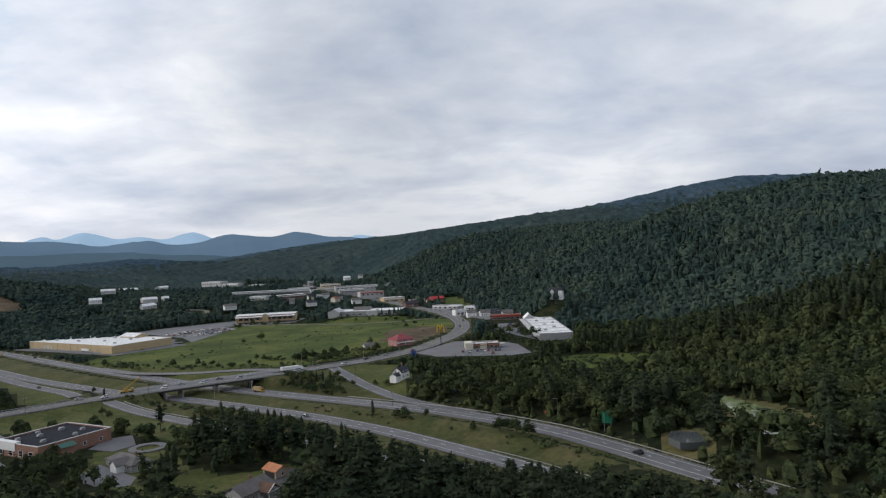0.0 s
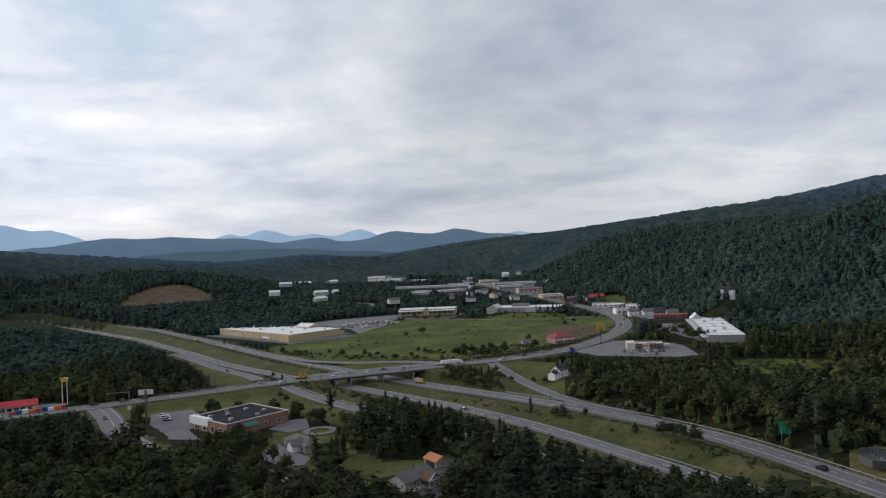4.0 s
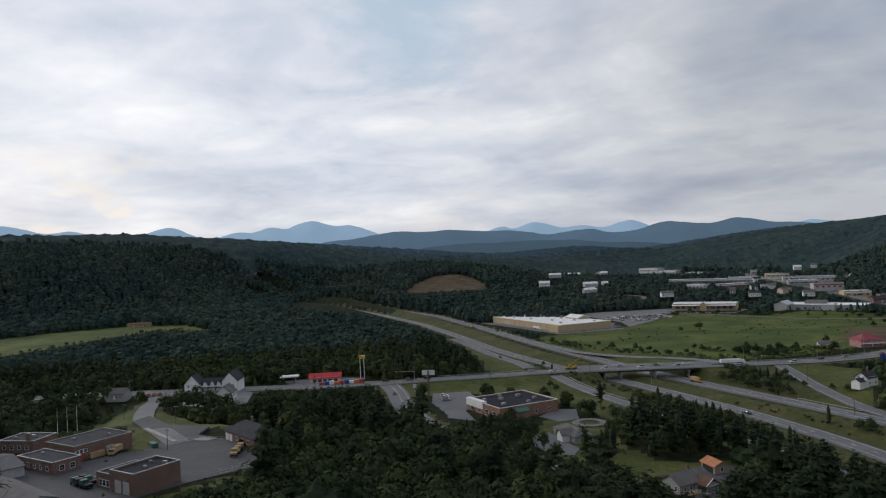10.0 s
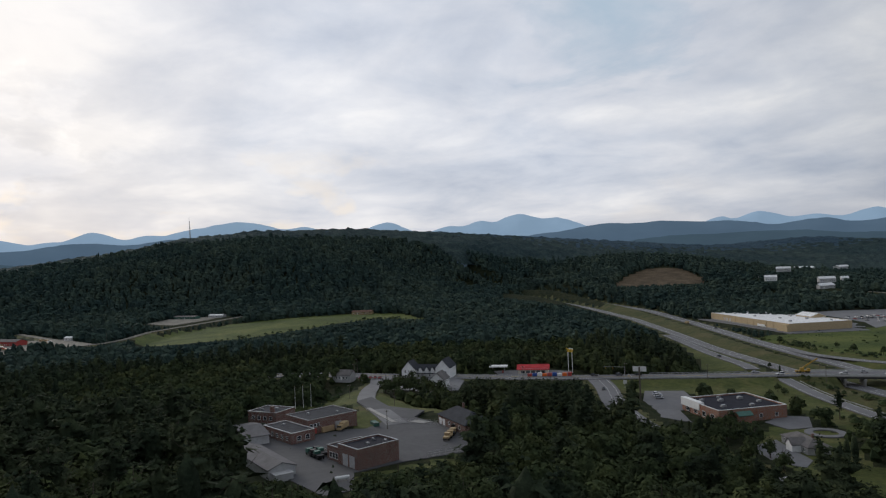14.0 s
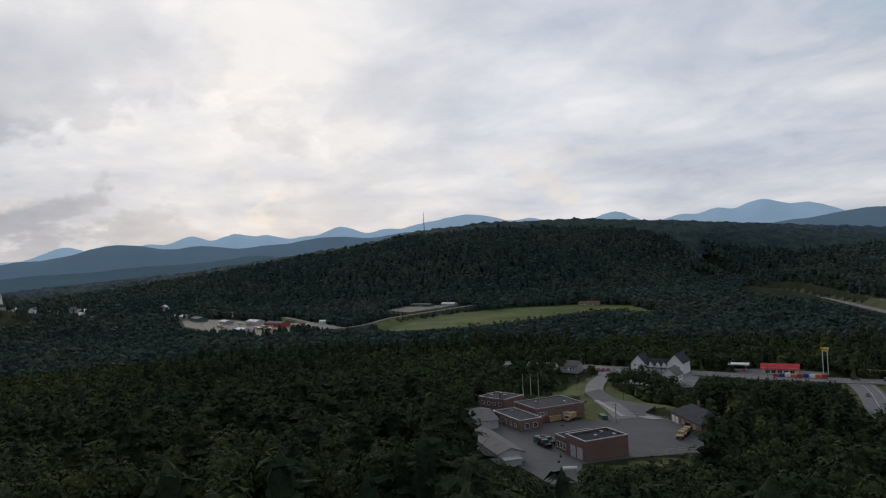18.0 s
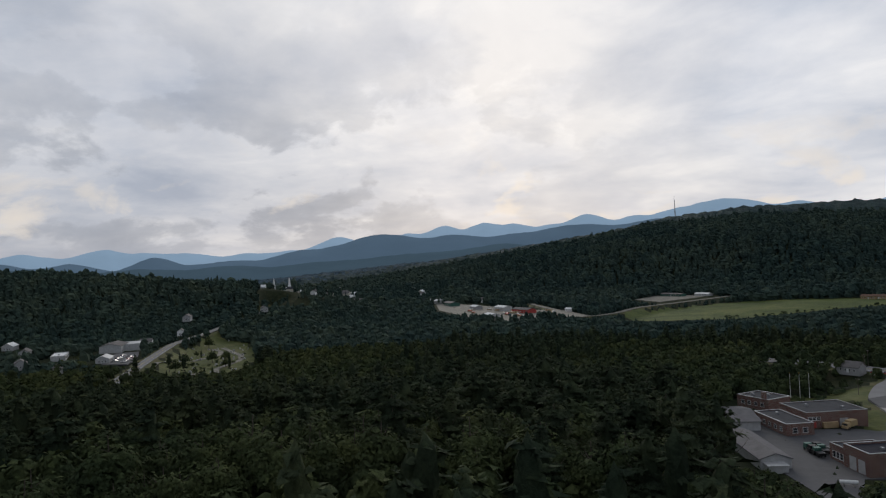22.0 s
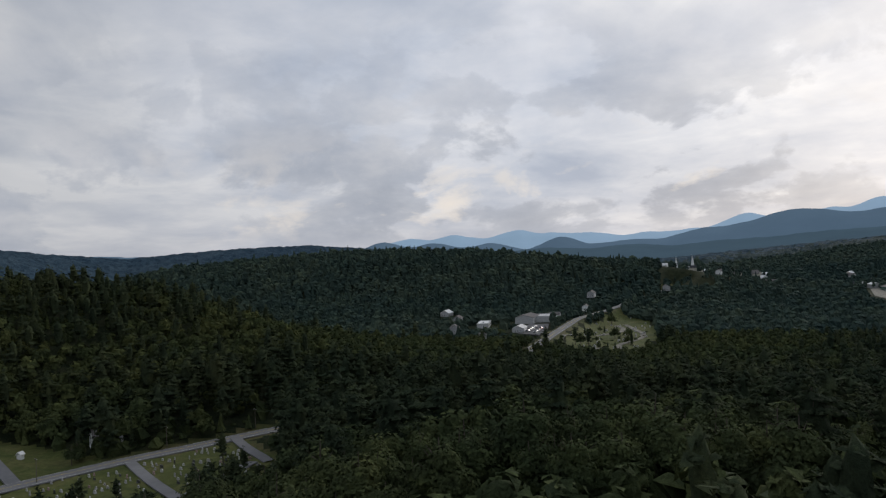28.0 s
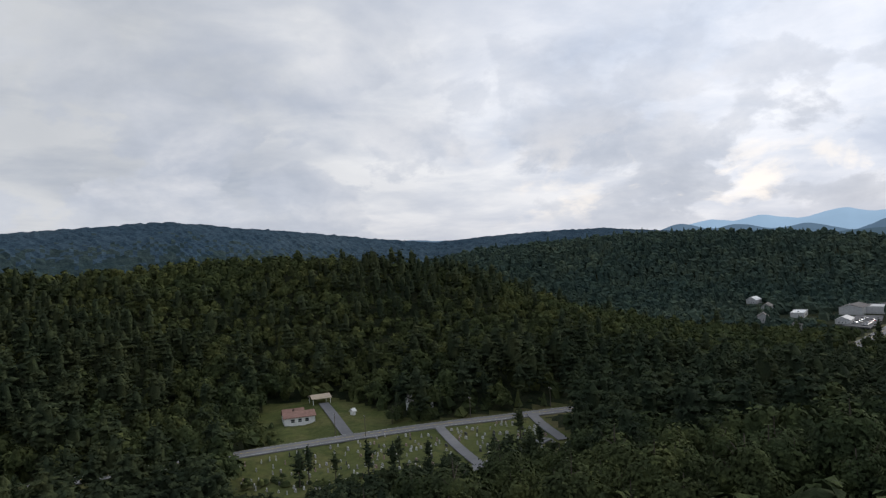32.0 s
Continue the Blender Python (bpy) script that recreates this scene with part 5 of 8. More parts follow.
def on_road(key, s, off, colour, suv=False, back=False, what="driving on the grey road"):
    p, n, a = road_heading(key, s)
    put_car(colour, p[0] + n[0] * off, p[1] + n[1] * off, p[2] + 0.2, a + (180 if back else 0), what, "cars on the roads", suv)


put_car("black", 76, 289, 0.15, 120, "driving on the interstate", "cars on the roads", True)
put_car("black", -79, 385.5, 0.2, -42, "driving on the interstate", "cars on the roads")
for key, s, off, col, suv, back in (
        ("main", 0.62, 3.0, "black", True, False), ("main", 0.66, 3.2, "grey", True, False), ("main", 0.70, 3.0, "black", False, False), ("main", 0.93, -3.2, "white", True, True), ("main", 0.97, 3.0, "grey", False, False), ("main", 0.90, 5.5, "silver", False, False),
        ("town", 0.035, -3.5, "white", True, True), ("town", 0.05, 3.0, "black", False, False), ("town", 0.065, 3.2, "silver", False, False), ("town", 0.085, -3.0, "red", False, True), ("town", 0.20, 3.0, "black", False, False), ("town", 0.24, -3.0, "grey", True, True), ("town", 0.29, 3.2, "white", False, False), ("town", 0.33, -3.0, "silver", False, True), ("town", 0.40, 3.0, "white", True, False), ("town", 0.5, -3.0, "red", False, True),
        ("ramp_west", 0.30, 1.6, "black", False, True), ("interstate_far", 0.52, 2.5, "black", False, True), ("interstate_far", 0.45, 2.5, "white", False, True), ("side_street", 0.12, -2.5, "black", False, False), ("town", 0.01, -4, "white", True, True)):
    on_road(key, s, off, col, suv, back)
# cars standing on the overpass
for i, (s, o, col) in enumerate(((0.1, -3, "white"), (0.28, 3, "silver"), (0.4, -3, "white"), (0.55, 3, "grey"), (0.68, -3, "silver"), (0.8, 3, "white"))):
    on_road("deck", s, o, col, i % 2 == 0, o < 0, "on the concrete overpass")
rg = np.random.default_rng(77)
names = [n for n, _ in car_paints]
# parked rows: start, direction in degrees, spacing, count, how the cars stand, height
for x0, y0, a, gapm, n, turn, z, what, chance in (
        (-290, 805, 62, 3.0, 22, 150, 2.8, "parked outside the big store", 0.7), (-302, 812, 62, 3.0, 26, -30, 2.8, "parked outside the big store", 0.7), (-318, 822, 62, 3.0, 26, 150, 2.8, "parked outside the big store", 0.65), (-330, 832, 62, 3.0, 24, -30, 2.8, "parked outside the big store", 0.45),
        (-284, 925, 5, 3.0, 22, 95, 2.8, "parked outside the long shop row", 0.5), (12, 556, 3, 2.9, 11, 92, 6.6, "parked outside the brick restaurant", 0.85), (14, 545, -8, 3.0, 8, 82, 6.6, "parked outside the brick restaurant", 0.3), (-240, 345, -50, 2.8, 5, 40, 4.6, "parked beside the brick shop", 0.9),
        (-2, 950, -62, 3.2, 16, 30, 8.2, "parked at the service station", 0.7), (12, 958, -62, 3.2, 14, 30, 8.2, "parked at the service station", 0.7), (-652, -281, 14, 3.2, 14, 100, 10.5, "parked at the roadside dealer", 0.8), (-660, -292, 14, 3.2, 14, 100, 10.5, "parked at the roadside dealer", 0.7), (-400, 252, -42, 3.0, 5, 48, 9.6, "parked by the white inn", 0.7), (-120, 1120, -70, 3.4, 10, 20, 14.5, "parked along the town street", 0.6),
        (56, 690, 75, 3.0, 14, -10, 8.2, "parked outside the long pale shops", 0.6), (66, 650, 82, 3.0, 24, 170, 8.2, "parked outside the long pale shops", 0.5), (26, 900, -62, 3.0, 16, 30, 8.2, "parked by the white showroom", 0.8), (34, 905, -62, 3.0, 16, 30, 8.2, "parked by the white showroom", 0.8), (18, 915, -62, 3.0, 12, 30, 8.2, "parked by the white showroom", 0.7),
        (-950, 90, 10, 3.6, 12, 60, 9.5, "parked in the gravel yard", 0.7), (-905, 70, 12, 3.6, 10, 60, 9.5, "parked in the gravel yard", 0.7)):
    for i in range(n):
        if rg.random() > chance:
            continue
        x, y = x0 + gapm * i * math.cos(radians(a)), y0 + gapm * i * math.sin(radians(a))
        put_car(names[int(rg.choice(6, p=(0.26, 0.24, 0.16, 0.1, 0.1, 0.14)))], x, y, z, turn + (180 if rg.random() < 0.3 else 0) + rg.normal(0, 2), what, "parked cars", rg.random() < 0.35)


def box_truck(x, y, z, turn, cab_mat, load_mat, label, name="truck", ln=7.0, flat=False):
    t = thing(name, pose(x, y, z, 0, 0, turn), label, "truck")
    part("cab", boxes((ln / 2 - 2.0, ln / 2, -1.15, 1.15, 0.6, 2.5), (ln / 2 - 0.1, ln / 2 + 0.7, -1.05, 1.05, 0.6, 1.5)), cab_mat, t)
    part("windscreen", boxes((ln / 2 - 0.6, ln / 2 + 0.03, -1.0, 1.0, 1.55, 2.3)), glass_dark, t)
    part("load_box", boxes((-ln / 2, ln / 2 - 2.2, -1.25, 1.25, 0.95, 1.5 if flat else 3.2)), load_mat, t)
    part("chassis", boxes((-ln / 2, ln / 2, -0.5, 0.5, 0.5, 0.9)), black_paint, t)
    bm = bmesh.new()
    cyl(bm, 0, 0, -0.16, 0.16, 0.5, 0.5, 12)
    wm = finish(bm, "wheel", rubber)
    for wx in (-ln * 0.36, -ln * 0.2, ln * 0.38):
        for sy in (-1, 1):
            part("wheel", wm, None, t, "", pose(wx, sy * 1.1, 0.5, 90 * sy))
    return t


box_truck(-126, 465, 0.15, -35, yellow_paint, sand_paint, "yellow tipper truck on the interstate shoulder", ln=8.5)
box_truck(-461, 727, 0.2, 140, yellow_paint, sand_paint, "yellow and tan truck on the interstate", ln=8)
box_truck(-272, 158, 14.1, -60, sand_paint, sand_paint, "sand-coloured military cargo truck in the armory yard", ln=6.5)
for i, (x, y) in enumerate(((-228, 184), (-226, 181), (-224, 178), (-233, 189))):
    box_truck(x, y, 14.1, 130, sand_paint if i < 3 else black_paint, sand_paint if i else black_paint, "sand-coloured military utility truck parked by the garage", ln=4.8, flat=True)
for i in range(5):
    box_truck(-245 + 2.9 * (i % 3), 128 + 3.0 * (i // 3), 14.1, 175, black_paint if i % 2 else metal_green, black_paint, "dark green military trailer truck in the yard", ln=5.2, flat=True)
# delivery lorry at the big store
box_truck(-112, 504, 6.75, 31, white_paint, white_paint, "long white lorry leaving the overpass", ln=16)
box_truck(-365, 713, 2.4, -32, white_paint, white_paint, "white delivery lorry behind the big store", ln=14)
# crane on the bridge approach
cr = thing("crane_truck", pose(-205, 448, 6.7, 0, 0, 35), "yellow mobile crane working on the bridge approach", "crane")
part("carrier", boxes((-4.2, 4.2, -1.2, 1.2, 0.7, 1.5), (2.4, 4.2, -1.1, 1.1, 1.5, 2.6)), yellow_paint, cr)
part("cab", boxes((-1.4, 0.6, -1.0, 1.0, 1.5, 3.0)), yellow_paint, cr)
part("boom", bars(0.36, ((-0.5, 0, 2.6), (6.0, -1.0, 7.4)), ((5.5, -0.9, 7.0), (8.4, -1.3, 9.0))), yellow_paint, cr, "raised yellow telescopic boom")
bm = bmesh.new()
cyl(bm, 0, 0, -0.2, 0.2, 0.55, 0.55, 12)
wm = finish(bm, "wheel", rubber)
for wx in (-3.2, -1.6, 1.8, 3.3):
    for sy in (-1, 1):
        part("wheel", wm, None, cr, "", pose(wx, sy * 1.1, 0.55, 90 * sy))

# ---- buildings round the interchange ----
b = flat_block("superstore", -372.5, 756, 2.2, -32, 153, 66, 7.6, block_beige, roof_white, "vast beige block superstore with a white flat roof", trim=white_paint, parapet=0.35, category="store",
               units=[(-50, -18, 1.4), (-30, 8, 1.2), (-12, -16, 1.3), (6, 14, 1.5), (22, -8, 1.2), (40, 10, 1.4), (55, -18, 1.3), (64, 20, 1.1), (-64, 6, 1.1), (30, 24, 1.1)])
part("entrance_gable", gable_bits(26, 16, 8.6, 11.5, 0.4)[0], block_beige, b, "", pose(20, 28, 0))
part("entrance_roof", gable_bits(26, 16, 8.6, 11.5, 0.6)[1], roof_white, b, "white gabled entrance roof", pose(20, 28, 0))
part("wall_bay", boxes((60, 77.5, -36, -33, -2, 6.6)), block_beige, b)
for i, x in enumerate((-46, -40, -34)):
    garage_door(b, on_wall("s", x, 0.8, 153, 66), 3.2, 3.6, metal_white, "white loading dock door")
part("plinth", boxes((-76.6, 76.6, -33.2, -32.95, -1, 1.1)), concrete, b)
for x in range(-70, 76, 12):
    part("downpipe", boxes((x - 0.12, x + 0.12, -33.3, -33.05, 0, 7.2)), block_beige, b)

b = flat_block("shopping_mall", -243, 958, 6, 7, 78, 34, 7.0, block_beige, roof_white, "long shop row with a white roof and brick front", trim=white_paint, parapet=0.2, category="store", units=[(-20, 4, 1.3), (12, 6, 1.3), (28, -4, 1.0)])
bm = bmesh.new()
vs = [bm.verts.new(p) for p in ((-39, -21, 4.7), (39, -21, 4.7), (39, -6, 7.9), (-39, -6, 7.9), (-39, -21, 5.1), (39, -21, 5.1), (39, -6, 8.3), (-39, -6, 8.3))]
for f in ((0, 3, 2, 1), (4, 5, 6, 7), (0, 1, 5, 4), (1, 2, 6, 5), (2, 3, 7, 6), (3, 0, 4, 7)):
    bm.faces.new([vs[i] for i in f])
part("canopy_roof", bm, roof_white, b, "sloped white front roof")
part("fascia", boxes((-39, 39, -17.4, -17.05, 4.9, 6.8)), brick_orange, b, "orange brick fascia")
part("entrance_gable", gable_bits(12, 8, 6.8, 9.2, 0.3)[0], block_beige, b, "", pose(0, -16, 0, 0, 0, 90))
part("entrance_roof", gable_bits(12, 8, 6.8, 9.2, 0.4)[1], roof_white, b, "", pose(0, -16, 0, 0, 0, 90))
for i in range(11):
    part("column", boxes((-36 + 7.2 * i - 0.4, -36 + 7.2 * i + 0.4, -20.8, -20, 0, 4.6)), brick_orange, b)
    if i < 10:
        window(b, on_wall("s", -32.4 + 7.2 * i, 0.6, 78, 34), 5.0, 3.0)

b = flat_block("pharmacy", -186, 330, 4.2, 62, 36, 33, 6.0, brick_orange, roof_black, "orange brick shop with a black flat roof", trim=white_paint, parapet=0.6, category="shop",
               units=[(-10, -8, 1.0), (-4, 4, 1.1), (4, -10, 0.9), (8, 6, 1.1), (12, -4, 0.9), (-12, 8, 0.9), (0, 12, 0.8)])
part("front_band", boxes((-18.3, -15.5, 0, 17.2, 2.8, 6.6)), white_paint, b, "white painted shop front")
part("canopy", gable_bits(7, 5, 3.2, 4.6, 0.3)[1], metal_green, b, "small green metal canopy", pose(-6, -17.5, 0.2))
part("canopy_wall", gable_bits(6, 4, 3.2, 4.4, 0.3)[0], brick_orange, b, "", pose(-6, -17.5, 0))
window_row(b, "w", 36, 33, 0.8, 4, 3.0, 2.4)
window_row(b, "s", 36, 33, 1.2, 4, 1.6, 1.6)
door(b, on_wall("w", 10, 0, 36, 33), 2.0, 2.3, glass_dark)

h = house("ranch_house", -134, 292, 4.2, -38, 21, 9, 2.9, 5.2, siding_grey, roof_grey, "grey single-storey ranch house with a shingle roof", hip=True, chim=(3, 1.5, 6.2), step=3.0, doors=(("s", -2.0),))
part("porch_gable", gable_bits(6, 5, 2.9, 5.0, 0.4)[0], siding_white, h, "white gabled front bay", pose(3, -5.2, 0, 0, 0, 90))
part("porch_roof", gable_bits(6, 5, 2.9, 5.0, 0.4)[1], roof_grey, h, "", pose(3, -5.2, 0, 0, 0, 90))
h = house("garage_shed", -67, 267, 5.2, -42, 8, 6, 2.7, 4.2, siding_tan, roof_orange, "small tan garage with a bright orange roof", wins="ew", doors=())
# no real opening: a black panel paints the shade inside the open front
part("bay_shade_panel", boxes((-3.2, 3.2, -0.04, 0.06, 0.0, 2.3)), black_paint, h, "black panel for the shade in the open bay", on_wall("s", 0, 0, 8, 6))
h = house("family_house", -71, 244, 5.2, 62, 15, 9, 3.0, 5.6, siding_grey, roof_grey, "grey house with a shingle gabled roof and white-trimmed porch", chim=(2, 1, 7.0))
part("porch_roof", gable_bits(6, 6, 2.6, 4.6, 0.4)[1], roof_brown, h, "brown porch roof", pose(3, -6, 0, 0, 0, 90))
for px in (-2.6, 2.6):
    part("porch_post", boxes((3 + px - 0.12, 3 + px + 0.12, -8.8, -8.56, 0, 2.6)), white_paint, h)
part("porch_gable", boxes((0.2, 5.8, -3.9, -3.6, -1, 2.7)), siding_white, h)
part("porch_trim", bars(0.14, ((-0.4, -9.15, 2.5), (3.0, -9.15, 4.75)), ((6.4, -9.15, 2.5), (3.0, -9.15, 4.75)), ((0.2, -9.0, 2.5), (5.8, -9.0, 2.5))), white_paint, h, "white painted gable trim")
part("porch_floor", boxes((-0.2, 6.2, -9.2, -4.55, -0.6, 0.18)), concrete, h)
part("deck", boxes((-7.2, -1.2, -7.4, -4.6, -0.4, 0.5)), wood_raw, h, "weathered wooden deck")
part("deck_rail", bars(0.06, ((-7.2, -7.35, 1.4), (-1.2, -7.35, 1.4)), ((-7.2, -7.35, 0.5), (-7.2, -7.35, 1.4)), ((-4.2, -7.35, 0.5), (-4.2, -7.35, 1.4)), ((-1.2, -7.35, 0.5), (-1.2, -7.35, 1.4))), white_paint, h)

h = house("white_house", -31, 458, 6, 62, 9.5, 7, 4.4, 7.2, siding_white, roof_slate, "white two-storey clapboard house with a dark roof", rows=2, chim=(2, 0.5, 9.6))
part("wing_wall", gable_bits(6, 5, 2.6, 4.2, 0.3)[0], siding_white, h, "", pose(-7, 0, 0))
part("wing_roof", gable_bits(6, 5, 2.6, 4.2, 0.3)[1], roof_slate, h, "", pose(-7, 0, 0))
h = house("rose_house", -41, 624, 6.2, 38, 18, 14, 5.0, 9.5, siding_pink, roof_rose, "rose-red two-storey house with a hipped roof", hip=True, rows=2)
part("porch", boxes((-9, 9, -9.5, -7.1, 2.6, 2.85)), white_paint, h)
h = house("white_annex", -68, 610, 6, 20, 9, 7, 2.8, 4.8, siding_white, roof_grey, "low white shed beside the rose-red house")
sp = house("small_shed", -50, 640, 6, 20, 5, 4, 2.4, 3.8, siding_white, roof_white, "small pale shed at the meadow edge", wins="s")

b = flat_block("restaurant", 28, 577, 6.3, 2, 27, 14, 4.6, brick_red, roof_white, "red brick drive-in restaurant with cream trim", trim=siding_cream, parapet=0.7, category="restaurant", units=[(-6, 2, 1.0), (4, -1, 1.2), (8, 3, 0.8)])
part("entry_tower", boxes((-13.8, -7.5, -8.0, 7.3, -1, 5.3)), siding_cream, b, "cream rendered entry block")
part("entry_tower", boxes((-2, 3.5, -7.8, -7.1, -1, 5.2)), siding_cream, b, "cream rendered entry block")
part("awning", boxes((-7, 13.6, -8.2, -7.1, 3.0, 3.5)), roof_terracotta, b)
window_row(b, "s", 27, 14, 0.9, 6, 2.2, 1.8, -6.5, 12.5)
window_row(b, "e", 27, 14, 0.9, 3, 1.8, 1.8)
part("menu_canopy", boxes((15, 19, -3, 3, 2.8, 3.2), (16.8, 17.2, -0.2, 0.2, 0, 2.8)), siding_cream, b)

b = flat_block("shopping_strip", 93, 664, 8, -1, 28, 148, 6.0, block_grey, roof_white, "long pale shop row with a patched white roof", trim=galvanised, parapet=0.3, category="store", units=[(-6, -50, 1.2), (4, -32, 1.3), (-2, -10, 1.2), (8, 8, 1.0), (-5, 28, 1.2), (5, 50, 1.1)])
for k in range(6):
    part("roof_ridge", boxes((-13.6, 13.6, -62 + 24 * k, -60.5 + 24 * k, 5.7, 6.5)), roof_white, b)
part("front_canopy", boxes((-18, -14.1, -72, 72, 3.4, 4.4)), metal_white, b)
part("end_gable", gable_bits(16, 10, 6.0, 10.5, 0.4)[0], metal_white, b, "white gabled end front", pose(-9, 66, 0, 0, 0, 90))
part("end_roof", gable_bits(16, 10, 6.0, 10.5, 0.5)[1], roof_white, b, "", pose(-9, 66, 0, 0, 0, 90))
window_row(b, "w", 28, 148, 0.4, 18, 4.0, 2.6)
b = flat_block("red_shops", 66, 786, 8, -2, 34, 12, 5.2, brick_red, roof_terracotta, "low red brick shops with a rust-red roof", parapet=0.2, category="store")
part("fascia", boxes((-17.2, 17.2, -6.4, -6.05, 3.2, 5.0)), metal_red, b, "red painted fascia")
window_row(b, "s", 34, 12, 0.6, 6, 3.6, 2.2)

# ---- town along the curving street ----
h = house("hill_house", 118, 752, 30, -20, 15, 10, 8.0, 12.0, siding_white, roof_slate, "tall white hillside house above the woods", rows=3, chim=(3, 0, 13.5))
part("dormer", gable_bits(4, 4, 9.0, 11.0, 0.3)[0], siding_white, h, "", pose(-3, -3.5, 0, 0, 0, 90))
part("dormer_roof", gable_bits(4, 4, 9.0, 11.0, 0.3)[1], roof_slate, h, "", pose(-3, -3.5, 0, 0, 0, 90))
part("turret", hip_bits(4.5, 4.5, 9.5, 14, 0.3)[0], siding_white, h, "", pose(6, -4, 0))
part("turret_roof", hip_bits(4.5, 4.5, 9.5, 14, 0.3)[1], roof_slate, h, "", pose(6, -4, 0))
b = flat_block("hardware_store", -104, 936, 8, -8, 96, 42, 6.0, block_grey, roof_white, "large grey store with a low grey roof", category="store", units=[(-10, 6, 1.2), (16, -8, 1.3)])
part("cross_gable", gable_bits(26, 14, 6.0, 10.0, 0.4)[0], metal_white, b, "white ribbed gable end", pose(-38, -15, 0, 0, 0, 90))
part("cross_roof", gable_bits(26, 14, 6.0, 10.0, 0.6)[1], metal_white, b, "", pose(-38, -15, 0, 0, 0, 90))
part("cross_gable", gable_bits(22, 16, 6.0, 9.5, 0.4)[0], siding_grey, b, "", pose(-8, 8, 0))
part("cross_roof", gable_bits(22, 16, 6.0, 9.5, 0.6)[1], roof_grey, b, "", pose(-8, 8, 0))
part("white_block", boxes((4, 18, -22.5, -21.1, -1, 6.5)), metal_white, b)
window_row(b, "s", 72, 42, 1.0, 8, 3.0, 2.0)

town = [
    # x, y, z, turn, w, d, h, wall, roof, label
    (-335, 1362, 20, 5, 160, 26, 6.5, block_grey, roof_white, "long low motel row with a white roof"),
    (-275, 1250, 17, 38, 56, 24, 6.0, brick_red, roof_white, "brick shop row with a white flat roof"),
    (-320, 1218, 18, -15, 36, 24, 6.0, metal_white, roof_white, "white warehouse with a flat roof"),
    (-300, 1420, 21, 8, 70, 24, 6.0, metal_white, roof_white, "white metal warehouse beside the street"),
    (-240, 1390, 20, 8, 44, 20, 6.0, block_beige, roof_white, "cream shop row behind the motel"),
    (-160, 1345, 22, 18, 62, 22, 7.0, metal_white, roof_white, "long white warehouse at the hill foot"),
    (-222, 1262, 14, 15, 16, 12, 6.0, metal_white, roof_white, "small white shop at the bend"),
    (-560, 1720, 32, -25, 60, 26, 7.0, metal_white, roof_white, "pale industrial shed at the valley end"),
    (18, 868, 8, 20, 18, 12, 6.0, white_paint, roof_white, "white showroom by the curve"),
    (-490, 1640, 28, -25, 48, 26, 7.0, metal_white, roof_white, "pale industrial shed at the valley end"),
    (-422, 1596, 24, -25, 44, 26, 7.0, block_grey, roof_white, "grey industrial building near the hill foot"),
    (-122, 1160, 20, 20, 40, 20, 6.5, metal_white, roof_terracotta, "white and red roadside shop"),
    (-165, 1250, 22, 15, 44, 24, 5.5, block_grey, roof_white, "grey roadside shop with a pale roof"),
    (-83, 1108, 12, 22, 34, 22, 6.5, block_beige, roof_white, "cream roadside shop with a pale roof"),
    (-112, 1215, 20, 15, 40, 18, 5.0, brick_red, roof_grey, "low brick shop with a grey roof"),
    (-43, 1066, 10, 22, 24, 14, 6.0, brick_red, roof_grey, "brick shop at the town junction"),
    (-230, 1420, 26, 15, 40, 22, 6.0, block_beige, roof_white, "cream shop on the far main street"),
    (-190, 1330, 24, 15, 34, 20, 6.0, metal_white, roof_grey, "white garage building on the far main street"),
    (-270, 1500, 30, 15, 40, 22, 6.0, block_grey, roof_white, "grey depot on the far main street"),
    (2, 968, 8.2, -28, 40, 12, 4.6, metal_white, roof_grey, "service station shop with a grey roof"),
    (34, 930, 8.2, -28, 16, 12, 5.0, white_paint, roof_white, "small white service station building"),
]
for x, y, z, tn, w, d, hh, wl_, rf, lb in town:
    b = flat_block("town_building", x, y, z, tn, w, d, hh, wl_, rf, lb, parapet=0.3, category="store", units=[(w * 0.2, 0, 1.2), (-w * 0.2, d * 0.1, 1.1)], foot=5, group="town buildings")
    part("fascia", boxes((-w / 2 + 1, w / 2 - 1, -d / 2 - 0.25, -d / 2 - 0.02, hh * 0.55, hh * 0.8)), metal_red if "red" in lb else white_paint, b)
    window_row(b, "s", w, d, 0.6, max(3, int(w / 7)), 3.2, 2.2)
    door(b, on_wall("s", w * 0.02, 0, w, d), 1.8, 2.3, glass_dark)
can = thing("pump_canopy", pose(14, 945, 8.2, 0, 0, -28), "white flat canopy over the fuel pumps", "canopy")
part("roof", boxes((-9, 9, -5, 5, 4.6, 5.4)), white_paint, can)
for px in (-6, 6):
    part("post", boxes((px - 0.2, px + 0.2, -0.2, 0.2, -1, 4.6)), galvanised, can)
    part("pump", boxes((px - 1.4, px - 0.7, -0.4, 0.4, 0, 1.7)), metal_red, can)
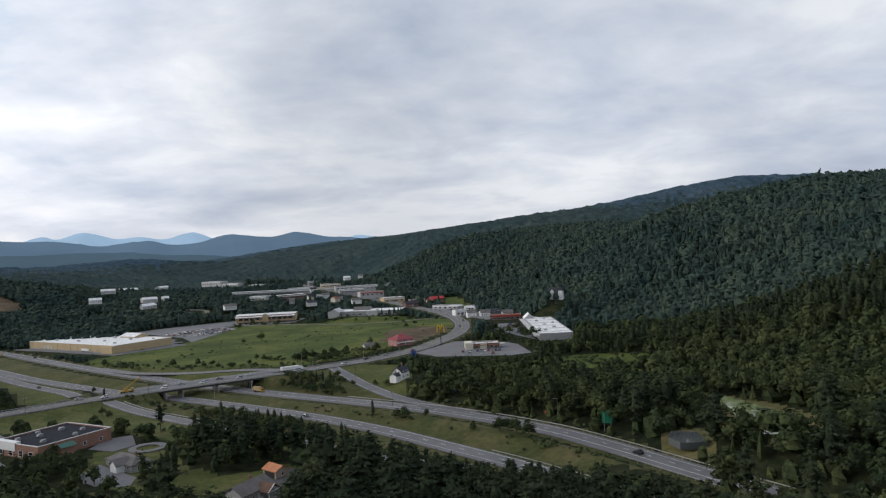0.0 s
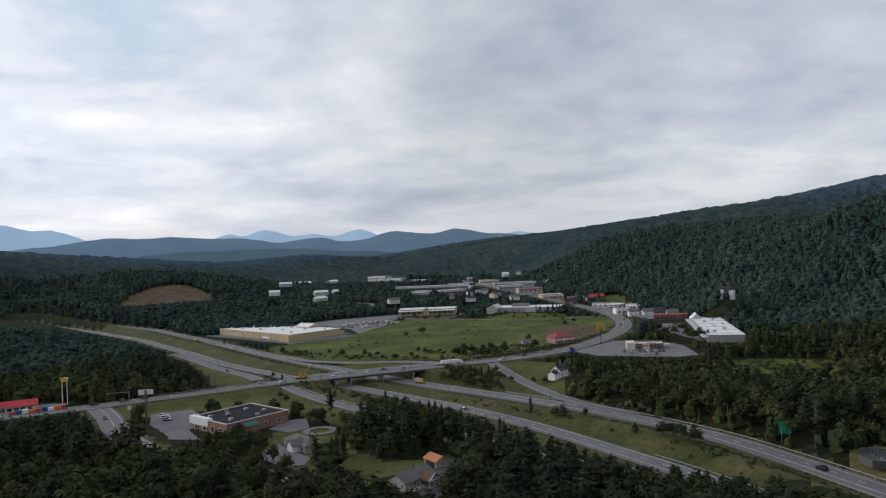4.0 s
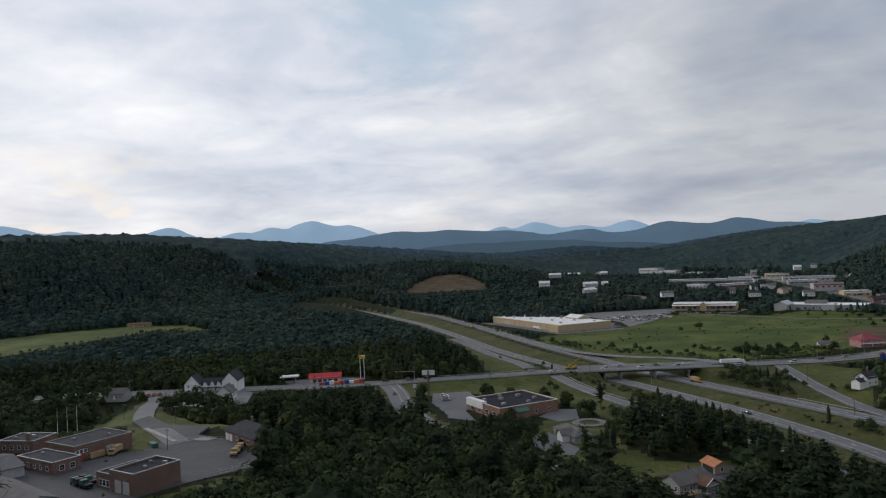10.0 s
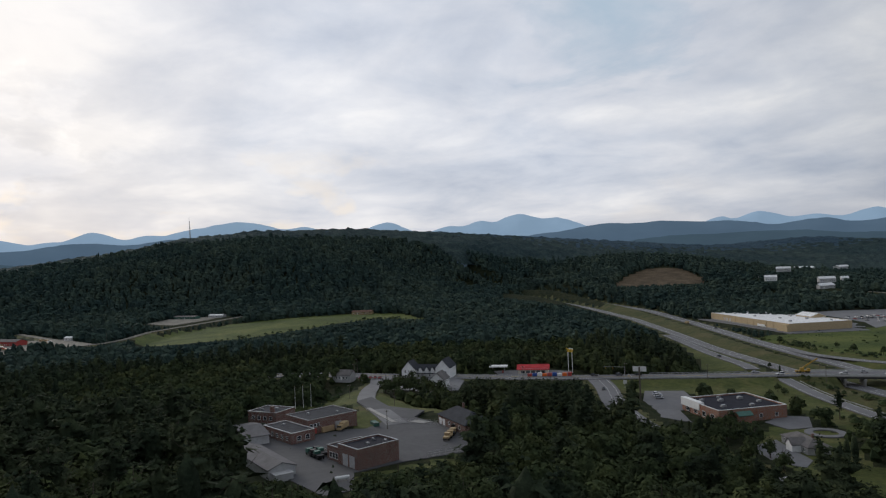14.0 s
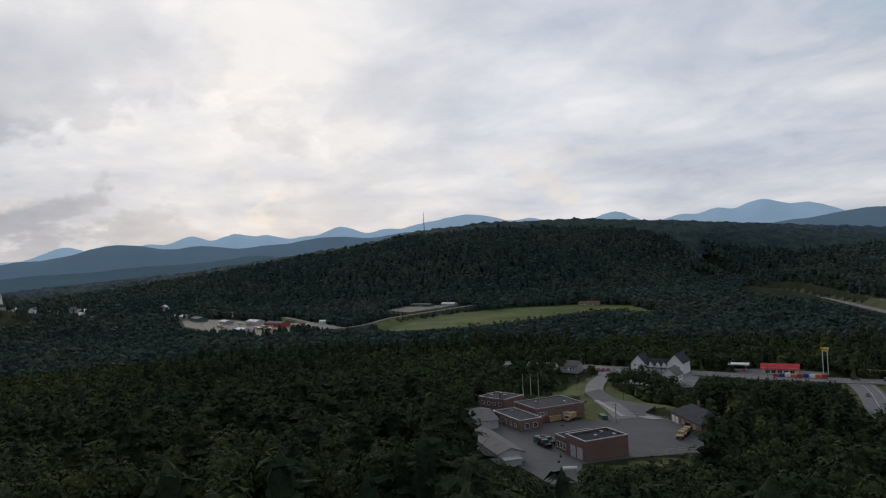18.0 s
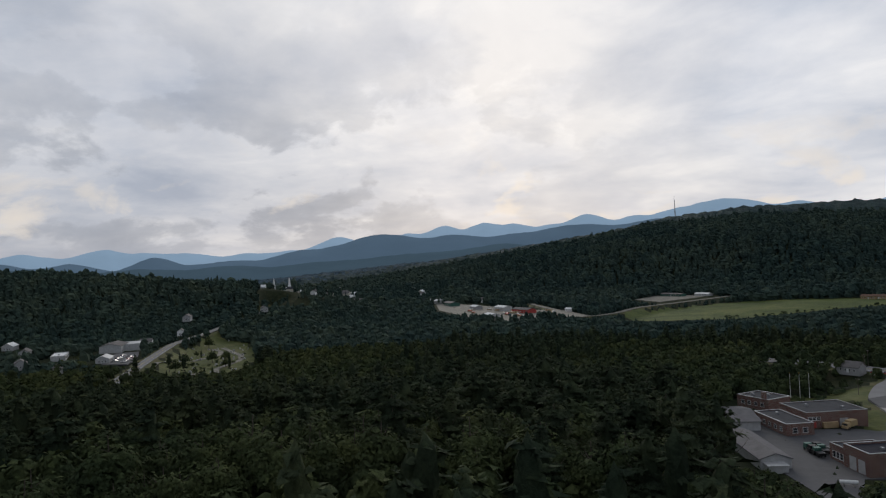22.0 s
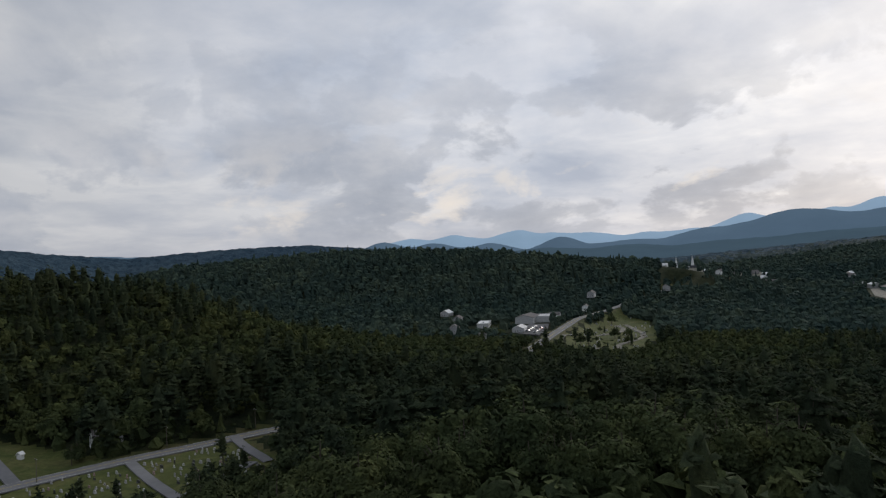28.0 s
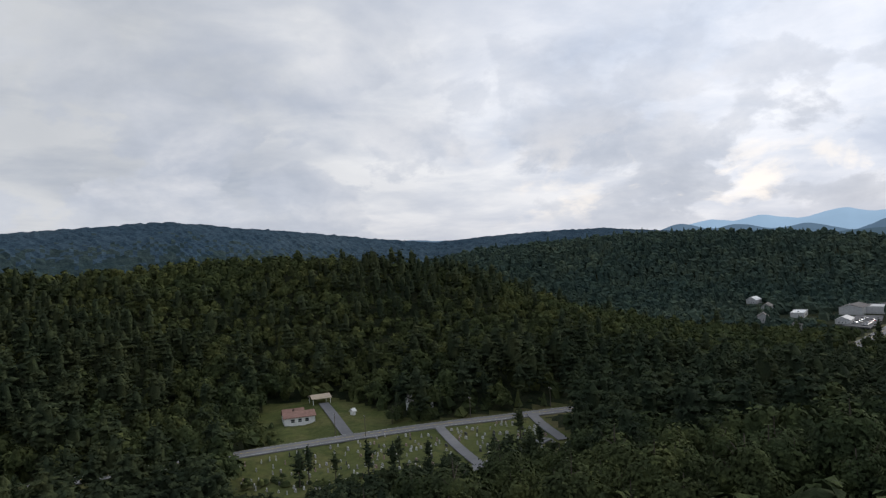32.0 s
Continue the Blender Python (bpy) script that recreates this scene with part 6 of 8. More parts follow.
for x, y, z, tn, w, d, rfm, wlm, lb in (
        (-14, 1090, 10, 30, 22, 12, roof_red, brick_red, "red brick barn with a red roof"), (30, 838, 8, 10, 11, 8, roof_grey, siding_white, "white gabled house by the curve"), (46, 834, 8, 10, 12, 8, roof_grey, siding_white, "white house with a low grey roof"), (60, 842, 8, -5, 10, 8, roof_slate, siding_cream, "cream house beside the trees"), (-105, 1290, 24, 15, 12, 9, roof_grey, siding_white, "white house above the street"),
        (-250, 1340, 22, 20, 12, 9, roof_slate, siding_white, "white town house with a dark roof"), (-215, 1560, 34, 20, 14, 10, roof_white, siding_white, "white farmhouse at the hill foot"), (-190, 1600, 36, 10, 10, 9, roof_grey, siding_white, "small white house at the hill foot"), (-175, 1165, 16, 10, 12, 9, roof_slate, siding_grey, "grey house on the main street"), (-205, 1215, 17, 10, 12, 9, roof_grey, siding_white, "white house on the main street"), (-225, 1180, 17, 30, 10, 8, roof_slate, siding_cream, "cream house behind the shops"),
        (-684, 1328, 20, 20, 26, 12, roof_white, siding_white, "long white farm building among trees"), (-640, 1500, 20, 20, 30, 12, roof_white, metal_white, "white metal barn among trees"), (-472, 1110, 18, 60, 30, 10, roof_white, metal_white, "white metal shed among trees"), (-520, 1180, 20, 50, 24, 10, roof_grey, metal_white, "pale shed among trees"), (-760, 1420, 26, 20, 30, 14, roof_white, metal_white, "pale barn beside a yard"), (-500, 1260, 22, 40, 22, 10, roof_white, siding_white, "white farmhouse among trees"), (-553, 1115, 31, 30, 18, 10, roof_white, siding_white, "white house on the wooded rise"), (-625, 1310, 38, 20, 24, 10, roof_white, metal_white, "white barn on the wooded rise"), (-489, 1165, 26, 40, 24, 12, roof_white, metal_white, "white shed among valley trees"), (-474, 1126, 18, 70, 22, 14, roof_white, metal_white, "white shed among valley trees"), (-700, 1560, 30, 10, 40, 14, roof_white, metal_white, "long white barn in the valley"), (-640, 1600, 30, 80, 36, 14, roof_white, metal_white, "long white barn in the valley"), (-330, 1080, 14, 30, 18, 11, roof_grey, siding_white, "white town house with a grey roof"), (-210, 1105, 12, 20, 16, 10, roof_slate, siding_white, "white town house with a dark roof"), (-180, 1160, 13, 60, 15, 10, roof_terracotta, siding_cream, "cream town house with a red roof"), (-250, 1150, 14, 10, 17, 10, roof_grey, siding_grey, "grey town house among trees"), (-140, 1110, 12, 15, 15, 10, roof_grey, siding_white, "white town house behind the store"), (-50, 1010, 10, 30, 20, 11, roof_slate, brick_red, "brick house with a dark roof"), (-20, 1040, 9, 20, 16, 10, roof_red, siding_cream, "cream house with a red roof"), (56, 800, 8, 5, 11, 8, roof_slate, siding_white, "white gabled house by the curve"), (70, 806, 9, 5, 12, 8, roof_grey, siding_white, "white gabled house by the curve")):
    if "among trees" in lb:
        w, d = w * 0.5, d * 0.8
    house("town_house", x, y, z, tn, w, d, 4.6, 7.6, wlm, rfm, lb, rows=1 if d > 9 else 2, wins="se", group="town houses")
silo = thing("silo", pose(-98, 1250, 22), "white cylindrical silo above the town roofs", "silo")
bm = bmesh.new()
cyl(bm, 0, 0, -3, 12, 3, 3, 16)
part("barrel", bm, metal_white, silo)
bm = bmesh.new()
cyl(bm, 0, 0, 12, 14, 3.1, 0.4, 16)
part("cap", bm, galvanised, silo)

# ---- armory ----
b = flat_block("brick_garage", -221.5, 139, 14, 2, 13, 18, 7.2, brick_red, roof_black, "square red brick garage with a black flat roof", parapet=0.5, units=[(-2.5, 4, 0.6), (1, -1, 0.6), (3, 5.5, 0.7)])
garage_door(b, on_wall("s", -1.8, 0.1, 13, 18), 3.4, 4.2, metal_white, "tall white sectional door")
garage_door(b, on_wall("s", 2.6, 0.1, 13, 18), 3.4, 4.2, metal_white, "tall white sectional door")
b2 = flat_block("brick_workshop", -232.5, 138, 14, 2, 9, 15, 5.2, brick_red, roof_slate, "low red brick workshop beside the garage", trim=block_grey, parapet=0.3, units=[(0, 3, 0.6)])
window_row(b2, "s", 9, 15, 1.0, 3, 1.6, 2.0)
window_row(b2, "w", 9, 15, 1.0, 4, 1.6, 2.0)
part("retaining_wall", boxes((-14, -5.2, -9.5, -9.2, -0.5, 1.2), (-14, -13.7, -9.5, -3, -0.5, 1.2), (-14, -5.2, -3.2, -2.9, -0.5, 1.2)), concrete, b2)
b = flat_block("armory", -285.5, 155, 14, 3, 19.5, 25, 6.0, brick_red, roof_slate, "red brick drill hall with a dark roof", trim=block_grey, parapet=0.15, units=[(4, 6, 0.6), (-3, -5, 0.6)])
garage_door(b, on_wall("e", 2.5, 0.1, 19.5, 25), 3.2, 3.2, metal_white, "white sectional door")
part("crate", boxes((9.9, 11.2, -6.5, -0.5, 0, 2.2)), wood_raw, b, "pale plywood crates against the wall")
window_row(b, "e", 19.5, 25, 3.0, 3, 1.4, 1.2, -12, -7)
door(b, on_wall("e", -9.5, 0, 19.5, 25), 1.4, 2.2, metal_red)
b = flat_block("armory_wing", -278, 135, 14, 3, 24, 11, 4.4, brick_red, roof_slate, "low brick armory wing with a dark roof", trim=galvanised, parapet=0.2, units=[(-6, 1, 0.6)])
window_row(b, "s", 24, 11, 1.2, 5, 1.5, 1.5)
window_row(b, "e", 24, 11, 1.0, 2, 1.8, 1.8)
b = flat_block("armory_office", -318, 146, 14, 25, 17, 14, 4.6, brick_red, roof_slate, "brick armory office with a flat roof", trim=galvanised, parapet=0.2, units=[(2, 1, 0.8), (-4, -2, 0.7)])
window_row(b, "s", 17, 14, 1.2, 4, 1.5, 1.5)
part("chimney", boxes((4.5, 6.0, -6.5, -5, 4, 7.5)), brick_red, b)
dull_metal = plain("dull_sheet_metal", (0.15, 0.145, 0.15), 0.8, 0.1, vary=0.2, scale=0.3)
h = house("metal_shed", -290, 121, 14, 82, 12, 27, 3.4, 5.4, metal_white, dull_metal, "white ribbed metal shed with a shallow roof", wins="", doors=())
garage_door(h, on_wall("e", -6, 0, 12, 27), 3.0, 2.8, metal_white)
h = house("long_shed", -246, 109, 14, -4, 36, 10, 3.2, 4.9, metal_white, dull_metal, "long white metal shed with a shallow roof", wins="", doors=())
garage_door(h, on_wall("e", 0, 0, 36, 10), 3.0, 2.6, metal_white)
part("lean_to", boxes((18, 22, -4, 2.4, -1, 2.0), (17.9, 22.3, -4.2, 2.6, 2.0, 2.2)), metal_white, h)
h = house("brick_garage_row", -235, 197, 14, -14, 27, 13, 4.0, 8.0, brick_red, roof_slate, "brick vehicle garage with a steep slate roof", hip=True, wins="", doors=(), chim=(-6, 2.5, 9.0), category="garage")
for al in (-11.2, -7.8):
    garage_door(h, on_wall("s", al, 0, 27, 13), 2.6, 2.8, white_paint, "white garage door")
for i, al in enumerate((-2, 3, 8)):
    window(h, on_wall("s", al, 1.4, 27, 13), 1.4, 1.3)
for x, y in ((-333, 166), (-332, 170), (-331, 174)):
    t = thing("flagpole", pose(x, y, 14), "white bare flagpole before the brick armory", "flagpole", "flagpoles")
    bm = bmesh.new()
    cyl(bm, 0, 0, -0.5, 11, 0.12, 0.06, 8)
    part("pole", bm, white_paint, t)
    part("finial", boxes((-0.12, 0.12, -0.12, 0.12, 11, 11.25)), yellow_paint, t)
fc = thing("fence", pose(-207, 171, 14.1, 0, 0, 78), "low chain-link fence along the yard edge", "fence")
for i in range(12):
    bm = bmesh.new()
    cyl(bm, -14 + 2.5 * i, 0, -0.5, 1.8, 0.05, 0.05, 6)
    part("post", bm, galvanised, fc)
part("rail", bars(0.035, ((-14, 0, 1.75), (13.5, 0, 1.75)), ((-14, 0, 0.15), (13.5, 0, 0.15)), ((-14, 0, 1.0), (13.5, 0, 1.0))), galvanised, fc)
fc = copy_thing(fc, pose(-258, 186, 14.0, 0, 0, 30))
dp = thing("skip_container", pose(-268, 172, 14.05, 0, 0, -15), "dark green steel rubbish container on the yard", "container")
part("body", boxes((-3, 3, -1.2, 1.2, 0.1, 1.5)), metal_green, dp)
part("rim", boxes((-3.1, 3.1, -1.3, -1.2, 1.4, 1.6), (-3.1, 3.1, 1.2, 1.3, 1.4, 1.6), (-3.1, -3, -1.2, 1.2, 1.4, 1.6), (3, 3.1, -1.2, 1.2, 1.4, 1.6)), black_paint, dp)
tk = thing("gas_tank", pose(-208.5, 120, 14.1, 0, 0, 70), "white cylindrical gas tank on two saddles", "tank")
bm = bmesh.new()
cyl(bm, 0, 0, -2.4, 2.4, 0.62, 0.62, 14)
part("barrel", bm, white_paint, tk, "", pose(0, 0, 1.1, 0, 90))
for px in (-1.4, 1.4):
    part("saddle", boxes((px - 0.2, px + 0.2, -0.5, 0.5, -0.1, 0.7)), concrete, tk)
wk = flat_patch("pavement_walk", concrete, [(-302, 189), (-266, 180), (-265.5, 182), (-301, 191)], 14.25, "pale concrete walk along the lawn", 0.8)
wk = flat_patch("pavement_walk_gate", concrete, [(-262, 186), (-254, 188), (-253, 193), (-261, 191)], 14.2, "pale concrete apron by the gate", 0.8)

# ---- inn and stores on the west street ----
inn = house("white_inn", -379, 287, 8.6, 35, 26, 9, 4.6, 8.0, siding_white, roof_slate, "rambling white clapboard inn with slate gables", wins="s", rows=1, doors=(("s", -4),))
for ox, dd, w_, rd_, ed in ((-11, -2.0, 11, 11.0, 5.6), (13.5, -2.5, 16, 12.5, 7.4)):
    part("gable_wall", gable_bits(w_, 9.5, ed, rd_, 0.4)[0], siding_white, inn, "", pose(ox, dd, 0, 0, 0, 90))
    part("gable_roof", gable_bits(w_, 9.5, ed, rd_, 0.4)[1], roof_slate, inn, "", pose(ox, dd, 0, 0, 0, 90))
    for k in range(2):
        for i in (-2.2, 2.2):
            window(inn, pose(ox + i, dd - w_ / 2, 1.0 + 2.8 * k, 0, 0, 180), 1.0, 1.4)
for ox in (-3.5, 1.0, 5.0):
    part("dormer_wall", gable_bits(3.2, 2.4, 5.4, 7.0, 0.2)[0], siding_white, inn, "", pose(ox, -3.6, 0, 0, 0, 90))
    part("dormer_roof", gable_bits(3.2, 2.4, 5.4, 7.0, 0.3)[1], roof_slate, inn, "", pose(ox, -3.6, 0, 0, 0, 90))
part("porch_roof", boxes((-6.5, 6.5, -7.2, -4.4, 2.9, 3.2)), roof_slate, inn)
for ox in (-6, -3, 0, 3, 6):
    part("porch_post", boxes((ox - 0.12, ox + 0.12, -7.0, -6.76, -1, 2.9)), white_paint, inn)
house("white_house", -337, 264, 9, 125, 12, 8.5, 6.0, 10.0, siding_white, roof_grey, "white three-storey gabled house beside the inn", rows=2, wins="snew")
b = flat_block("red_store", -334, 342, 8, 41, 20, 10, 3.6, siding_cream, roof_red, "roadside store with a bright red roof", parapet=0.2, category="store")
part("mansard", gable_bits(20.5, 11, 3.2, 5.6, 0.6)[1], roof_red, b, "red sloped metal roof")
window_row(b, "s", 20, 10, 0.6, 5, 2.6, 1.8)
cn = thing("pump_canopy", pose(-352, 327, 8.3, 0, 0, 41), "white flat fuel canopy beside the red store", "canopy")
part("roof", boxes((-6, 6, -3.5, 3.5, 4.2, 4.9)), white_paint, cn)
for px in (-4, 4):
    part("post", boxes((px - 0.2, px + 0.2, -0.2, 0.2, -0.5, 4.2)), galvanised, cn)
    part("pump", boxes((px - 1.6, px - 0.8, -0.4, 0.4, -0.2, 1.6)), metal_red, cn)
rw = thing("display_banner", pose(-316, 338, 8.4, 0, 0, 41), "long row of red, blue and white sale goods", "display")
for i in range(9):
    part("panel", boxes((-14 + 3.2 * i, -11.2 + 3.2 * i, -1.2, 1.2, 0.0, 1.6 + 0.3 * (i % 3))), (metal_red, blue_paint, white_paint, orange_paint)[i % 4], rw)
h = house("roadside_house", -412, 242, 9.6, 30, 13, 8, 3.4, 6.2, siding_grey, roof_grey, "grey roadside house behind dark trees", wins="s")
for i in range(5):
    put_car("red", -404 + 2.4 * i, 250 + 2.2 * i, 9.7, 130, "lined up at the roadside dealer", "cars for sale")

# ---- cottage, cemetery and houses to the south ----
roof_rosy = plain("faded_rose_shingles", (0.27, 0.16, 0.13), 0.8, 0.2, vary=0.25, scale=0.8)
h = house("cottage", -127, -296, 14.6, 165, 13.5, 8, 3.0, 4.7, siding_white, roof_rosy, "small white cottage with a faded rose roof", step=3.1, chim=(-2, 1, 5.9), wins="snew", doors=(("s", 1.5),), win=(1.5, 1.4))
part("rear_wing", gable_bits(9, 5, 3.0, 4.8, 0.4)[0], siding_white, h, "", pose(-1.5, 6, 0))
part("rear_roof", gable_bits(9, 5, 3.0, 4.8, 0.5)[1], roof_rosy, h, "", pose(-1.5, 6, 0))
cp = thing("carport", pose(-147, -316, 17.0, 0, 0, 170), "open carport with a pale tan gabled roof", "carport")
part("roof", gable_bits(9, 8, 2.7, 4.0, 0.4)[1], plain("tan_roof_sheet", (0.46, 0.38, 0.28), 0.6), cp)
for px in (-4.2, 4.2):
    for py in (-3.7, 3.7):
        part("post", boxes((px - 0.1, px + 0.1, py - 0.1, py + 0.1, -1.5, 2.7)), white_paint, cp)
house("white_house", -176, -272, 15.5, 160, 11, 8, 5.0, 8.0, siding_white, roof_grey, "white house half hidden by spruces", rows=2, doors=(("n", 0),))
house("white_house", -276, -252, 16, 130, 11, 8, 5.0, 8.0, siding_white, roof_slate, "white gabled house above the road", rows=2, doors=(("n", 0),))
bh = thing("bird_house", pose(-150, -288, 15.5, 0, 0, 20), "small white well house on the lawn", "shed")
part("wall", boxes((-0.9, 0.9, -0.9, 0.9, -0.5, 1.4)), siding_white, bh)
part("roof", gable_bits(2.0, 2.0, 1.4, 2.3, 0.3)[1], roof_white, bh)


def stone_kit():
    out = []
    for i, (w, h_, t) in enumerate(((0.9, 0.9, 0.25), (1.2, 0.8, 0.3), (0.6, 1.3, 0.3), (1.5, 1.0, 0.35))):
        bm = bmesh.new()
        box(bm, -w / 2 - 0.12, w / 2 + 0.12, -t / 2 - 0.1, t / 2 + 0.1, -0.3, 0.16)
        pts = [(-w / 2, 0.16), (w / 2, 0.16), (w / 2, h_ * 0.8)] + [(w / 2 * math.cos(a), h_ * 0.8 + h_ * 0.22 * math.sin(a)) for a in (0.6, 1.2, 1.94, 2.54)] + [(-w / 2, h_ * 0.8)]
        f = [bm.verts.new((x, -t / 2, z)) for x, z in pts]
        g = [bm.verts.new((x, t / 2, z)) for x, z in pts]
        bm.faces.new(f)
        bm.faces.new(g[::-1])
        for j in range(len(pts)):
            k = (j + 1) % len(pts)
            bm.faces.new((f[j], g[j], g[k], f[k]))
        out.append(bm)
    return out


granite_dark = plain("dark_granite", (0.06, 0.06, 0.065), 0.35, 0.5)
granite_rose = plain("rose_granite", (0.34, 0.24, 0.22), 0.5)
marble = plain("white_marble", (0.50, 0.50, 0.48), 0.5)
stones = [finish(bm, "gravestone", mt) for mt in (granite, marble, granite_dark, granite_rose) for bm in stone_kit()]
stone_words = ["grey granite", "white marble", "dark polished granite", "rose granite"]
rg = np.random.default_rng(31)
count = 0
for row in range(14):
    for col in range(44):
        x, y = -84 - col * 2.7 + row * 1.05 + rg.normal(0, 0.35), -251 + row * 4.6 - col * -0.28 + rg.normal(0, 0.35)
        p, q = np.array([x]), np.array([y])
        if not inside(p, q, OPEN[16][2])[0] or open_dist(x, y) < 1.2 or rg.random() < 0.52 or count > 240:
            continue
        i = int(rg.choice(4, p=(0.4, 0.34, 0.14, 0.12)))
        count += 1
        g = new("gravestone", stones[i * 4 + int(rg.integers(0, 4))])
        g.matrix_basis = pose(x, y, land1(x, y) + 0.05, rg.normal(0, 2), rg.normal(0, 2), 78 + rg.normal(0, 5)) @ Matrix.Scale(1.05, 4)
        tagged(g, stone_words[i] + " gravestone on the mown grass", "gravestone", "gravestones")

# ---- roadside village to the west ----
b = flat_block("dealer_hall", -718, -316, 10, 196, 30, 34, 6.5, metal_white, metal_white, "large white metal dealer hall", parapet=0.2, category="store")
window_row(b, "n", 30, 34, 0.6, 4, 3.4, 2.6)
h = house("dealer_roof", -705, -321, 10, 12, 33, 20, 6.4, 9.0, metal_white, roof_grey, "white metal hall with a shallow grey roof", wins="n", category="store")
h = house("white_shop", -622, -292, 10.2, 15, 20, 11, 3.6, 6.0, metal_white, metal_white, "small white shop among parked cars", wins="ne")
b = flat_block("roadside_shop", -662, -352, 10.2, 22, 34, 12, 4.2, metal_white, roof_white, "low white roadside shop with a pale flat roof", parapet=0.3, category="store", units=[(6, 0, 0.9)])
window_row(b, "n", 34, 12, 0.6, 6, 3.0, 2.0)
h = house("white_shed", -748, -449, 12, 10, 16, 11, 4.2, 7.4, metal_white, roof_white, "white metal shed at the wood's edge", wins="e")
for x, y, z, tn, w, d, lb in ((-826, -298, 12, 15, 11, 8, "white house by the cemetery road"), (-744, -305, 10, 100, 12, 8, "white gabled house behind the hall"), (-900, -316, 24, 10, 18, 9, "grey house on the wooded slope"), (-600, -352, 11, 30, 14, 9, "low house among the trees"), (-690, -400, 11, 20, 16, 9, "low grey house among the trees"), (-1010, -245, 24, 20, 16, 9, "house among trees above the road"), (-560, -300, 10.2, 30, 10, 7, "grey roadside cabin by the lot"), (-800, -470, 16, 10, 16, 8, "pale house above the woods"), (-820, -500, 17, 20, 14, 8, "pale house above the woods")):
    house("village_house", x, y, z, tn, w, d, 4.6, 7.4, siding_white if "white" in lb or "pale" in lb else siding_grey, roof_grey, lb, wins="ne", group="village houses")
rg = np.random.default_rng(8)
for i in range(70):
    x, y = -520 - 320 * rg.random(), -165 - 95 * rg.random()
    p, q = np.array([x]), np.array([y])
    if inside(p, q, OPEN[19][2])[0] and open_dist(x, y) > 2:
        g = new("gravestone", stones[int(rg.integers(0, 8))])
        g.matrix_basis = pose(x, y, land1(x, y) + 0.05, 0, 0, 80 + rg.normal(0, 6)) @ Matrix.Scale(1.6, 4)
        tagged(g, "pale gravestone in the old hillside cemetery", "gravestone", "old gravestones")
for i, line in enumerate(([(-585, -236, 10.3), (-612, -243, 10.3), (-640, -240, 10.3)], [(-655, -228, 10.3), (-694, -214, 10.3), (-728, -222, 10.3), (-750, -238, 10.3)], [(-545, -158, 10.3), (-566, -178, 10.3), (-592, -186, 10.3), (-645, -180, 10.3), (-685, -190, 10.3), (-718, -208, 10.3), (-760, -230, 10.3)], [(-572, -190, 10.3), (-555, -200, 10.3), (-530, -196, 10.3)])):
    line = [(x, y, land1(x, y) + 0.35) for x, y, _ in line]
    v, f, _, _ = strip(line, [(2.6, -0.4), (2.5, 0), (-2.5, 0), (-2.6, -0.4)], 4.0)
    structure("road_old_cemetery", raw_mesh("road_old_cemetery", v, f, [gravel]), "pale gravel lane winding between old graves", "road")

# the village with its steeples, far down the valley
for x, y, hgt in ((-1330, -303, 34), (-1270, -262, 30)):
    z = land1(x, y)
    ch = thing("church", pose(x, y, z, 0, 0, 15), "white clapboard church with a tall pointed steeple", "church", "churches")
    part("nave", gable_bits(22, 11, 7, 12, 0.4)[0], siding_white, ch)
    part("roof", gable_bits(22, 11, 7, 12, 0.5)[1], roof_grey, ch)
    part("tower", boxes((10, 15, -2.5, 2.5, -2, hgt * 0.52)), siding_white, ch)
    bm = bmesh.new()
    cyl(bm, 12.5, 0, hgt * 0.52, hgt * 0.66, 2.0, 1.8, 8)
    part("belfry", bm, siding_white, ch)
    bm = bmesh.new()
    cyl(bm, 12.5, 0, hgt * 0.66, hgt, 1.8, 0.08, 8)
    part("spire", bm, white_paint, ch)
rg = np.random.default_rng(15)
VILLAGE = [(-1330, -303, 11), (-1270, -262, 11)]
for i in range(34):
    a, r = 96 + 9.5 * rg.random() if i < 18 else 86 + 18 * rg.random(), 1180 + 280 * rg.random()
    x, y = polar(a, r)
    VILLAGE.append((x, y, 8))
    z = land1(x, y)
    w = rg.uniform(10, 22)
    house("village_house", x, y, z + 0.4, rg.uniform(0, 180), w, 9, 5.2, 8.6, (siding_white, siding_cream, siding_grey, siding_white)[i % 4], (roof_grey, roof_slate, roof_white)[i % 3], ("white clapboard", "cream clapboard", "grey clapboard", "white clapboard")[i % 4] + " house in the distant village", wins="e", rows=1, group="village houses")

# ---- the mill yard by the river ----
for x, y, tn, w, d, hh, wlm, rfm, lb in (
        (-1160, 26, 15, 40, 16, 6, metal_green, roof_grey, "long green metal mill shed"), (-1225, 6, 15, 20, 14, 7, metal_white, roof_white, "white mill building with a pale roof"), (-1010, 96, 25, 26, 14, 6, metal_white, roof_white, "white metal workshop in the yard"), (-950, 118, 30, 36, 14, 6, metal_red, roof_grey, "rust-red open shed in the yard"), (-900, 70, 20, 22, 14, 5, metal_white, roof_white, "pale store shed beside stacked goods"), (-1060, 60, 20, 22, 12, 5, block_grey, roof_white, "grey yard office with a pale roof"), (-940, 178, 30, 12, 6, 4, white_paint, roof_white, "white tank building beside the gravel road"), (-1100, 372, 30, 40, 12, 4, metal_green, roof_grey, "long green shed in the upper yard"), (-1075, 410, 30, 26, 10, 4, metal_white, roof_white, "white shed in the upper yard")):
    h = house("yard_shed", x, y, 9.4 if y < 250 else 12.2, tn, w, d, hh * 0.75, hh * 1.1, wlm, rfm, lb, wins="s", step=5, group="yard sheds", category="shed")
rg = np.random.default_rng(19)
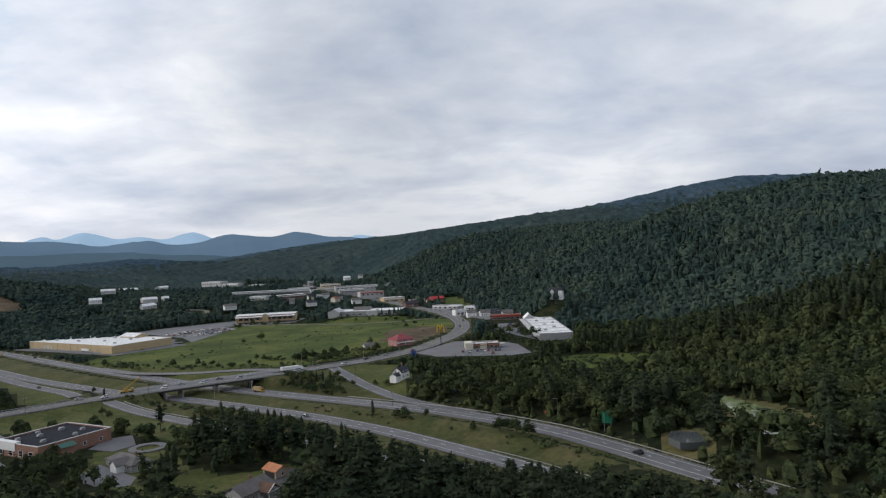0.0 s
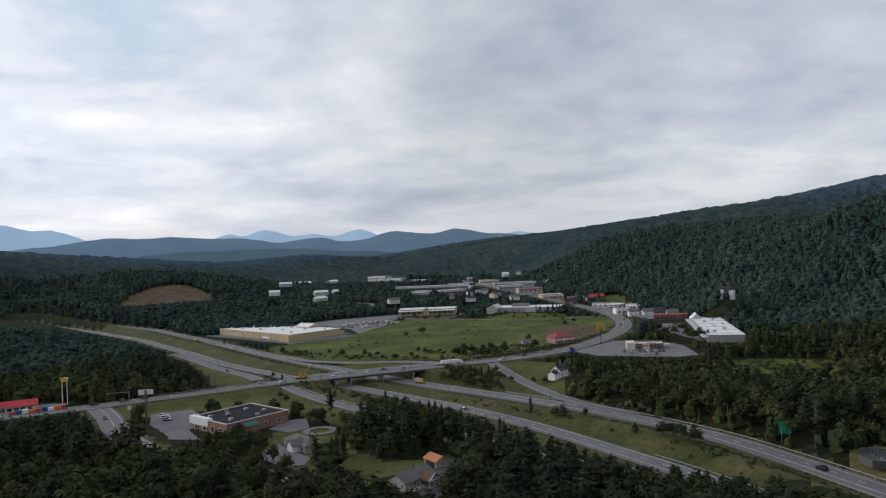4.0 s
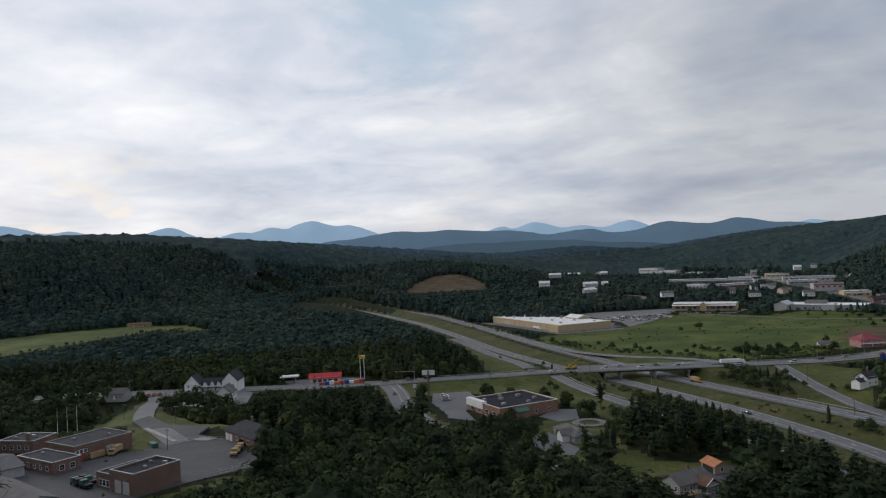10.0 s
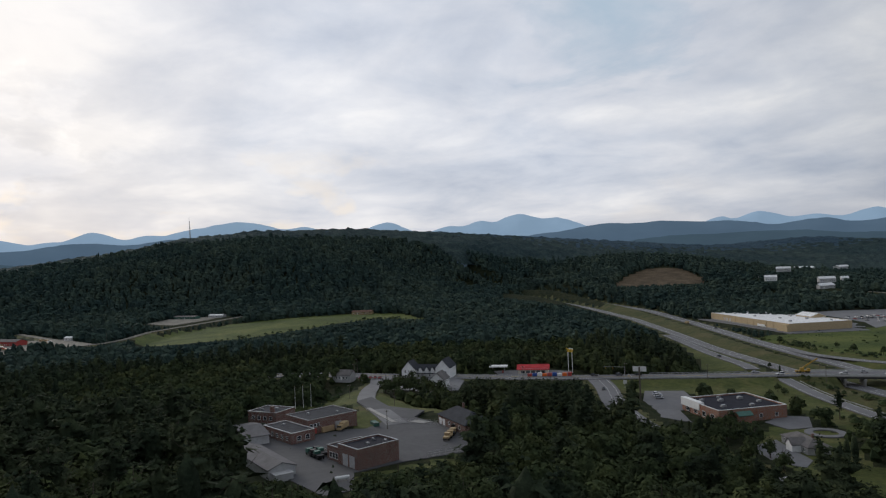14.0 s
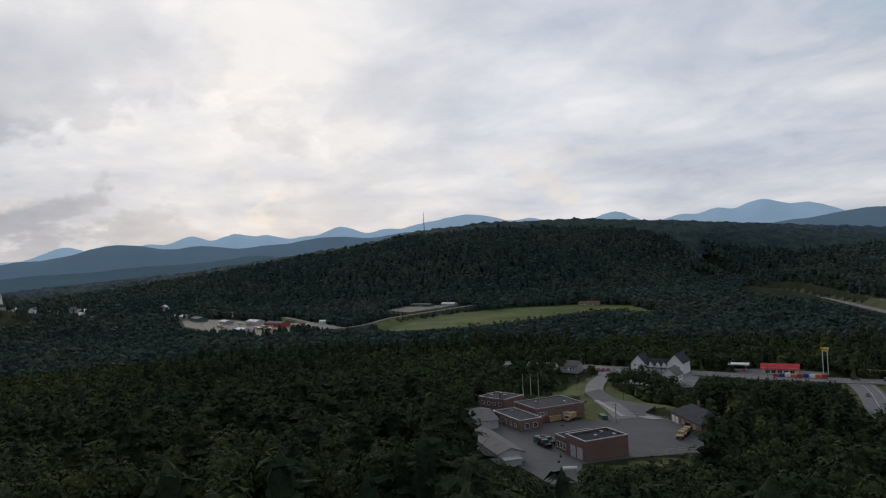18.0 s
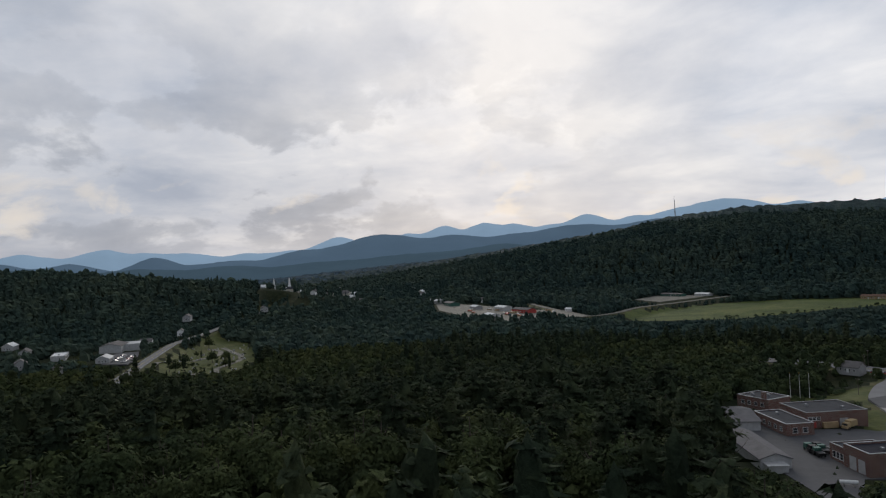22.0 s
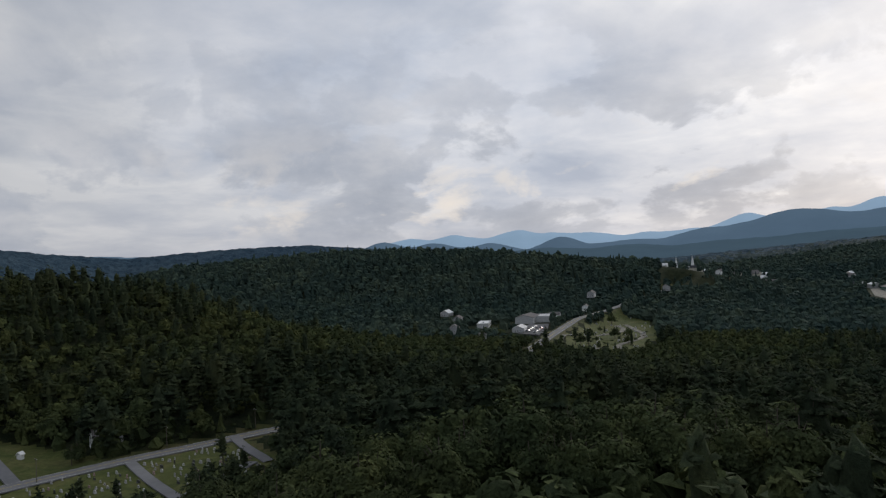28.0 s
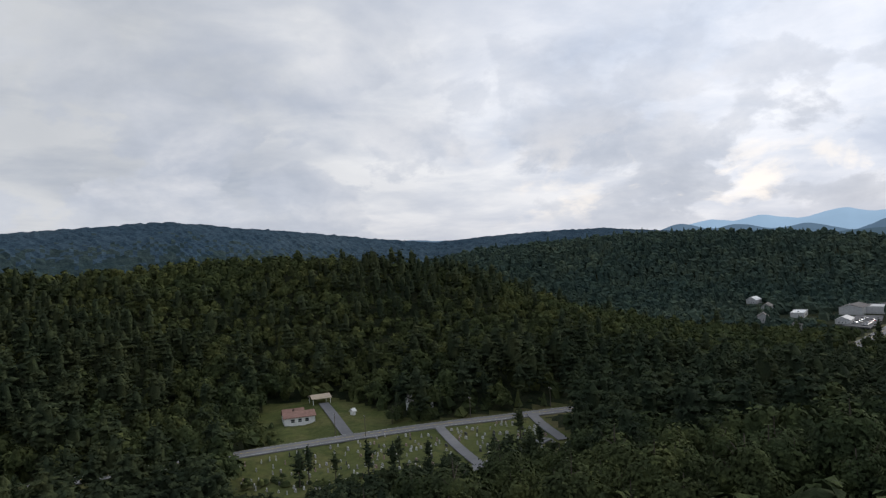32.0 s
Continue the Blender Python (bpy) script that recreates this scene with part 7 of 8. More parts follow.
for i in range(40):
    x, y = -1040 + 190 * rg.random(), 40 + 120 * rg.random()
    if not inside(np.array([x]), np.array([y]), LOTS[11][2])[0]:
        continue
    s = thing("timber_stack", pose(x, y, 9.4, 0, 0, rg.uniform(0, 90)), "stack of sawn timber in the gravel yard", "timber", "timber stacks")
    part("board_pack", boxes((-3, 3, -1.2, 1.2, 0.3, 1.4)), wood_raw, s)
    part("board_pack", boxes((-2.8, 2.8, -1.1, 1.1, 1.5, 2.4)), (wood_raw, white_paint, metal_red)[i % 3], s)
    part("bearer", boxes((-2.5, -2.2, -1.2, 1.2, -0.1, 0.3), (2.2, 2.5, -1.2, 1.2, -0.1, 0.3)), pole_wood, s)

# mast on the hill and low farm roofs on the slope
mx, my = polar(70.9, 1900)
ms = thing("radio_mast", pose(mx, my, land1(mx, my)), "thin lattice radio mast on the wooded hilltop", "mast")
part("lattice", bars(0.5, ((-1, 0, 0), (0, 0, 44)), ((1, 0, 0), (0, 0, 44)), ((0, 1.4, 0), (0, 0, 44))), galvanised, ms)
part("antenna", bars(0.3, ((0, 0, 44), (0, 0, 52))), white_paint, ms)
for px, py in ((-884, 548), (-876, 556)):
    house("gravel_works", px, py, land1(px, py), 35, 18, 10, 3.6, 5.6, wood_raw, roof_brown, "tan gravel works shed among trees", wins="s", group="gravel works", category="shed")

# ---- pond ----
pond_mat = Mat("duckweed_pond", 0.15, 0.5)
pond_mat.color(pond_mat.ramp(pond_mat.noise(0.11, 5.0, 0.6, distort=0.6), (0.42, (0.02, 0.025, 0.02)), (0.48, (0.16, 0.20, 0.08)), (0.62, (0.27, 0.31, 0.16))))
water_mat = Mat("still_water", 0.08, 0.5).color((0.10, 0.11, 0.11))
for nm, mt, poly in (("pond", pond_mat.m, [(137, 352), (143, 330), (148, 312), (145, 288), (136, 278), (124, 280), (121, 296), (128, 320), (131, 342)]), ("pool", water_mat.m, [(94, 303), (104, 300), (103, 284), (92, 285), (90, 294)])):
    px, py = np.array([p[0] for p in poly], float), np.array([p[1] for p in poly], float)
    flat_patch("water_" + nm, mt, poly, float(land(px, py).max()) + 0.15, "still pond with pale green duckweed" if nm == "pond" else "small pool of still grey water", 3.0)

# ---- woods ----


def crown_cards(rng, n, size, shape, droop=0.0, slim=1.0):
    """Leaf sprays on and in a crown: ragged triangles, long ones where the shape gives a direction."""
    p, nr, way = shape(rng, n)
    if way is None:
        way = rng.normal(0, 1, (n, 3))
    w = np.cross(nr, way)
    w /= np.linalg.norm(w, axis=1)[:, None] + 1e-9
    u = np.cross(w, nr)
    s = size * rng.uniform(0.55, 1.45, (n, 1))
    k = rng.uniform(0.6, 1.1, (n, 2, 1)) * slim
    v = np.stack([p + u * s * 1.1, p - u * s * 0.6 + w * s * k[:, 0], p - u * s * 0.5 - w * s * k[:, 1]], 1)
    v[:, :, 2] -= droop * rng.random((n, 1))
    return v.reshape(-1, 3)


def lobes(seed, k, rx, rz, base):
    """A broadleaf crown: k overlapping lobes round an axis, inside a unit tree."""
    rg = np.random.default_rng(seed)
    a = rg.uniform(0, 2 * np.pi, k)
    q = rg.uniform(0.15, 0.72, k)
    c = np.c_[np.cos(a) * q * rx, np.sin(a) * q * rx, base + rz * (0.45 + 0.95 * rg.random(k) * (1.1 - q))]
    rad = rg.uniform(0.34, 0.55, k) * rx
    c[0], rad[0] = (0, 0, base + rz * 0.95), 0.62 * rx

    def shape(rng, n):
        i = rng.integers(0, k, n)
        d = rng.normal(0, 1, (n, 3))
        d[:, 2] = np.abs(d[:, 2]) * 1.0 - 0.35 * rng.random(n)
        d /= np.linalg.norm(d, axis=1)[:, None]
        p = c[i] + d * rad[i][:, None] * rng.uniform(0.80, 1.22, (n, 1))
        nr = d + rng.normal(0, 0.28, (n, 3)) + np.array([0, 0, 0.15])
        return p, nr / np.linalg.norm(nr, axis=1)[:, None], None

    return shape, c, rad


def dome(rx, z0, z1, sides=6, rings=2):
    """A closed, coarse inner body that keeps a crown from being see-through."""
    v = [(0, 0, z1)]
    for k, (q, h) in enumerate(((0.68, 0.80), (0.98, 0.42), (0.55, 0.0))):
        for i in range(sides):
            a = 6.283 * (i + 0.5 * k) / sides
            v.append((math.cos(a) * rx * q, math.sin(a) * rx * q, z0 + (z1 - z0) * h))
    f = [(0, 1 + i, 1 + (i + 1) % sides) for i in range(sides)]
    for k in range(rings):
        a0, b0 = 1 + k * sides, 1 + (k + 1) * sides
        for i in range(sides):
            j = (i + 1) % sides
            f += [(a0 + i, b0 + i, b0 + j), (a0 + i, b0 + j, a0 + j)]
    return np.array(v, float), np.array(f)


def blob(rg, c, r, flat=0.85, sides=6, rings=((0.72, 0.66), (1.0, 0.0), (0.62, -0.62))):
    """One uneven lobe of leaves, closed on top and open below."""
    v = [(0, 0, 1.0)]
    for k, (q, h) in enumerate(rings):
        for i in range(sides):
            a = 6.283 * (i + 0.5 * k) / sides
            v.append((math.cos(a) * q, math.sin(a) * q, h))
    v = np.array(v) * rg.uniform(0.80, 1.2, (len(v), 1))
    f = [(0, 1 + i, 1 + (i + 1) % sides) for i in range(sides)]
    for k in range(len(rings) - 1):
        a0, b0 = 1 + k * sides, 1 + (k + 1) * sides
        for i in range(sides):
            j = (i + 1) % sides
            f += [(a0 + i, b0 + i, b0 + j), (a0 + i, b0 + j, a0 + j)]
    return np.asarray(c) + v * np.array([r, r, r * flat]), np.array(f)


def bough(rg, z, a, reach, base=0.12, under=True):
    """One flat spray of pine: thick by the trunk, ragged at the tip."""
    w = reach * rg.uniform(0.30, 0.42)
    p = [(base * reach, 0, 0.10), (0.45 * reach, w, 0.0), (0.85 * reach, w * 0.75, 0.12), (1.06 * reach, 0, 0.22), (0.85 * reach, -w * 0.75, 0.12), (0.45 * reach, -w, 0.0)]
    p = np.array(p) * rg.uniform(0.66, 0.90, (6, 1))
    v = np.concatenate([[(0.5 * reach, 0, 0.22 + 0.20 * reach)], p * np.array([1, 1, reach * 0.5]), [(0.5 * reach, 0, -0.12 * reach)]])
    ca, sa = math.cos(a), math.sin(a)
    v = np.c_[v[:, 0] * ca - v[:, 1] * sa, v[:, 0] * sa + v[:, 1] * ca, v[:, 2] + z]
    f = [(0, 1 + i, 1 + (i + 1) % 6) for i in range(6)] + ([(7, 1 + (i + 1) % 6, 1 + i) for i in range(6)] if under else [])
    return v, np.array(f)


def tree_template(seed, kind, n, size, level):
    """A crown in metres: (verts, faces, height, radius). level 0 is the finest; n leaf sprays of that size clothe its inner body."""
    rg = np.random.default_rng(seed)
    vs, fs, off = [], [], 0
    if kind == "broad":
        rx, h = rg.uniform(4.0, 5.4), rg.uniform(12, 15.5)
        k = (14, 10, 5)[level]
        shape, c, rad = lobes(seed, k, rx, h * 0.48, h * 0.12)
        inner = ((0.72, 0.66), (1.0, 0.0), (0.62, -0.62)) if level == 0 else ((0.74, 0.62), (1.0, -0.15))
        bits = [blob(rg, c[i], rad[i] * (0.66, 0.70, 0.74)[level], 0.9, 6 if level == 0 else 5, inner) for i in range(k)]
        bits.append(blob(rg, (0, 0, h * 0.46), rx * 0.56, 1.1, 6, inner))
    else:
        pine = kind == "pine"
        rx, h = (rg.uniform(3.8, 5.2), rg.uniform(16, 20)) if pine else (rg.uniform(2.3, 3.0), rg.uniform(10.5, 13))
        k = (12, 9, 6)[level]
        base = h * (0.28 if pine else 0.05)
        tiers = []
        for i in range(k):
            t = i / (k - 1)
            reach = (rx * (1 - 0.97 * t ** 2.0) ** 0.75 * (0.62 + 0.38 * min(1, t * 3)) * rg.uniform(0.60, 1.08) + 0.5) if pine else (rx * (1 - t) ** 0.80 * rg.uniform(0.84, 1.08) + 0.3)
            for b in range((5, 4, 3)[level] - (1 if t > 0.8 else 0)):
                tiers.append((base + (h - base) * t ** 0.95 * 0.97 + rg.normal(0, 0.25), rg.uniform(0, 6.283), reach * rg.uniform(0.65, 1.15)))
        bits = [bough(rg, *t, under=level < 2) for t in tiers]
        bits.append(blob(rg, (0, 0, base + (h - base) * 0.42), rx * (0.40 if pine else 0.5), (h - base) * 0.48 / (rx * 0.45), 5 if level else 6))
        shape = spray_on(np.array(tiers))
    for v, f in bits:
        vs.append(v)
        fs.append(f + off)
        off += len(v)
    v = crown_cards(rg, n, size, shape, 0.1, 1.0 if kind == "broad" else 0.55)
    return np.concatenate(vs + [v]), np.concatenate(fs + [np.arange(len(v)).reshape(-1, 3) + off]), h, rx


def spray_on(tiers):
    weight = tiers[:, 2] ** 1.4 / (tiers[:, 2] ** 1.4).sum()

    def shape(rng, n):
        i = rng.choice(len(tiers), n, p=weight)
        z, a, reach = tiers[i].T
        t = rng.uniform(0.25, 1.12, n)
        side = rng.normal(0, 0.20, n) * reach * (0.3 + t)
        p = np.c_[np.cos(a) * reach * t - np.sin(a) * side, np.sin(a) * reach * t + np.cos(a) * side, z + 0.16 * reach + rng.normal(0, 0.10, n)]
        nr = np.c_[np.cos(a) * 0.35, np.sin(a) * 0.35, np.full(n, 0.8)] + rng.normal(0, 0.24, (n, 3))
        return p, nr / np.linalg.norm(nr, axis=1)[:, None], np.c_[np.cos(a), np.sin(a), np.full(n, 0.25)] + rng.normal(0, 0.35, (n, 3))

    return shape


def trunk_mesh(name, h, r, bend, seed, limbs):
    """A tapered, slightly bent trunk with limbs."""
    rg = np.random.default_rng(seed)
    bm = bmesh.new()

    def tube(pts, rads, k=6):
        rings = []
        for (x, y, z), q in zip(pts, rads):
            rings.append([bm.verts.new((x + q * math.cos(6.283 * i / k), y + q * math.sin(6.283 * i / k), z)) for i in range(k)])
        for a, b in zip(rings, rings[1:]):
            for i in range(k):
                bm.faces.new((a[i], a[(i + 1) % k], b[(i + 1) % k], b[i]))
        bm.faces.new(rings[-1])

    pts = [(bend * math.sin(1.7 * t), bend * math.sin(2.3 * t + 1) - bend * math.sin(1), h * t) for t in (0, 0.25, 0.5, 0.75, 0.97)]
    tube(pts, [r * 1.25, r, r * 0.78, r * 0.5, r * 0.16])
    for i in range(limbs):
        t = rg.uniform(0.35, 0.85)
        a, ln = rg.uniform(0, 6.283), (1 - t) * h * 0.42 + 0.6
        x0, y0, z0 = bend * math.sin(1.7 * t), bend * math.sin(2.3 * t + 1) - bend * math.sin(1), h * t
        tube([(x0, y0, z0), (x0 + math.cos(a) * ln * 0.6, y0 + math.sin(a) * ln * 0.6, z0 + ln * 0.35), (x0 + math.cos(a) * ln, y0 + math.sin(a) * ln, z0 + ln * 0.8)], [r * 0.4, r * 0.25, r * 0.08], 4)
    return finish(bm, name, bark)


def open_ground(x, y, margin):
    """Where no tree stands: roads, lots, fields and building plots."""
    m = np.zeros(x.shape, bool)
    for k, (half, line) in ROADS.items():
        d, _ = near_line(x, y, line)
        m |= d < half + 3.5 + margin
    for _, _, poly in OPEN:
        m |= inside(x, y, poly, margin)
    for _, _, poly, _ in LOTS:
        m |= inside(x, y, poly, margin + 2)
    for bx, by, br in PLOTS:
        m |= np.hypot(x - bx, y - by) < br + margin
    return m


PLOTS = [(-385, 288, 16), (-336, 262, 8), (-338, 340, 14), (-205, 326, 18), (-180, 330, 22), (-134, 292, 12), (-68, 266, 10), (-70, 245, 12), (-30, 460, 16), (-41, 622, 16), (-68, 608, 12), (28, 580, 22), (93, 605, 20), (93, 640, 20), (93, 680, 20), (93, 718, 20), (66, 785, 26), (-282, 150, 18), (-312, 146, 18), (-235, 196, 18), (-290, 120, 14), (-245, 108, 24), (-222, 138, 16),
         (-138, 320, 11), (-662, -350, 22), (-130, -298, 12), (-147, -315, 9), (-705, -318, 26), (-748, -448, 14), (-625, -300, 16), (-826, -296, 12), (-743, -304, 12), (-240, 960, 50), (-115, 940, 50), (-95, 940, 40), (-385, 1360, 29), (-335, 1362, 29), (-285, 1364, 29), (-285, 1410, 29), (-275, 1250, 29), (-320, 1218, 22), (-222, 1262, 14), (-122, 1160, 28), (-83, 1108, 22), (-30, 1075, 40), (10, 965, 30), (52, 812, 34), (-490, 1640, 29), (-422, 1596, 28), (-560, 1720, 28), (-553, 1115, 12), (-625, 1310, 14), (-489, 1165, 14), (-474, 1126, 14), (-684, 1328, 16), (-640, 1500, 18), (-472, 1110, 16), (-700, 1560, 22), (-640, 1600, 20), (-330, 1080, 12), (-210, 1105, 12), (-180, 1160, 12), (-250, 1150, 12), (-140, 1110, 12), (18, 868, 14), (150, 905, 12), (-150, 1300, 29), (-160, 1345, 29), (-230, 1400, 29), (-1150, 40, 60), (-1000, 110, 60), (-895, 550, 16),
         (-190, -292, 7), (-300, -265, 9), (-1080, -225, 34), (-1430, -300, 40), (-700, 160, 0), (-400, 232, 14), (-352, 262, 12)]


PLOTS += VILLAGE

# what must stay in view from the air keeps the trees before it low: (azimuth, range) cells of open ground
SEEN_AZ, SEEN_R = np.arange(-46, 188, 0.2), np.arange(70, 1500, 5.0)
ca, cr_ = np.meshgrid(SEEN_AZ, SEEN_R, indexing="ij")
sx, sy = -cr_ * np.sin(np.radians(ca)), cr_ * np.cos(np.radians(ca))
seen = np.zeros(sx.shape, bool)
for nm, _, poly in OPEN:
    if nm not in ("ranch_lawn", "armory_bank", "roadside_grass", "pond_marsh", "verge_south", "verge_inner", "restaurant_grass"):
        seen |= inside(sx, sy, poly) & ((nm != "cemetery_grass") | (sy < -212)) & ((nm != "old_cemetery") | (sx < -585))
for nm, _, poly, _ in LOTS:
    if nm not in ("house_drive", "pharmacy_side_lot"):
        seen |= inside(sx, sy, poly) & ((nm != "armory_yard") | (sx > -262)) & ((nm != "mill_yard") | (sx < -985))
for key, lo, hi in (("main", -392, 0), ("town", -500, 500), ("interstate_near", -1050, 20), ("interstate_far", -1200, 92), ("hill_road", -2000, 0), ("river_lane", -2000, 0), ("farm_lane", -2000, 0), ("ramp_east", -200, 100), ("ramp_south", -300, -140), ("ramp_west", -500, 0), ("ramp_north", -400, 0), ("side_street", -300, -250), ("armory_road", -500, -200), ("south_road", -225, -104), ("south_road", -760, -510), ("cemetery_lane", -300, 0), ("cemetery_lane_east", -300, 0), ("levee_road", -2000, 0)):
    half, line = ROADS[key]
    d, _ = near_line(sx, sy, line)
    seen |= (d < half) & (sx > lo) & (sx < hi)
for bx, by, br in PLOTS:
    if br < 30 and (bx, by) not in ((-290, 120), (-134, 292), (-235, 196), (-700, 160), (-190, -292), (-300, -265)):
        seen |= np.hypot(sx - bx, sy - by) < br * 0.6
seen_z = np.zeros(sx.shape)
seen_z[seen] = land(sx[seen], sy[seen]) + 0.8


def headroom(x, y):
    """How high a treetop may reach at each place without hiding the open ground behind it."""
    r, a = np.hypot(x, y), np.degrees(np.arctan2(-x, y))
    a = np.where(a < -60, a + 360, a)
    i = np.clip(((a + 46) / 0.2).round().astype(int), 0, len(SEEN_AZ) - 1)
    top = np.full(x.shape, 1e3)
    for k in np.linspace(1.01, 1.9, 60):
        rs = r * k + 4
        j = ((rs - 70) / 5.0).round().astype(int)
        ok = (j >= 0) & (j < len(SEEN_R))
        j = np.clip(j, 0, len(SEEN_R) - 1)
        for di in (-2, 0, 2):
            ii = np.clip(i + di, 0, len(SEEN_AZ) - 1)
            hit = ok & seen[ii, j]
            lim = EYE - (EYE - seen_z[ii, j]) * r / rs
            top[hit] = np.minimum(top[hit], lim[hit])
    return top - land(x, y)


def fit_trees(x, y, size, tall):
    """Sizes cut to the headroom; what would be a mere bush is left out."""
    room = headroom(x, y) / tall
    size = np.minimum(size, room * 0.97)
    keep = size > 0.33
    return x[keep], y[keep], size[keep], keep


def scatter(rng, r0, r1, az0, az1, spacing, margin):
    """Jittered places for trees in a sector, clear of open ground."""
    n = int((r1 * r1 - r0 * r0) * radians(az1 - az0) / 2 / spacing ** 2 * 1.0)
    g = spacing
    xs = np.arange(-r1, r1, g)
    x, y = np.meshgrid(xs, xs)
    x = (x + (np.arange(len(xs))[:, None] % 2) * g / 2).ravel()
    y = y.ravel()
    x, y = x + rng.uniform(-0.42, 0.42, x.shape) * g, y + rng.uniform(-0.42, 0.42, x.shape) * g
    r, a = np.hypot(x, y), np.degrees(np.arctan2(-x, y))
    a = np.where(a < az0 - 1, a + 360, a)
    k = (r >= r0) & (r < r1) & (a >= az0) & (a <= az1)
    x, y = x[k], y[k]
    k = ~open_ground(x, y, margin)
    return x[k], y[k]


def grow(name, rng, x, y, templates, pick, scale, mats, label, sink=0.4):
    """One woodland object: templates stamped at every place, turned and sized at random."""
    z = land(x, y) - sink
    vs, fs, off = [], [], 0
    for i, (tv, tf, h, rx) in enumerate(templates):
        k = pick == i
        n = int(k.sum())
        if not n:
            continue
        a = rng.uniform(0, 6.283, n)
        s = scale[k]
        sq = rng.uniform(0.85, 1.18, n)
        ca, sa = np.cos(a), np.sin(a)
        px = (tv[None, :, 0] * ca[:, None] - tv[None, :, 1] * sa[:, None]) * (s * sq)[:, None] + x[k][:, None]
        py = (tv[None, :, 0] * sa[:, None] + tv[None, :, 1] * ca[:, None]) * (s * sq)[:, None] + y[k][:, None]
        pz = tv[None, :, 2] * s[:, None] + z[k][:, None]
        vs.append(np.stack([px, py, pz], -1).reshape(-1, 3))
        fs.append((tf[None] + (np.arange(n) * len(tv))[:, None, None] + off).reshape(-1, 3))
        off += n * len(tv)
    ob = new(name, raw_mesh(name, np.concatenate(vs), np.concatenate(fs), mats, None, True))
    return tagged(ob, label, "woods", "", "stuff")


def stand_kind(x, y, rng, share):
    """Which places grow conifers: they come in stands."""
    f = np.sin(x * 0.021 + 1.3) + np.sin(y * 0.027 + 0.4) + 0.8 * np.sin((x + y) * 0.011) + rng.normal(0, 0.8, x.shape)
    return f + np.where((y < -150) & (x > -420), 0.45, 0.0) > share


rng = np.random.default_rng(21)
AZ0, AZ1 = -44, 186
# single trees nearest the flight, then one woodland after another, coarser as they recede
near_broad = [tree_template(100 + i, "broad", 2100, 0.33, 0) for i in range(5)]
near_pine = [tree_template(120 + i, "pine", 2000, 0.38, 0) for i in range(6)]
near_fir = [tree_template(140 + i, "fir", 320, 0.36, 1) for i in range(2)]
thin_broad = [tree_template(110 + i, "broad", 640, 0.48, 1) for i in range(5)]
thin_pine = [tree_template(130 + i, "pine", 480, 0.60, 1) for i in range(6)]
next_broad = [tree_template(150 + i, "broad", 260, 0.66, 1) for i in range(5)]
next_pine = [tree_template(155 + i, "pine", 150, 0.90, 1) for i in range(5)]
mid_broad = [tree_template(160 + i, "broad", 84, 0.92, 2) for i in range(6)]
mid_pine = [tree_template(180 + i, "pine", 62, 1.15, 2) for i in range(5)]
TALL = {"pine": 18.0, "broad": 13.0, "fir": 12.5}

tree_kit = {}
for nm, temps, mt in (("pine", near_pine, leaf_pine), ("broad", near_broad, leaf_broad), ("pine_light", next_pine, leaf_pine), ("broad_light", next_broad, leaf_broad), ("fir_light", near_fir, leaf_pine)):
    tree_kit[nm] = [(raw_mesh(nm + "_crown", tv, tf, [mt], None, True), trunk_mesh(nm + "_trunk", h * 0.94, 0.16 if "fir" in nm else 0.28, 0.25, 7 + i, 0 if "fir" in nm else 7)) for i, (tv, tf, h, rx) in enumerate(temps)]


def plant(kind, x, y, s, turn, i, label, group, z=None):
    crown, trunk = tree_kit[kind][i % len(tree_kit[kind])]
    t = thing({"pine": "pine_tree", "broad": "broadleaf_tree", "fir": "fir_tree"}[kind.split("_")[0]], Matrix.LocRotScale((x, y, (land1(x, y) if z is None else z) - 0.25), Euler((0, 0, turn)), (s, s, s)), label, "tree", group)
    part("trunk", trunk, None, t)
    part("crown", crown, None, t)
    return t


def woods(r0, r1, spacing, share, pines, broads, names, single=0, grown=0.95):
    x, y = scatter(rng, r0, r1, AZ0, AZ1, spacing, 1.2)
    con = stand_kind(x, y, rng, share)
    tall = np.where(con, TALL["pine"], TALL["broad"])
    size = np.clip(rng.normal(grown, 0.17 * grown, len(x)), 0.6, 1.7)
    x, y, size, keep = fit_trees(x, y, size, tall)
    con = con[keep]
    lone = np.zeros(len(x), bool)
    if single:
        lone[np.argsort(np.hypot(x, y))[:single]] = True
        zz = land(x[lone], y[lone])
        for n, (tx, ty, c, s, tz) in enumerate(zip(x[lone], y[lone], con[lone], size[lone], zz)):
            plant("pine" if c else "broad", tx, ty, s, rng.uniform(0, 6.28), n, "tall dark white pine in dense woodland" if c else "full green broadleaf tree in dense woodland", "woodland trees", tz)
    for sel, temps, mt, nm, lb in ((con, pines, leaf_pine, names[0], "dense dark green white pine woods"), (~con, broads, leaf_broad, names[1], "dense green broadleaf woods")):
        k = sel & ~lone
        grow(nm, rng, x[k], y[k], temps, rng.integers(0, len(temps), k.sum()), size[k], [mt], lb)


woods(40, 125, 10.0, -1.0, mid_pine, mid_broad, ("pine_woods", "broadleaf_woods"), 0, 1.1)
woods(125, 235, 9.0, -0.7, thin_pine, thin_broad, ("pine_woods", "broadleaf_woods"), 300, 1.15)
woods(235, 400, 9.0, 0.3, next_pine, next_broad, ("pine_woods", "broadleaf_woods"), 0, 1.15)
woods(400, 640, 8.0, 1.1, mid_pine, mid_broad, ("far_pine_woods", "far_broadleaf_woods"), 0, 0.96)


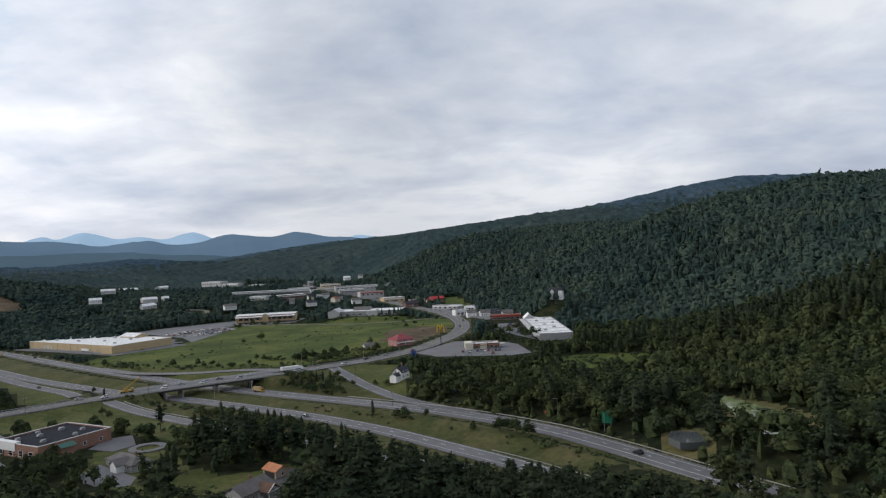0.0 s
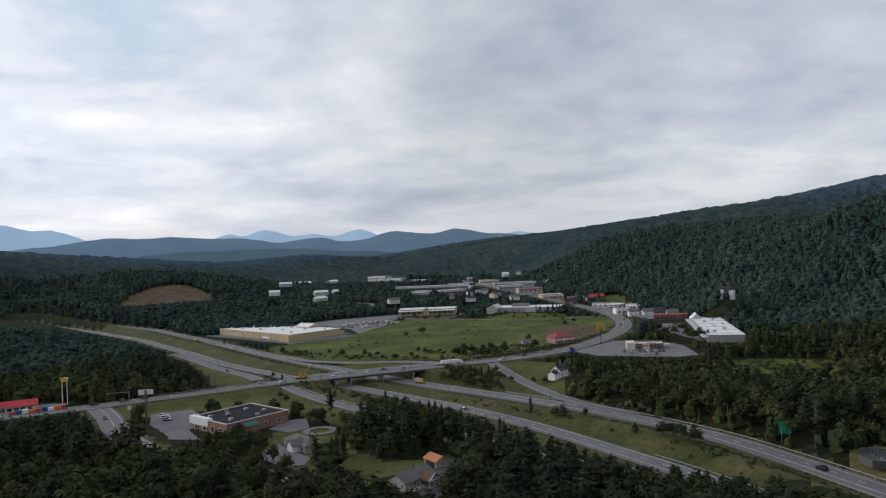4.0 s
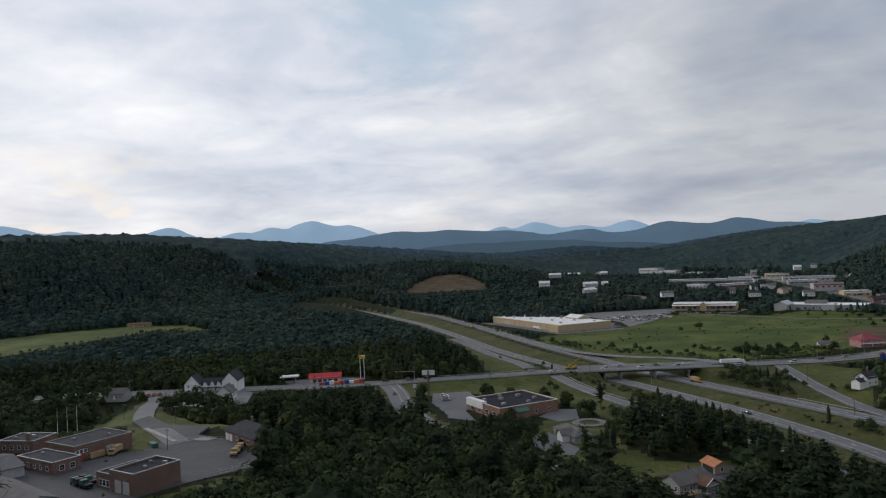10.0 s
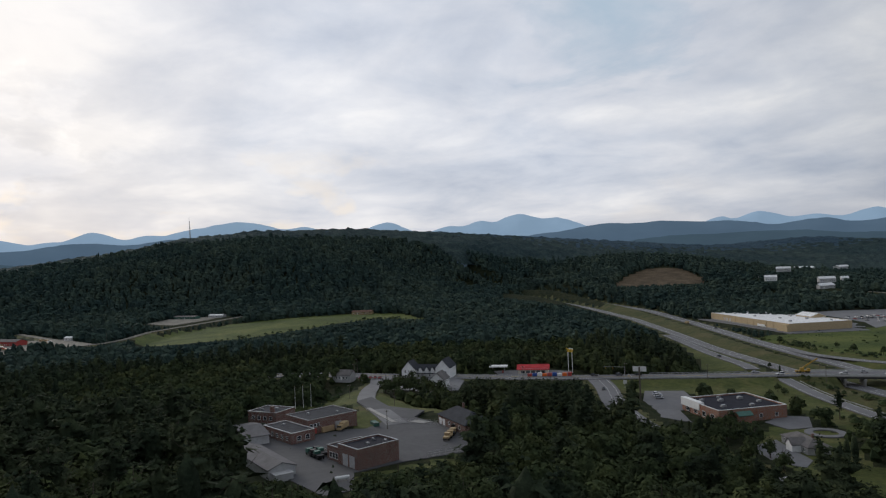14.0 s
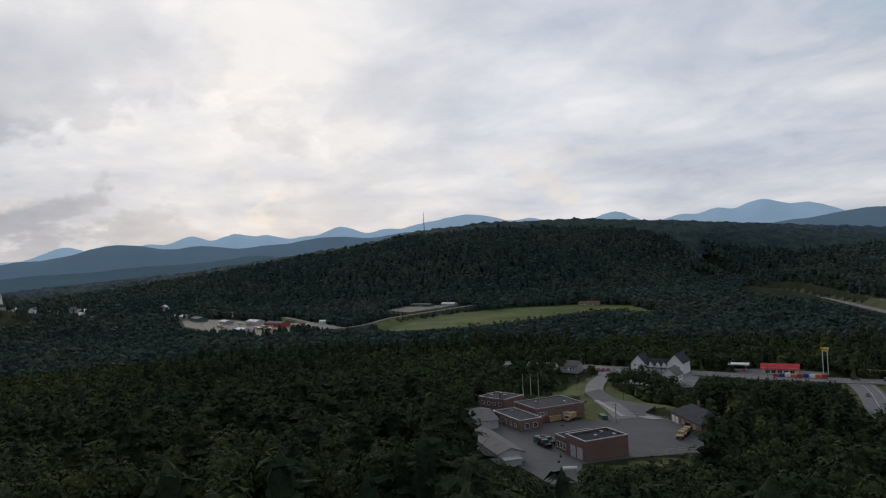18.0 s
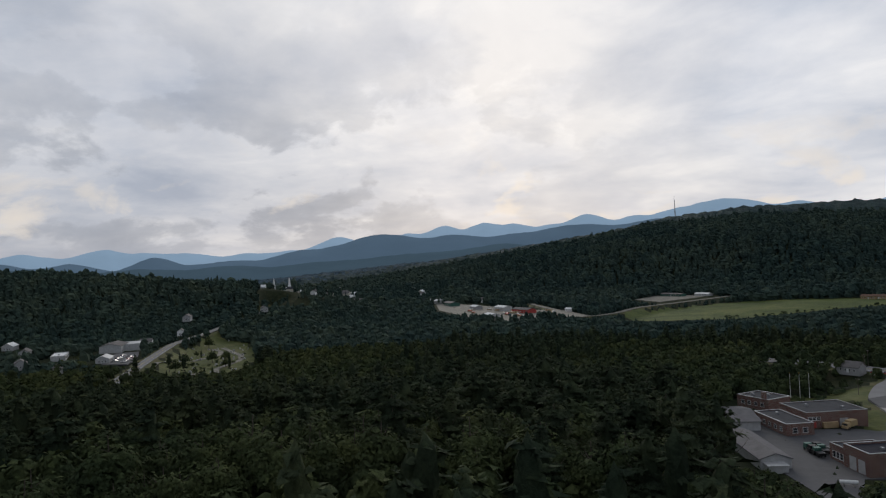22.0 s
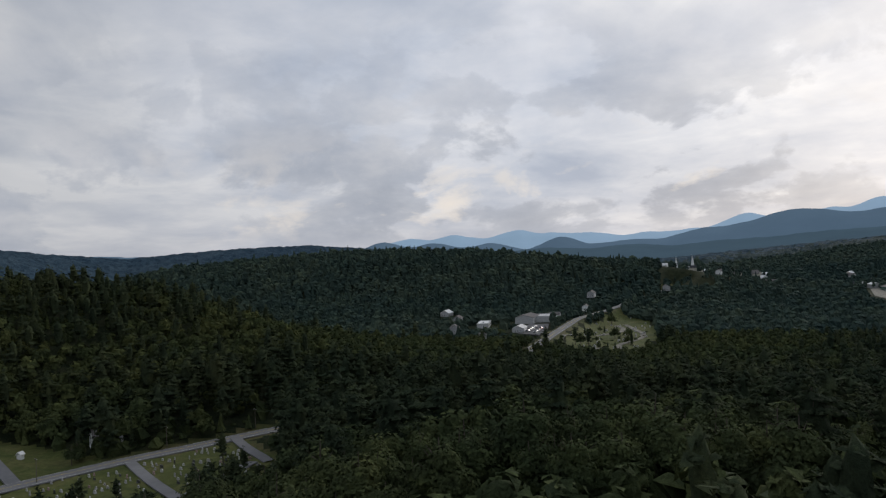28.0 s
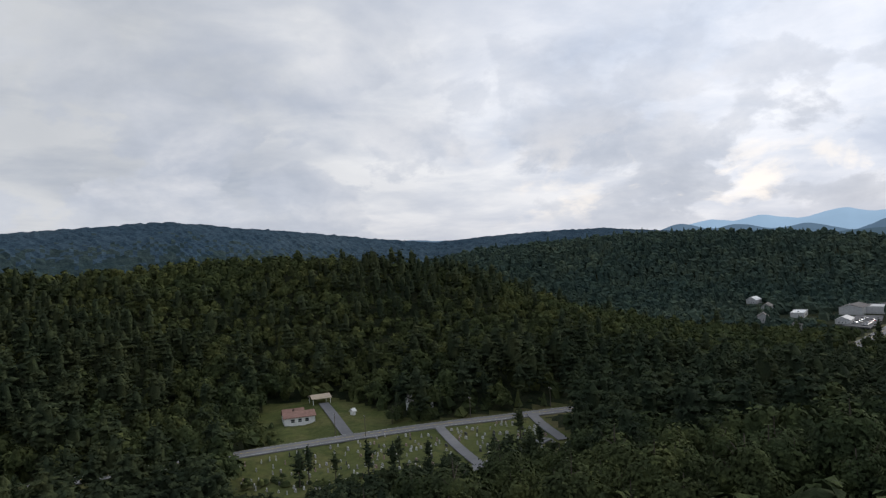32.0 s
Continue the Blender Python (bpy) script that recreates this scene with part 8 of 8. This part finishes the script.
def lump(seed):
    """One far tree: an uneven crown, round-headed or pointed."""
    rg = np.random.default_rng(seed)
    pointed = seed % 16 > 12
    rx, h, n = (rg.uniform(2.5, 3.2), rg.uniform(13, 16), 5) if pointed else (rg.uniform(3.7, 5.0), rg.uniform(10, 13.5), 5)
    rings = ((0.42, 0.72), (1.0, 0.25)) if pointed else ((0.66, 0.84), (1.0, 0.46), (0.72, 0.10))
    v = [(rg.normal(0, 0.5), rg.normal(0, 0.5), h)]
    for k, (q, z) in enumerate(rings):
        for i in range(n):
            a, q2 = 6.283 * (i + 0.5 * k + rg.uniform(-0.25, 0.25)) / n, q * rg.uniform(0.68, 1.30)
            v.append((math.cos(a) * rx * q2, math.sin(a) * rx * q2, h * (z + rg.uniform(-0.10, 0.10))))
    f = [(0, 1 + i, 1 + (i + 1) % n) for i in range(n)]
    for k in range(len(rings) - 1):
        a0, b0 = 1 + k * n, 1 + (k + 1) * n
        for i in range(n):
            j = (i + 1) % n
            f += [(a0 + i, b0 + i, b0 + j), (a0 + i, b0 + j, a0 + j)]
    return np.array(v), np.array(f), h, rx


def in_lee(x, y, tall):
    """Which trees stand wholly behind a nearer rise of the land."""
    az, rr = np.arange(-46, 188, 0.5), np.arange(300, 1740, 12.0)
    a, r = np.meshgrid(az, rr, indexing="ij")
    slope = (land(-r * np.sin(np.radians(a)), r * np.cos(np.radians(a))) + 6 - EYE) / r
    slope = np.maximum.accumulate(slope, axis=1)
    tr, ta = np.hypot(x, y), np.degrees(np.arctan2(-x, y))
    ta = np.where(ta < -60, ta + 360, ta)
    i = np.clip(((ta + 46) / 0.5).round().astype(int), 0, len(az) - 1)
    j = np.clip(((tr - 330) / 12.0).astype(int), 0, len(rr) - 1)
    return (land(x, y) + tall - EYE) / tr < slope[i, j]


x, y = scatter(rng, 640, 1000, AZ0, AZ1, 7.0, 1.0)
x2, y2 = scatter(rng, 1000, 1730, AZ0, AZ1, 8.8, 1.0)
size = np.clip(np.r_[rng.normal(0.92, 0.18, len(x)), rng.normal(1.08, 0.2, len(x2))], 0.45, 1.6)
x, y, size, _ = fit_trees(np.r_[x, x2], np.r_[y, y2], size, 12.5)
lee = in_lee(x, y, 14.0)
keep = ~lee | (rng.random(len(x)) < 0.15)
size = np.where(lee, size * 1.7, size)
x, y, size = x[keep], y[keep], size[keep]
temps = [lump(s) for s in range(32)]
ux, uy = scatter(rng, 120, 640, AZ0, AZ1, 9.0, 0.5)
us = np.clip(rng.normal(0.62, 0.12, len(ux)), 0.3, 0.9)
ux, uy, us, _ = fit_trees(ux, uy, us, 12.0)
ob = grow("underwood", rng, ux, uy, temps, rng.integers(0, 32, len(ux)), us, [leaf_broad], "young trees and shrubs filling the woods", 1.5)
ob2 = grow("hillside_woods", rng, x, y, temps, rng.integers(0, 32, len(x)), size, [leaf_far_haze], "continuous forest canopy on the hillsides", 1.0)
for w in (ob, ob2):
    w.data.polygons.foreach_set("use_smooth", np.zeros(len(w.data.polygons), bool))

# trees that stand in the open: (kind, x, y, size)
LONE = [
    ("fir", -41.5, 376, 0.75), ("broad", -24, 364, 0.72), ("broad", -28, 366, 0.6), ("broad", -12.5, 361, 0.42), ("broad", 10, 330, 0.4), ("fir", 10.5, 331, 0.4), ("broad", 22, 323, 0.75), ("broad", 29, 318, 0.82), ("broad", 26, 326, 0.62), ("broad", 34, 312, 0.7),
    ("broad", -66, 440, 0.42), ("broad", -78, 447, 0.36), ("fir", -74, 443, 0.35), ("broad", -84, 436, 0.4),
    ("broad", -191, 727, 0.9), ("broad", -206, 714, 0.5), ("broad", -117, 576, 0.95), ("broad", -120, 580, 0.7), ("broad", -227, 582, 0.7), ("broad", -301, 618, 0.7), ("broad", -204, 575, 0.6), ("broad", -160, 590, 0.55),
    ("fir", -104, 366, 0.7), ("fir", -99, 364, 0.8), ("fir", -94, 363, 0.75), ("fir", -108, 368, 0.6), ("fir", -90, 360, 0.8), ("fir", -86, 358, 0.7), ("broad", -131, 386, 0.62), ("broad", -126, 384, 0.66), ("broad", -137, 390, 0.5), ("broad", -133, 378, 0.5),
    ("broad", -196, 397, 0.55), ("broad", -190, 392, 0.5), ("broad", -189, 374, 0.62), ("broad", -168, 358, 0.72), ("broad", -208, 472, 0.5), ("broad", -204, 468, 0.45), ("broad", -212, 476, 0.4), ("broad", -237, 470, 0.35), ("fir", -232, 474, 0.5), ("fir", -226, 480, 0.5), ("fir", -221, 484, 0.45),
    ("broad", -44, 447, 0.45), ("broad", -40, 452, 0.5), ("broad", -48, 458, 0.4), ("broad", -62, 455, 0.45), ("broad", -98, 476, 0.6), ("broad", -94, 482, 0.62), ("broad", -104, 480, 0.5), ("fir", -89, 474, 0.6), ("fir", -84, 470, 0.65), ("fir", -80, 476, 0.6), ("broad", -76, 482, 0.55), ("broad", -108, 488, 0.45),
    ("broad", 60, 498, 0.8), ("broad", 63, 502, 0.7), ("broad", -255, 870, 0.7), ("broad", -248, 905, 0.8), ("broad", -218, 918, 0.7), ("broad", -238, 914, 0.5),
    ("broad", -345, 240, 1.2), ("broad", -338, 245, 1.15), ("broad", -332, 238, 1.25), ("broad", -326, 246, 1.1), ("broad", -348, 232, 1.1), ("broad", -340, 232, 1.1), ("broad", -320, 240, 1.2), ("broad", -312, 244, 1.1), ("broad", -330, 228, 0.9), ("fir", -312, 233, 1.2), ("broad", -372, 222, 0.5), ("broad", -376, 216, 0.55), ("broad", -380, 210, 0.6), ("broad", -300, 228, 1.2), ("broad", -292, 236, 1.3), ("fir", -286, 228, 0.9), ("broad", -305, 240, 1.3), ("broad", -284, 240, 1.3), ("broad", -276, 246, 1.3), ("pine", -180, 66, 1.3), ("pine", -175, 60, 1.35), ("pine", -187, 60, 1.3), ("pine", -168, 66, 1.25), ("pine", -192, 52, 1.3), ("pine", -182, 74, 1.05),
    ("fir", -168, -262, 1.15), ("fir", -173, -261, 1.2), ("fir", -178, -259, 1.15), ("fir", -163, -270, 1.0), ("broad", -160, -266, 0.85), ("broad", -155, -262, 0.7), ("pine", -178, -205, 0.75), ("pine", -186, -200, 0.85), ("pine", -193, -196, 0.9), ("pine", -124, -206, 0.62), ("pine", -118, -200, 0.7), ("pine", -112, -206, 0.66), ("pine", -132, -200, 0.5), ("pine", -170, -186, 0.6), ("pine", -160, -180, 0.6), ("pine", -104, -214, 0.6), ("pine", -98, -222, 0.65), ("pine", -92, -216, 0.7),
    ("broad", -570, -196, 0.5), ("broad", -612, -212, 0.5), ("broad", -600, -180, 0.9), ("broad", -640, -228, 1.1), ("fir", -660, -240, 0.7), ("broad", -760, -245, 1.2), ("broad", -690, -235, 0.6), ("fir", -545, -180, 0.6), ("fir", -536, -190, 0.5), ("pine", -585, -222, 0.9),
]
LONE += [
    ("pine", -557, -200, 0.95), ("fir", -591, -174, 0.95), ("fir", -524, -164, 0.55), ("fir", -540, -172, 0.5), ("pine", -568, -136, 1.15), ("pine", -580, -142, 1.1), ("pine", -556, -140, 1.1), ("broad", -640, -204, 1.2), ("pine", -520, -222, 1.0),
    ("broad", -120, 563, 0.84), ("broad", -116, 572, 0.84), ("broad", -110, 575, 0.84), ("broad", -102, 559, 0.84), ("broad", -95, 559, 0.84), ("broad", -90, 567, 0.84), ("broad", -83, 576, 0.84), ("broad", -68, 624, 0.84), ("broad", -60, 596, 0.84),
    ("broad", -62, 549, 0.84), ("broad", -101, 580, 0.84), ("broad", -96, 586, 0.84), ("broad", -196, 566, 0.5), ("broad", -181, 556, 0.5), ("broad", -172, 559, 0.5), ("broad", -160, 568, 0.5), ("broad", -191, 572, 0.5), ("broad", -152, 583, 0.5),
    ("broad", -228, 586, 0.5), ("broad", -247, 601, 0.5), ("broad", -161, 294, 0.8), ("broad", -149, 280, 0.8), ("broad", -170, 299, 0.8), ("broad", -137, 269, 0.8), ("broad", -125, 255, 0.8), ("broad", -114, 247, 0.8), ("broad", -172, 291, 0.8),
    ("broad", -160, 278, 0.8), ("broad", -140, 260, 0.8), ("broad", -115, 279, 0.7), ("fir", -111, 274, 1), ("broad", -112, 269, 0.7), ("fir", -111, 281, 1), ("broad", -105, 469, 0.7), ("broad", -99, 464, 0.7), ("broad", -93, 458, 0.7),
    ("broad", -87, 454, 0.7), ("broad", -81, 451, 0.7), ("broad", -75, 449, 0.7), ("broad", -69, 444, 0.7), ("broad", -112, 475, 0.7), ("broad", -91, 464, 0.7), ("broad", -78, 457, 0.7), ("broad", -109, 372, 0.8), ("broad", -101, 366, 0.8),
    ("broad", -94, 360, 0.8), ("broad", -87, 356, 0.8), ("broad", -118, 378, 0.8), ("broad", -103, 359, 0.8), ("broad", -81, 351, 0.8), ("broad", -76, 348, 0.8), ("broad", -112, 371, 0.72), ("broad", -97, 361, 0.72), ("broad", -68, 341, 0.72),
    ("fir", -73, 344, 0.85), ("broad", -63, 337, 0.72), ("fir", -124, 382, 0.85), ("broad", -57, 332, 0.72), ("fir", -51, 327, 0.85), ("broad", -198, 943, 0.55), ("broad", -174, 910, 0.55), ("broad", -156, 910, 0.55), ("broad", -132, 894, 0.55),
    ("broad", -112, 874, 0.55), ("broad", -95, 871, 0.55), ("broad", -74, 864, 0.55), ("broad", -62, 873, 0.55), ("broad", -50, 828, 0.55), ("broad", -36, 797, 0.55), ("broad", -44, 768, 0.55), ("broad", -36, 854, 0.55), ("broad", -56, 889, 0.55),
    ("broad", -69, 882, 0.55), ("broad", -43, 871, 0.8), ("broad", -60, 953, 0.8), ("broad", -177, 988, 0.8), ("broad", -192, 1008, 0.8), ("broad", -177, 1045, 0.8), ("broad", -212, 1043, 0.8), ("broad", -160, 980, 0.8), ("broad", 33, 678, 0.9),
    ("broad", 39, 659, 0.9), ("broad", 49, 647, 0.9), ("broad", 58, 653, 0.9), ("broad", 68, 638, 0.9), ("broad", 75, 617, 0.9), ("broad", 80, 610, 0.9), ("broad", 69, 618, 0.9), ("broad", 47, 682, 0.9), ("broad", 67, 669, 0.9),
    ("broad", -502, -214, 1.2), ("broad", -486, -214, 1.2), ("broad", -504, -207, 1.2), ("broad", -457, -212, 1.2), ("broad", -484, -191, 1.2), ("broad", -582, -216, 1), ("broad", -645, -193, 1), ("broad", -511, -254, 1), ("broad", -548, -281, 1),
    ("broad", -644, -322, 1), ("broad", -756, -368, 1), ("broad", -471, -173, 1), ("broad", -470, -162, 1), ("broad", -474, -151, 1), ("broad", -504, -145, 1), ("broad", -537, -145, 1), ("fir", -525, -184, 0.6), ("fir", -555, -177, 0.6),
    ("fir", -686, -229, 0.6), ("fir", -684, -216, 0.6), ("fir", -763, -261, 0.6), ("fir", -545, -209, 0.6),
]
# the copse between the exit ramp and the ranch house
copse = [(-152, 350), (-112, 352), (-84, 334), (-58, 312), (-62, 290), (-88, 288), (-108, 296), (-116, 316), (-138, 334)]
rg = np.random.default_rng(4)
goal = len(LONE) + 26
while len(LONE) < goal:
    x, y = rg.uniform(-152, -58), rg.uniform(286, 354)
    if inside(np.array([x]), np.array([y]), copse)[0] and open_dist(x, y) > 3:
        LONE.append((("broad", "broad", "pine")[rg.integers(0, 3)], x, y, rg.uniform(0.55, 0.8)))
LONE = [t for t in LONE if open_dist(t[1], t[2]) > 2.0]
for n, (kind, x, y, s) in enumerate(LONE):
    lb = {"fir": "dark pointed fir standing in open grass", "broad": "rounded green broadleaf tree in open grass", "pine": "ragged white pine at the edge of grass"}[kind]
    plant(kind + "_light", x, y, s, n * 1.7, n, lb, "open ground trees", land1(x, y) - (1.4 * s if kind == "broad" else 0))


def shrub(seed):
    rg = np.random.default_rng(seed)
    vs, fs, off = [], [], 0
    for _ in range(3):
        v, f = blob(rg, (rg.normal(0, 0.55), rg.normal(0, 0.55), rg.uniform(0.35, 0.8)), rg.uniform(0.55, 0.9), 0.9, 6, ((0.74, 0.62), (1.0, -0.15)))
        vs.append(v)
        fs.append(f + off)
        off += len(v)
    return np.concatenate(vs), np.concatenate(fs), 1.5, 1.4


# scrub along edges: line, spread, count, least and greatest size
shrubs = [shrub(s) for s in range(8)]
bx, by, bs = [], [], []
rg = np.random.default_rng(66)
for line, wide, n, lo, hi in (
        ([(-330, 640), (-262, 592), (-190, 562), (-135, 548), (-95, 562), (-70, 590)], 9, 130, 0.7, 2.6), ([(-150, 588), (-117, 578), (-96, 592), (-78, 604), (-62, 606)], 6, 40, 1.5, 3.6), ([(-320, 660), (-200, 700), (-60, 760), (-120, 860), (-250, 860)], 60, 190, 0.4, 1.3),
        ([(-214, 474), (-203, 464), (-194, 470)], 6, 22, 1.0, 2.4), ([(-116, 497), (-96, 484), (-76, 478), (-62, 470)], 8, 60, 1.0, 2.8), ([(-300, 575), (-140, 440), (-60, 392), (30, 322), (60, 285)], 5, 46, 0.5, 1.6), ([(-204, 438), (-150, 408), (-100, 374), (-60, 348)], 7, 60, 0.8, 2.4), ([(-150, 352), (-110, 340), (-70, 312), (-50, 296)], 9, 70, 1.0, 2.8),
        ([(-50, 440), (-25, 420), (0, 400), (25, 376), (60, 336)], 5, 60, 0.7, 2.2), ([(60, 470), (100, 500), (130, 480), (120, 450)], 18, 90, 0.6, 1.8), ([(116, 275), (115, 310), (126, 345), (136, 368)], 10, 90, 0.6, 2.0), ([(20, 318), (40, 300), (60, 276)], 6, 30, 0.6, 1.8), ([(-282, 905), (-150, 905), (-60, 900), (-10, 850)], 8, 70, 1.0, 3.2), ([(-380, 212), (-368, 205), (-350, 178)], 6, 18, 1.0, 2.4),
        ([(-206, 116), (-196, 130), (-190, 150), (-200, 170)], 8, 40, 0.6, 1.8), ([(-110, -300), (-106, -268)], 5, 16, 0.8, 2.0), ([(-160, -262), (-220, -246), (-290, -228)], 4, 30, 0.6, 1.8), ([(-84, -236), (-100, -206), (-150, -176), (-190, -190)], 8, 60, 0.8, 2.4), ([(-520, -170), (-580, -200), (-700, -200)], 26, 40, 1.0, 2.4), ([(-510, -262), (-600, -310), (-690, -345)], 14, 50, 1.2, 3.2), ([(-800, 300), (-812, 440), (-812, 524), (-750, 568)], 10, 60, 1.2, 3.0)):
    p = np.array(line, float)
    d = np.r_[0, np.cumsum(np.hypot(*np.diff(p, axis=0).T))]
    s = rg.uniform(0, d[-1], n)
    x, y = np.interp(s, d, p[:, 0]) + rg.normal(0, wide * 0.5, n), np.interp(s, d, p[:, 1]) + rg.normal(0, wide * 0.5, n)
    k = np.ones(n, bool)
    for half, ln in ROADS.values():
        k &= near_line(x, y, [(*q[:2], 0) for q in ln])[0] > half + 2.0
    bx.append(x[k])
    by.append(y[k])
    bs.append(rg.uniform(lo, hi, n)[k] * rg.uniform(0.7, 1.0, k.sum()))
bx, by, bs = np.concatenate(bx), np.concatenate(by), np.concatenate(bs)
grow("roadside_scrub", rng, bx, by, shrubs, rg.integers(0, 8, len(bx)), bs, [leaf_broad], "low green scrub along verges and meadow edges", 0.1)
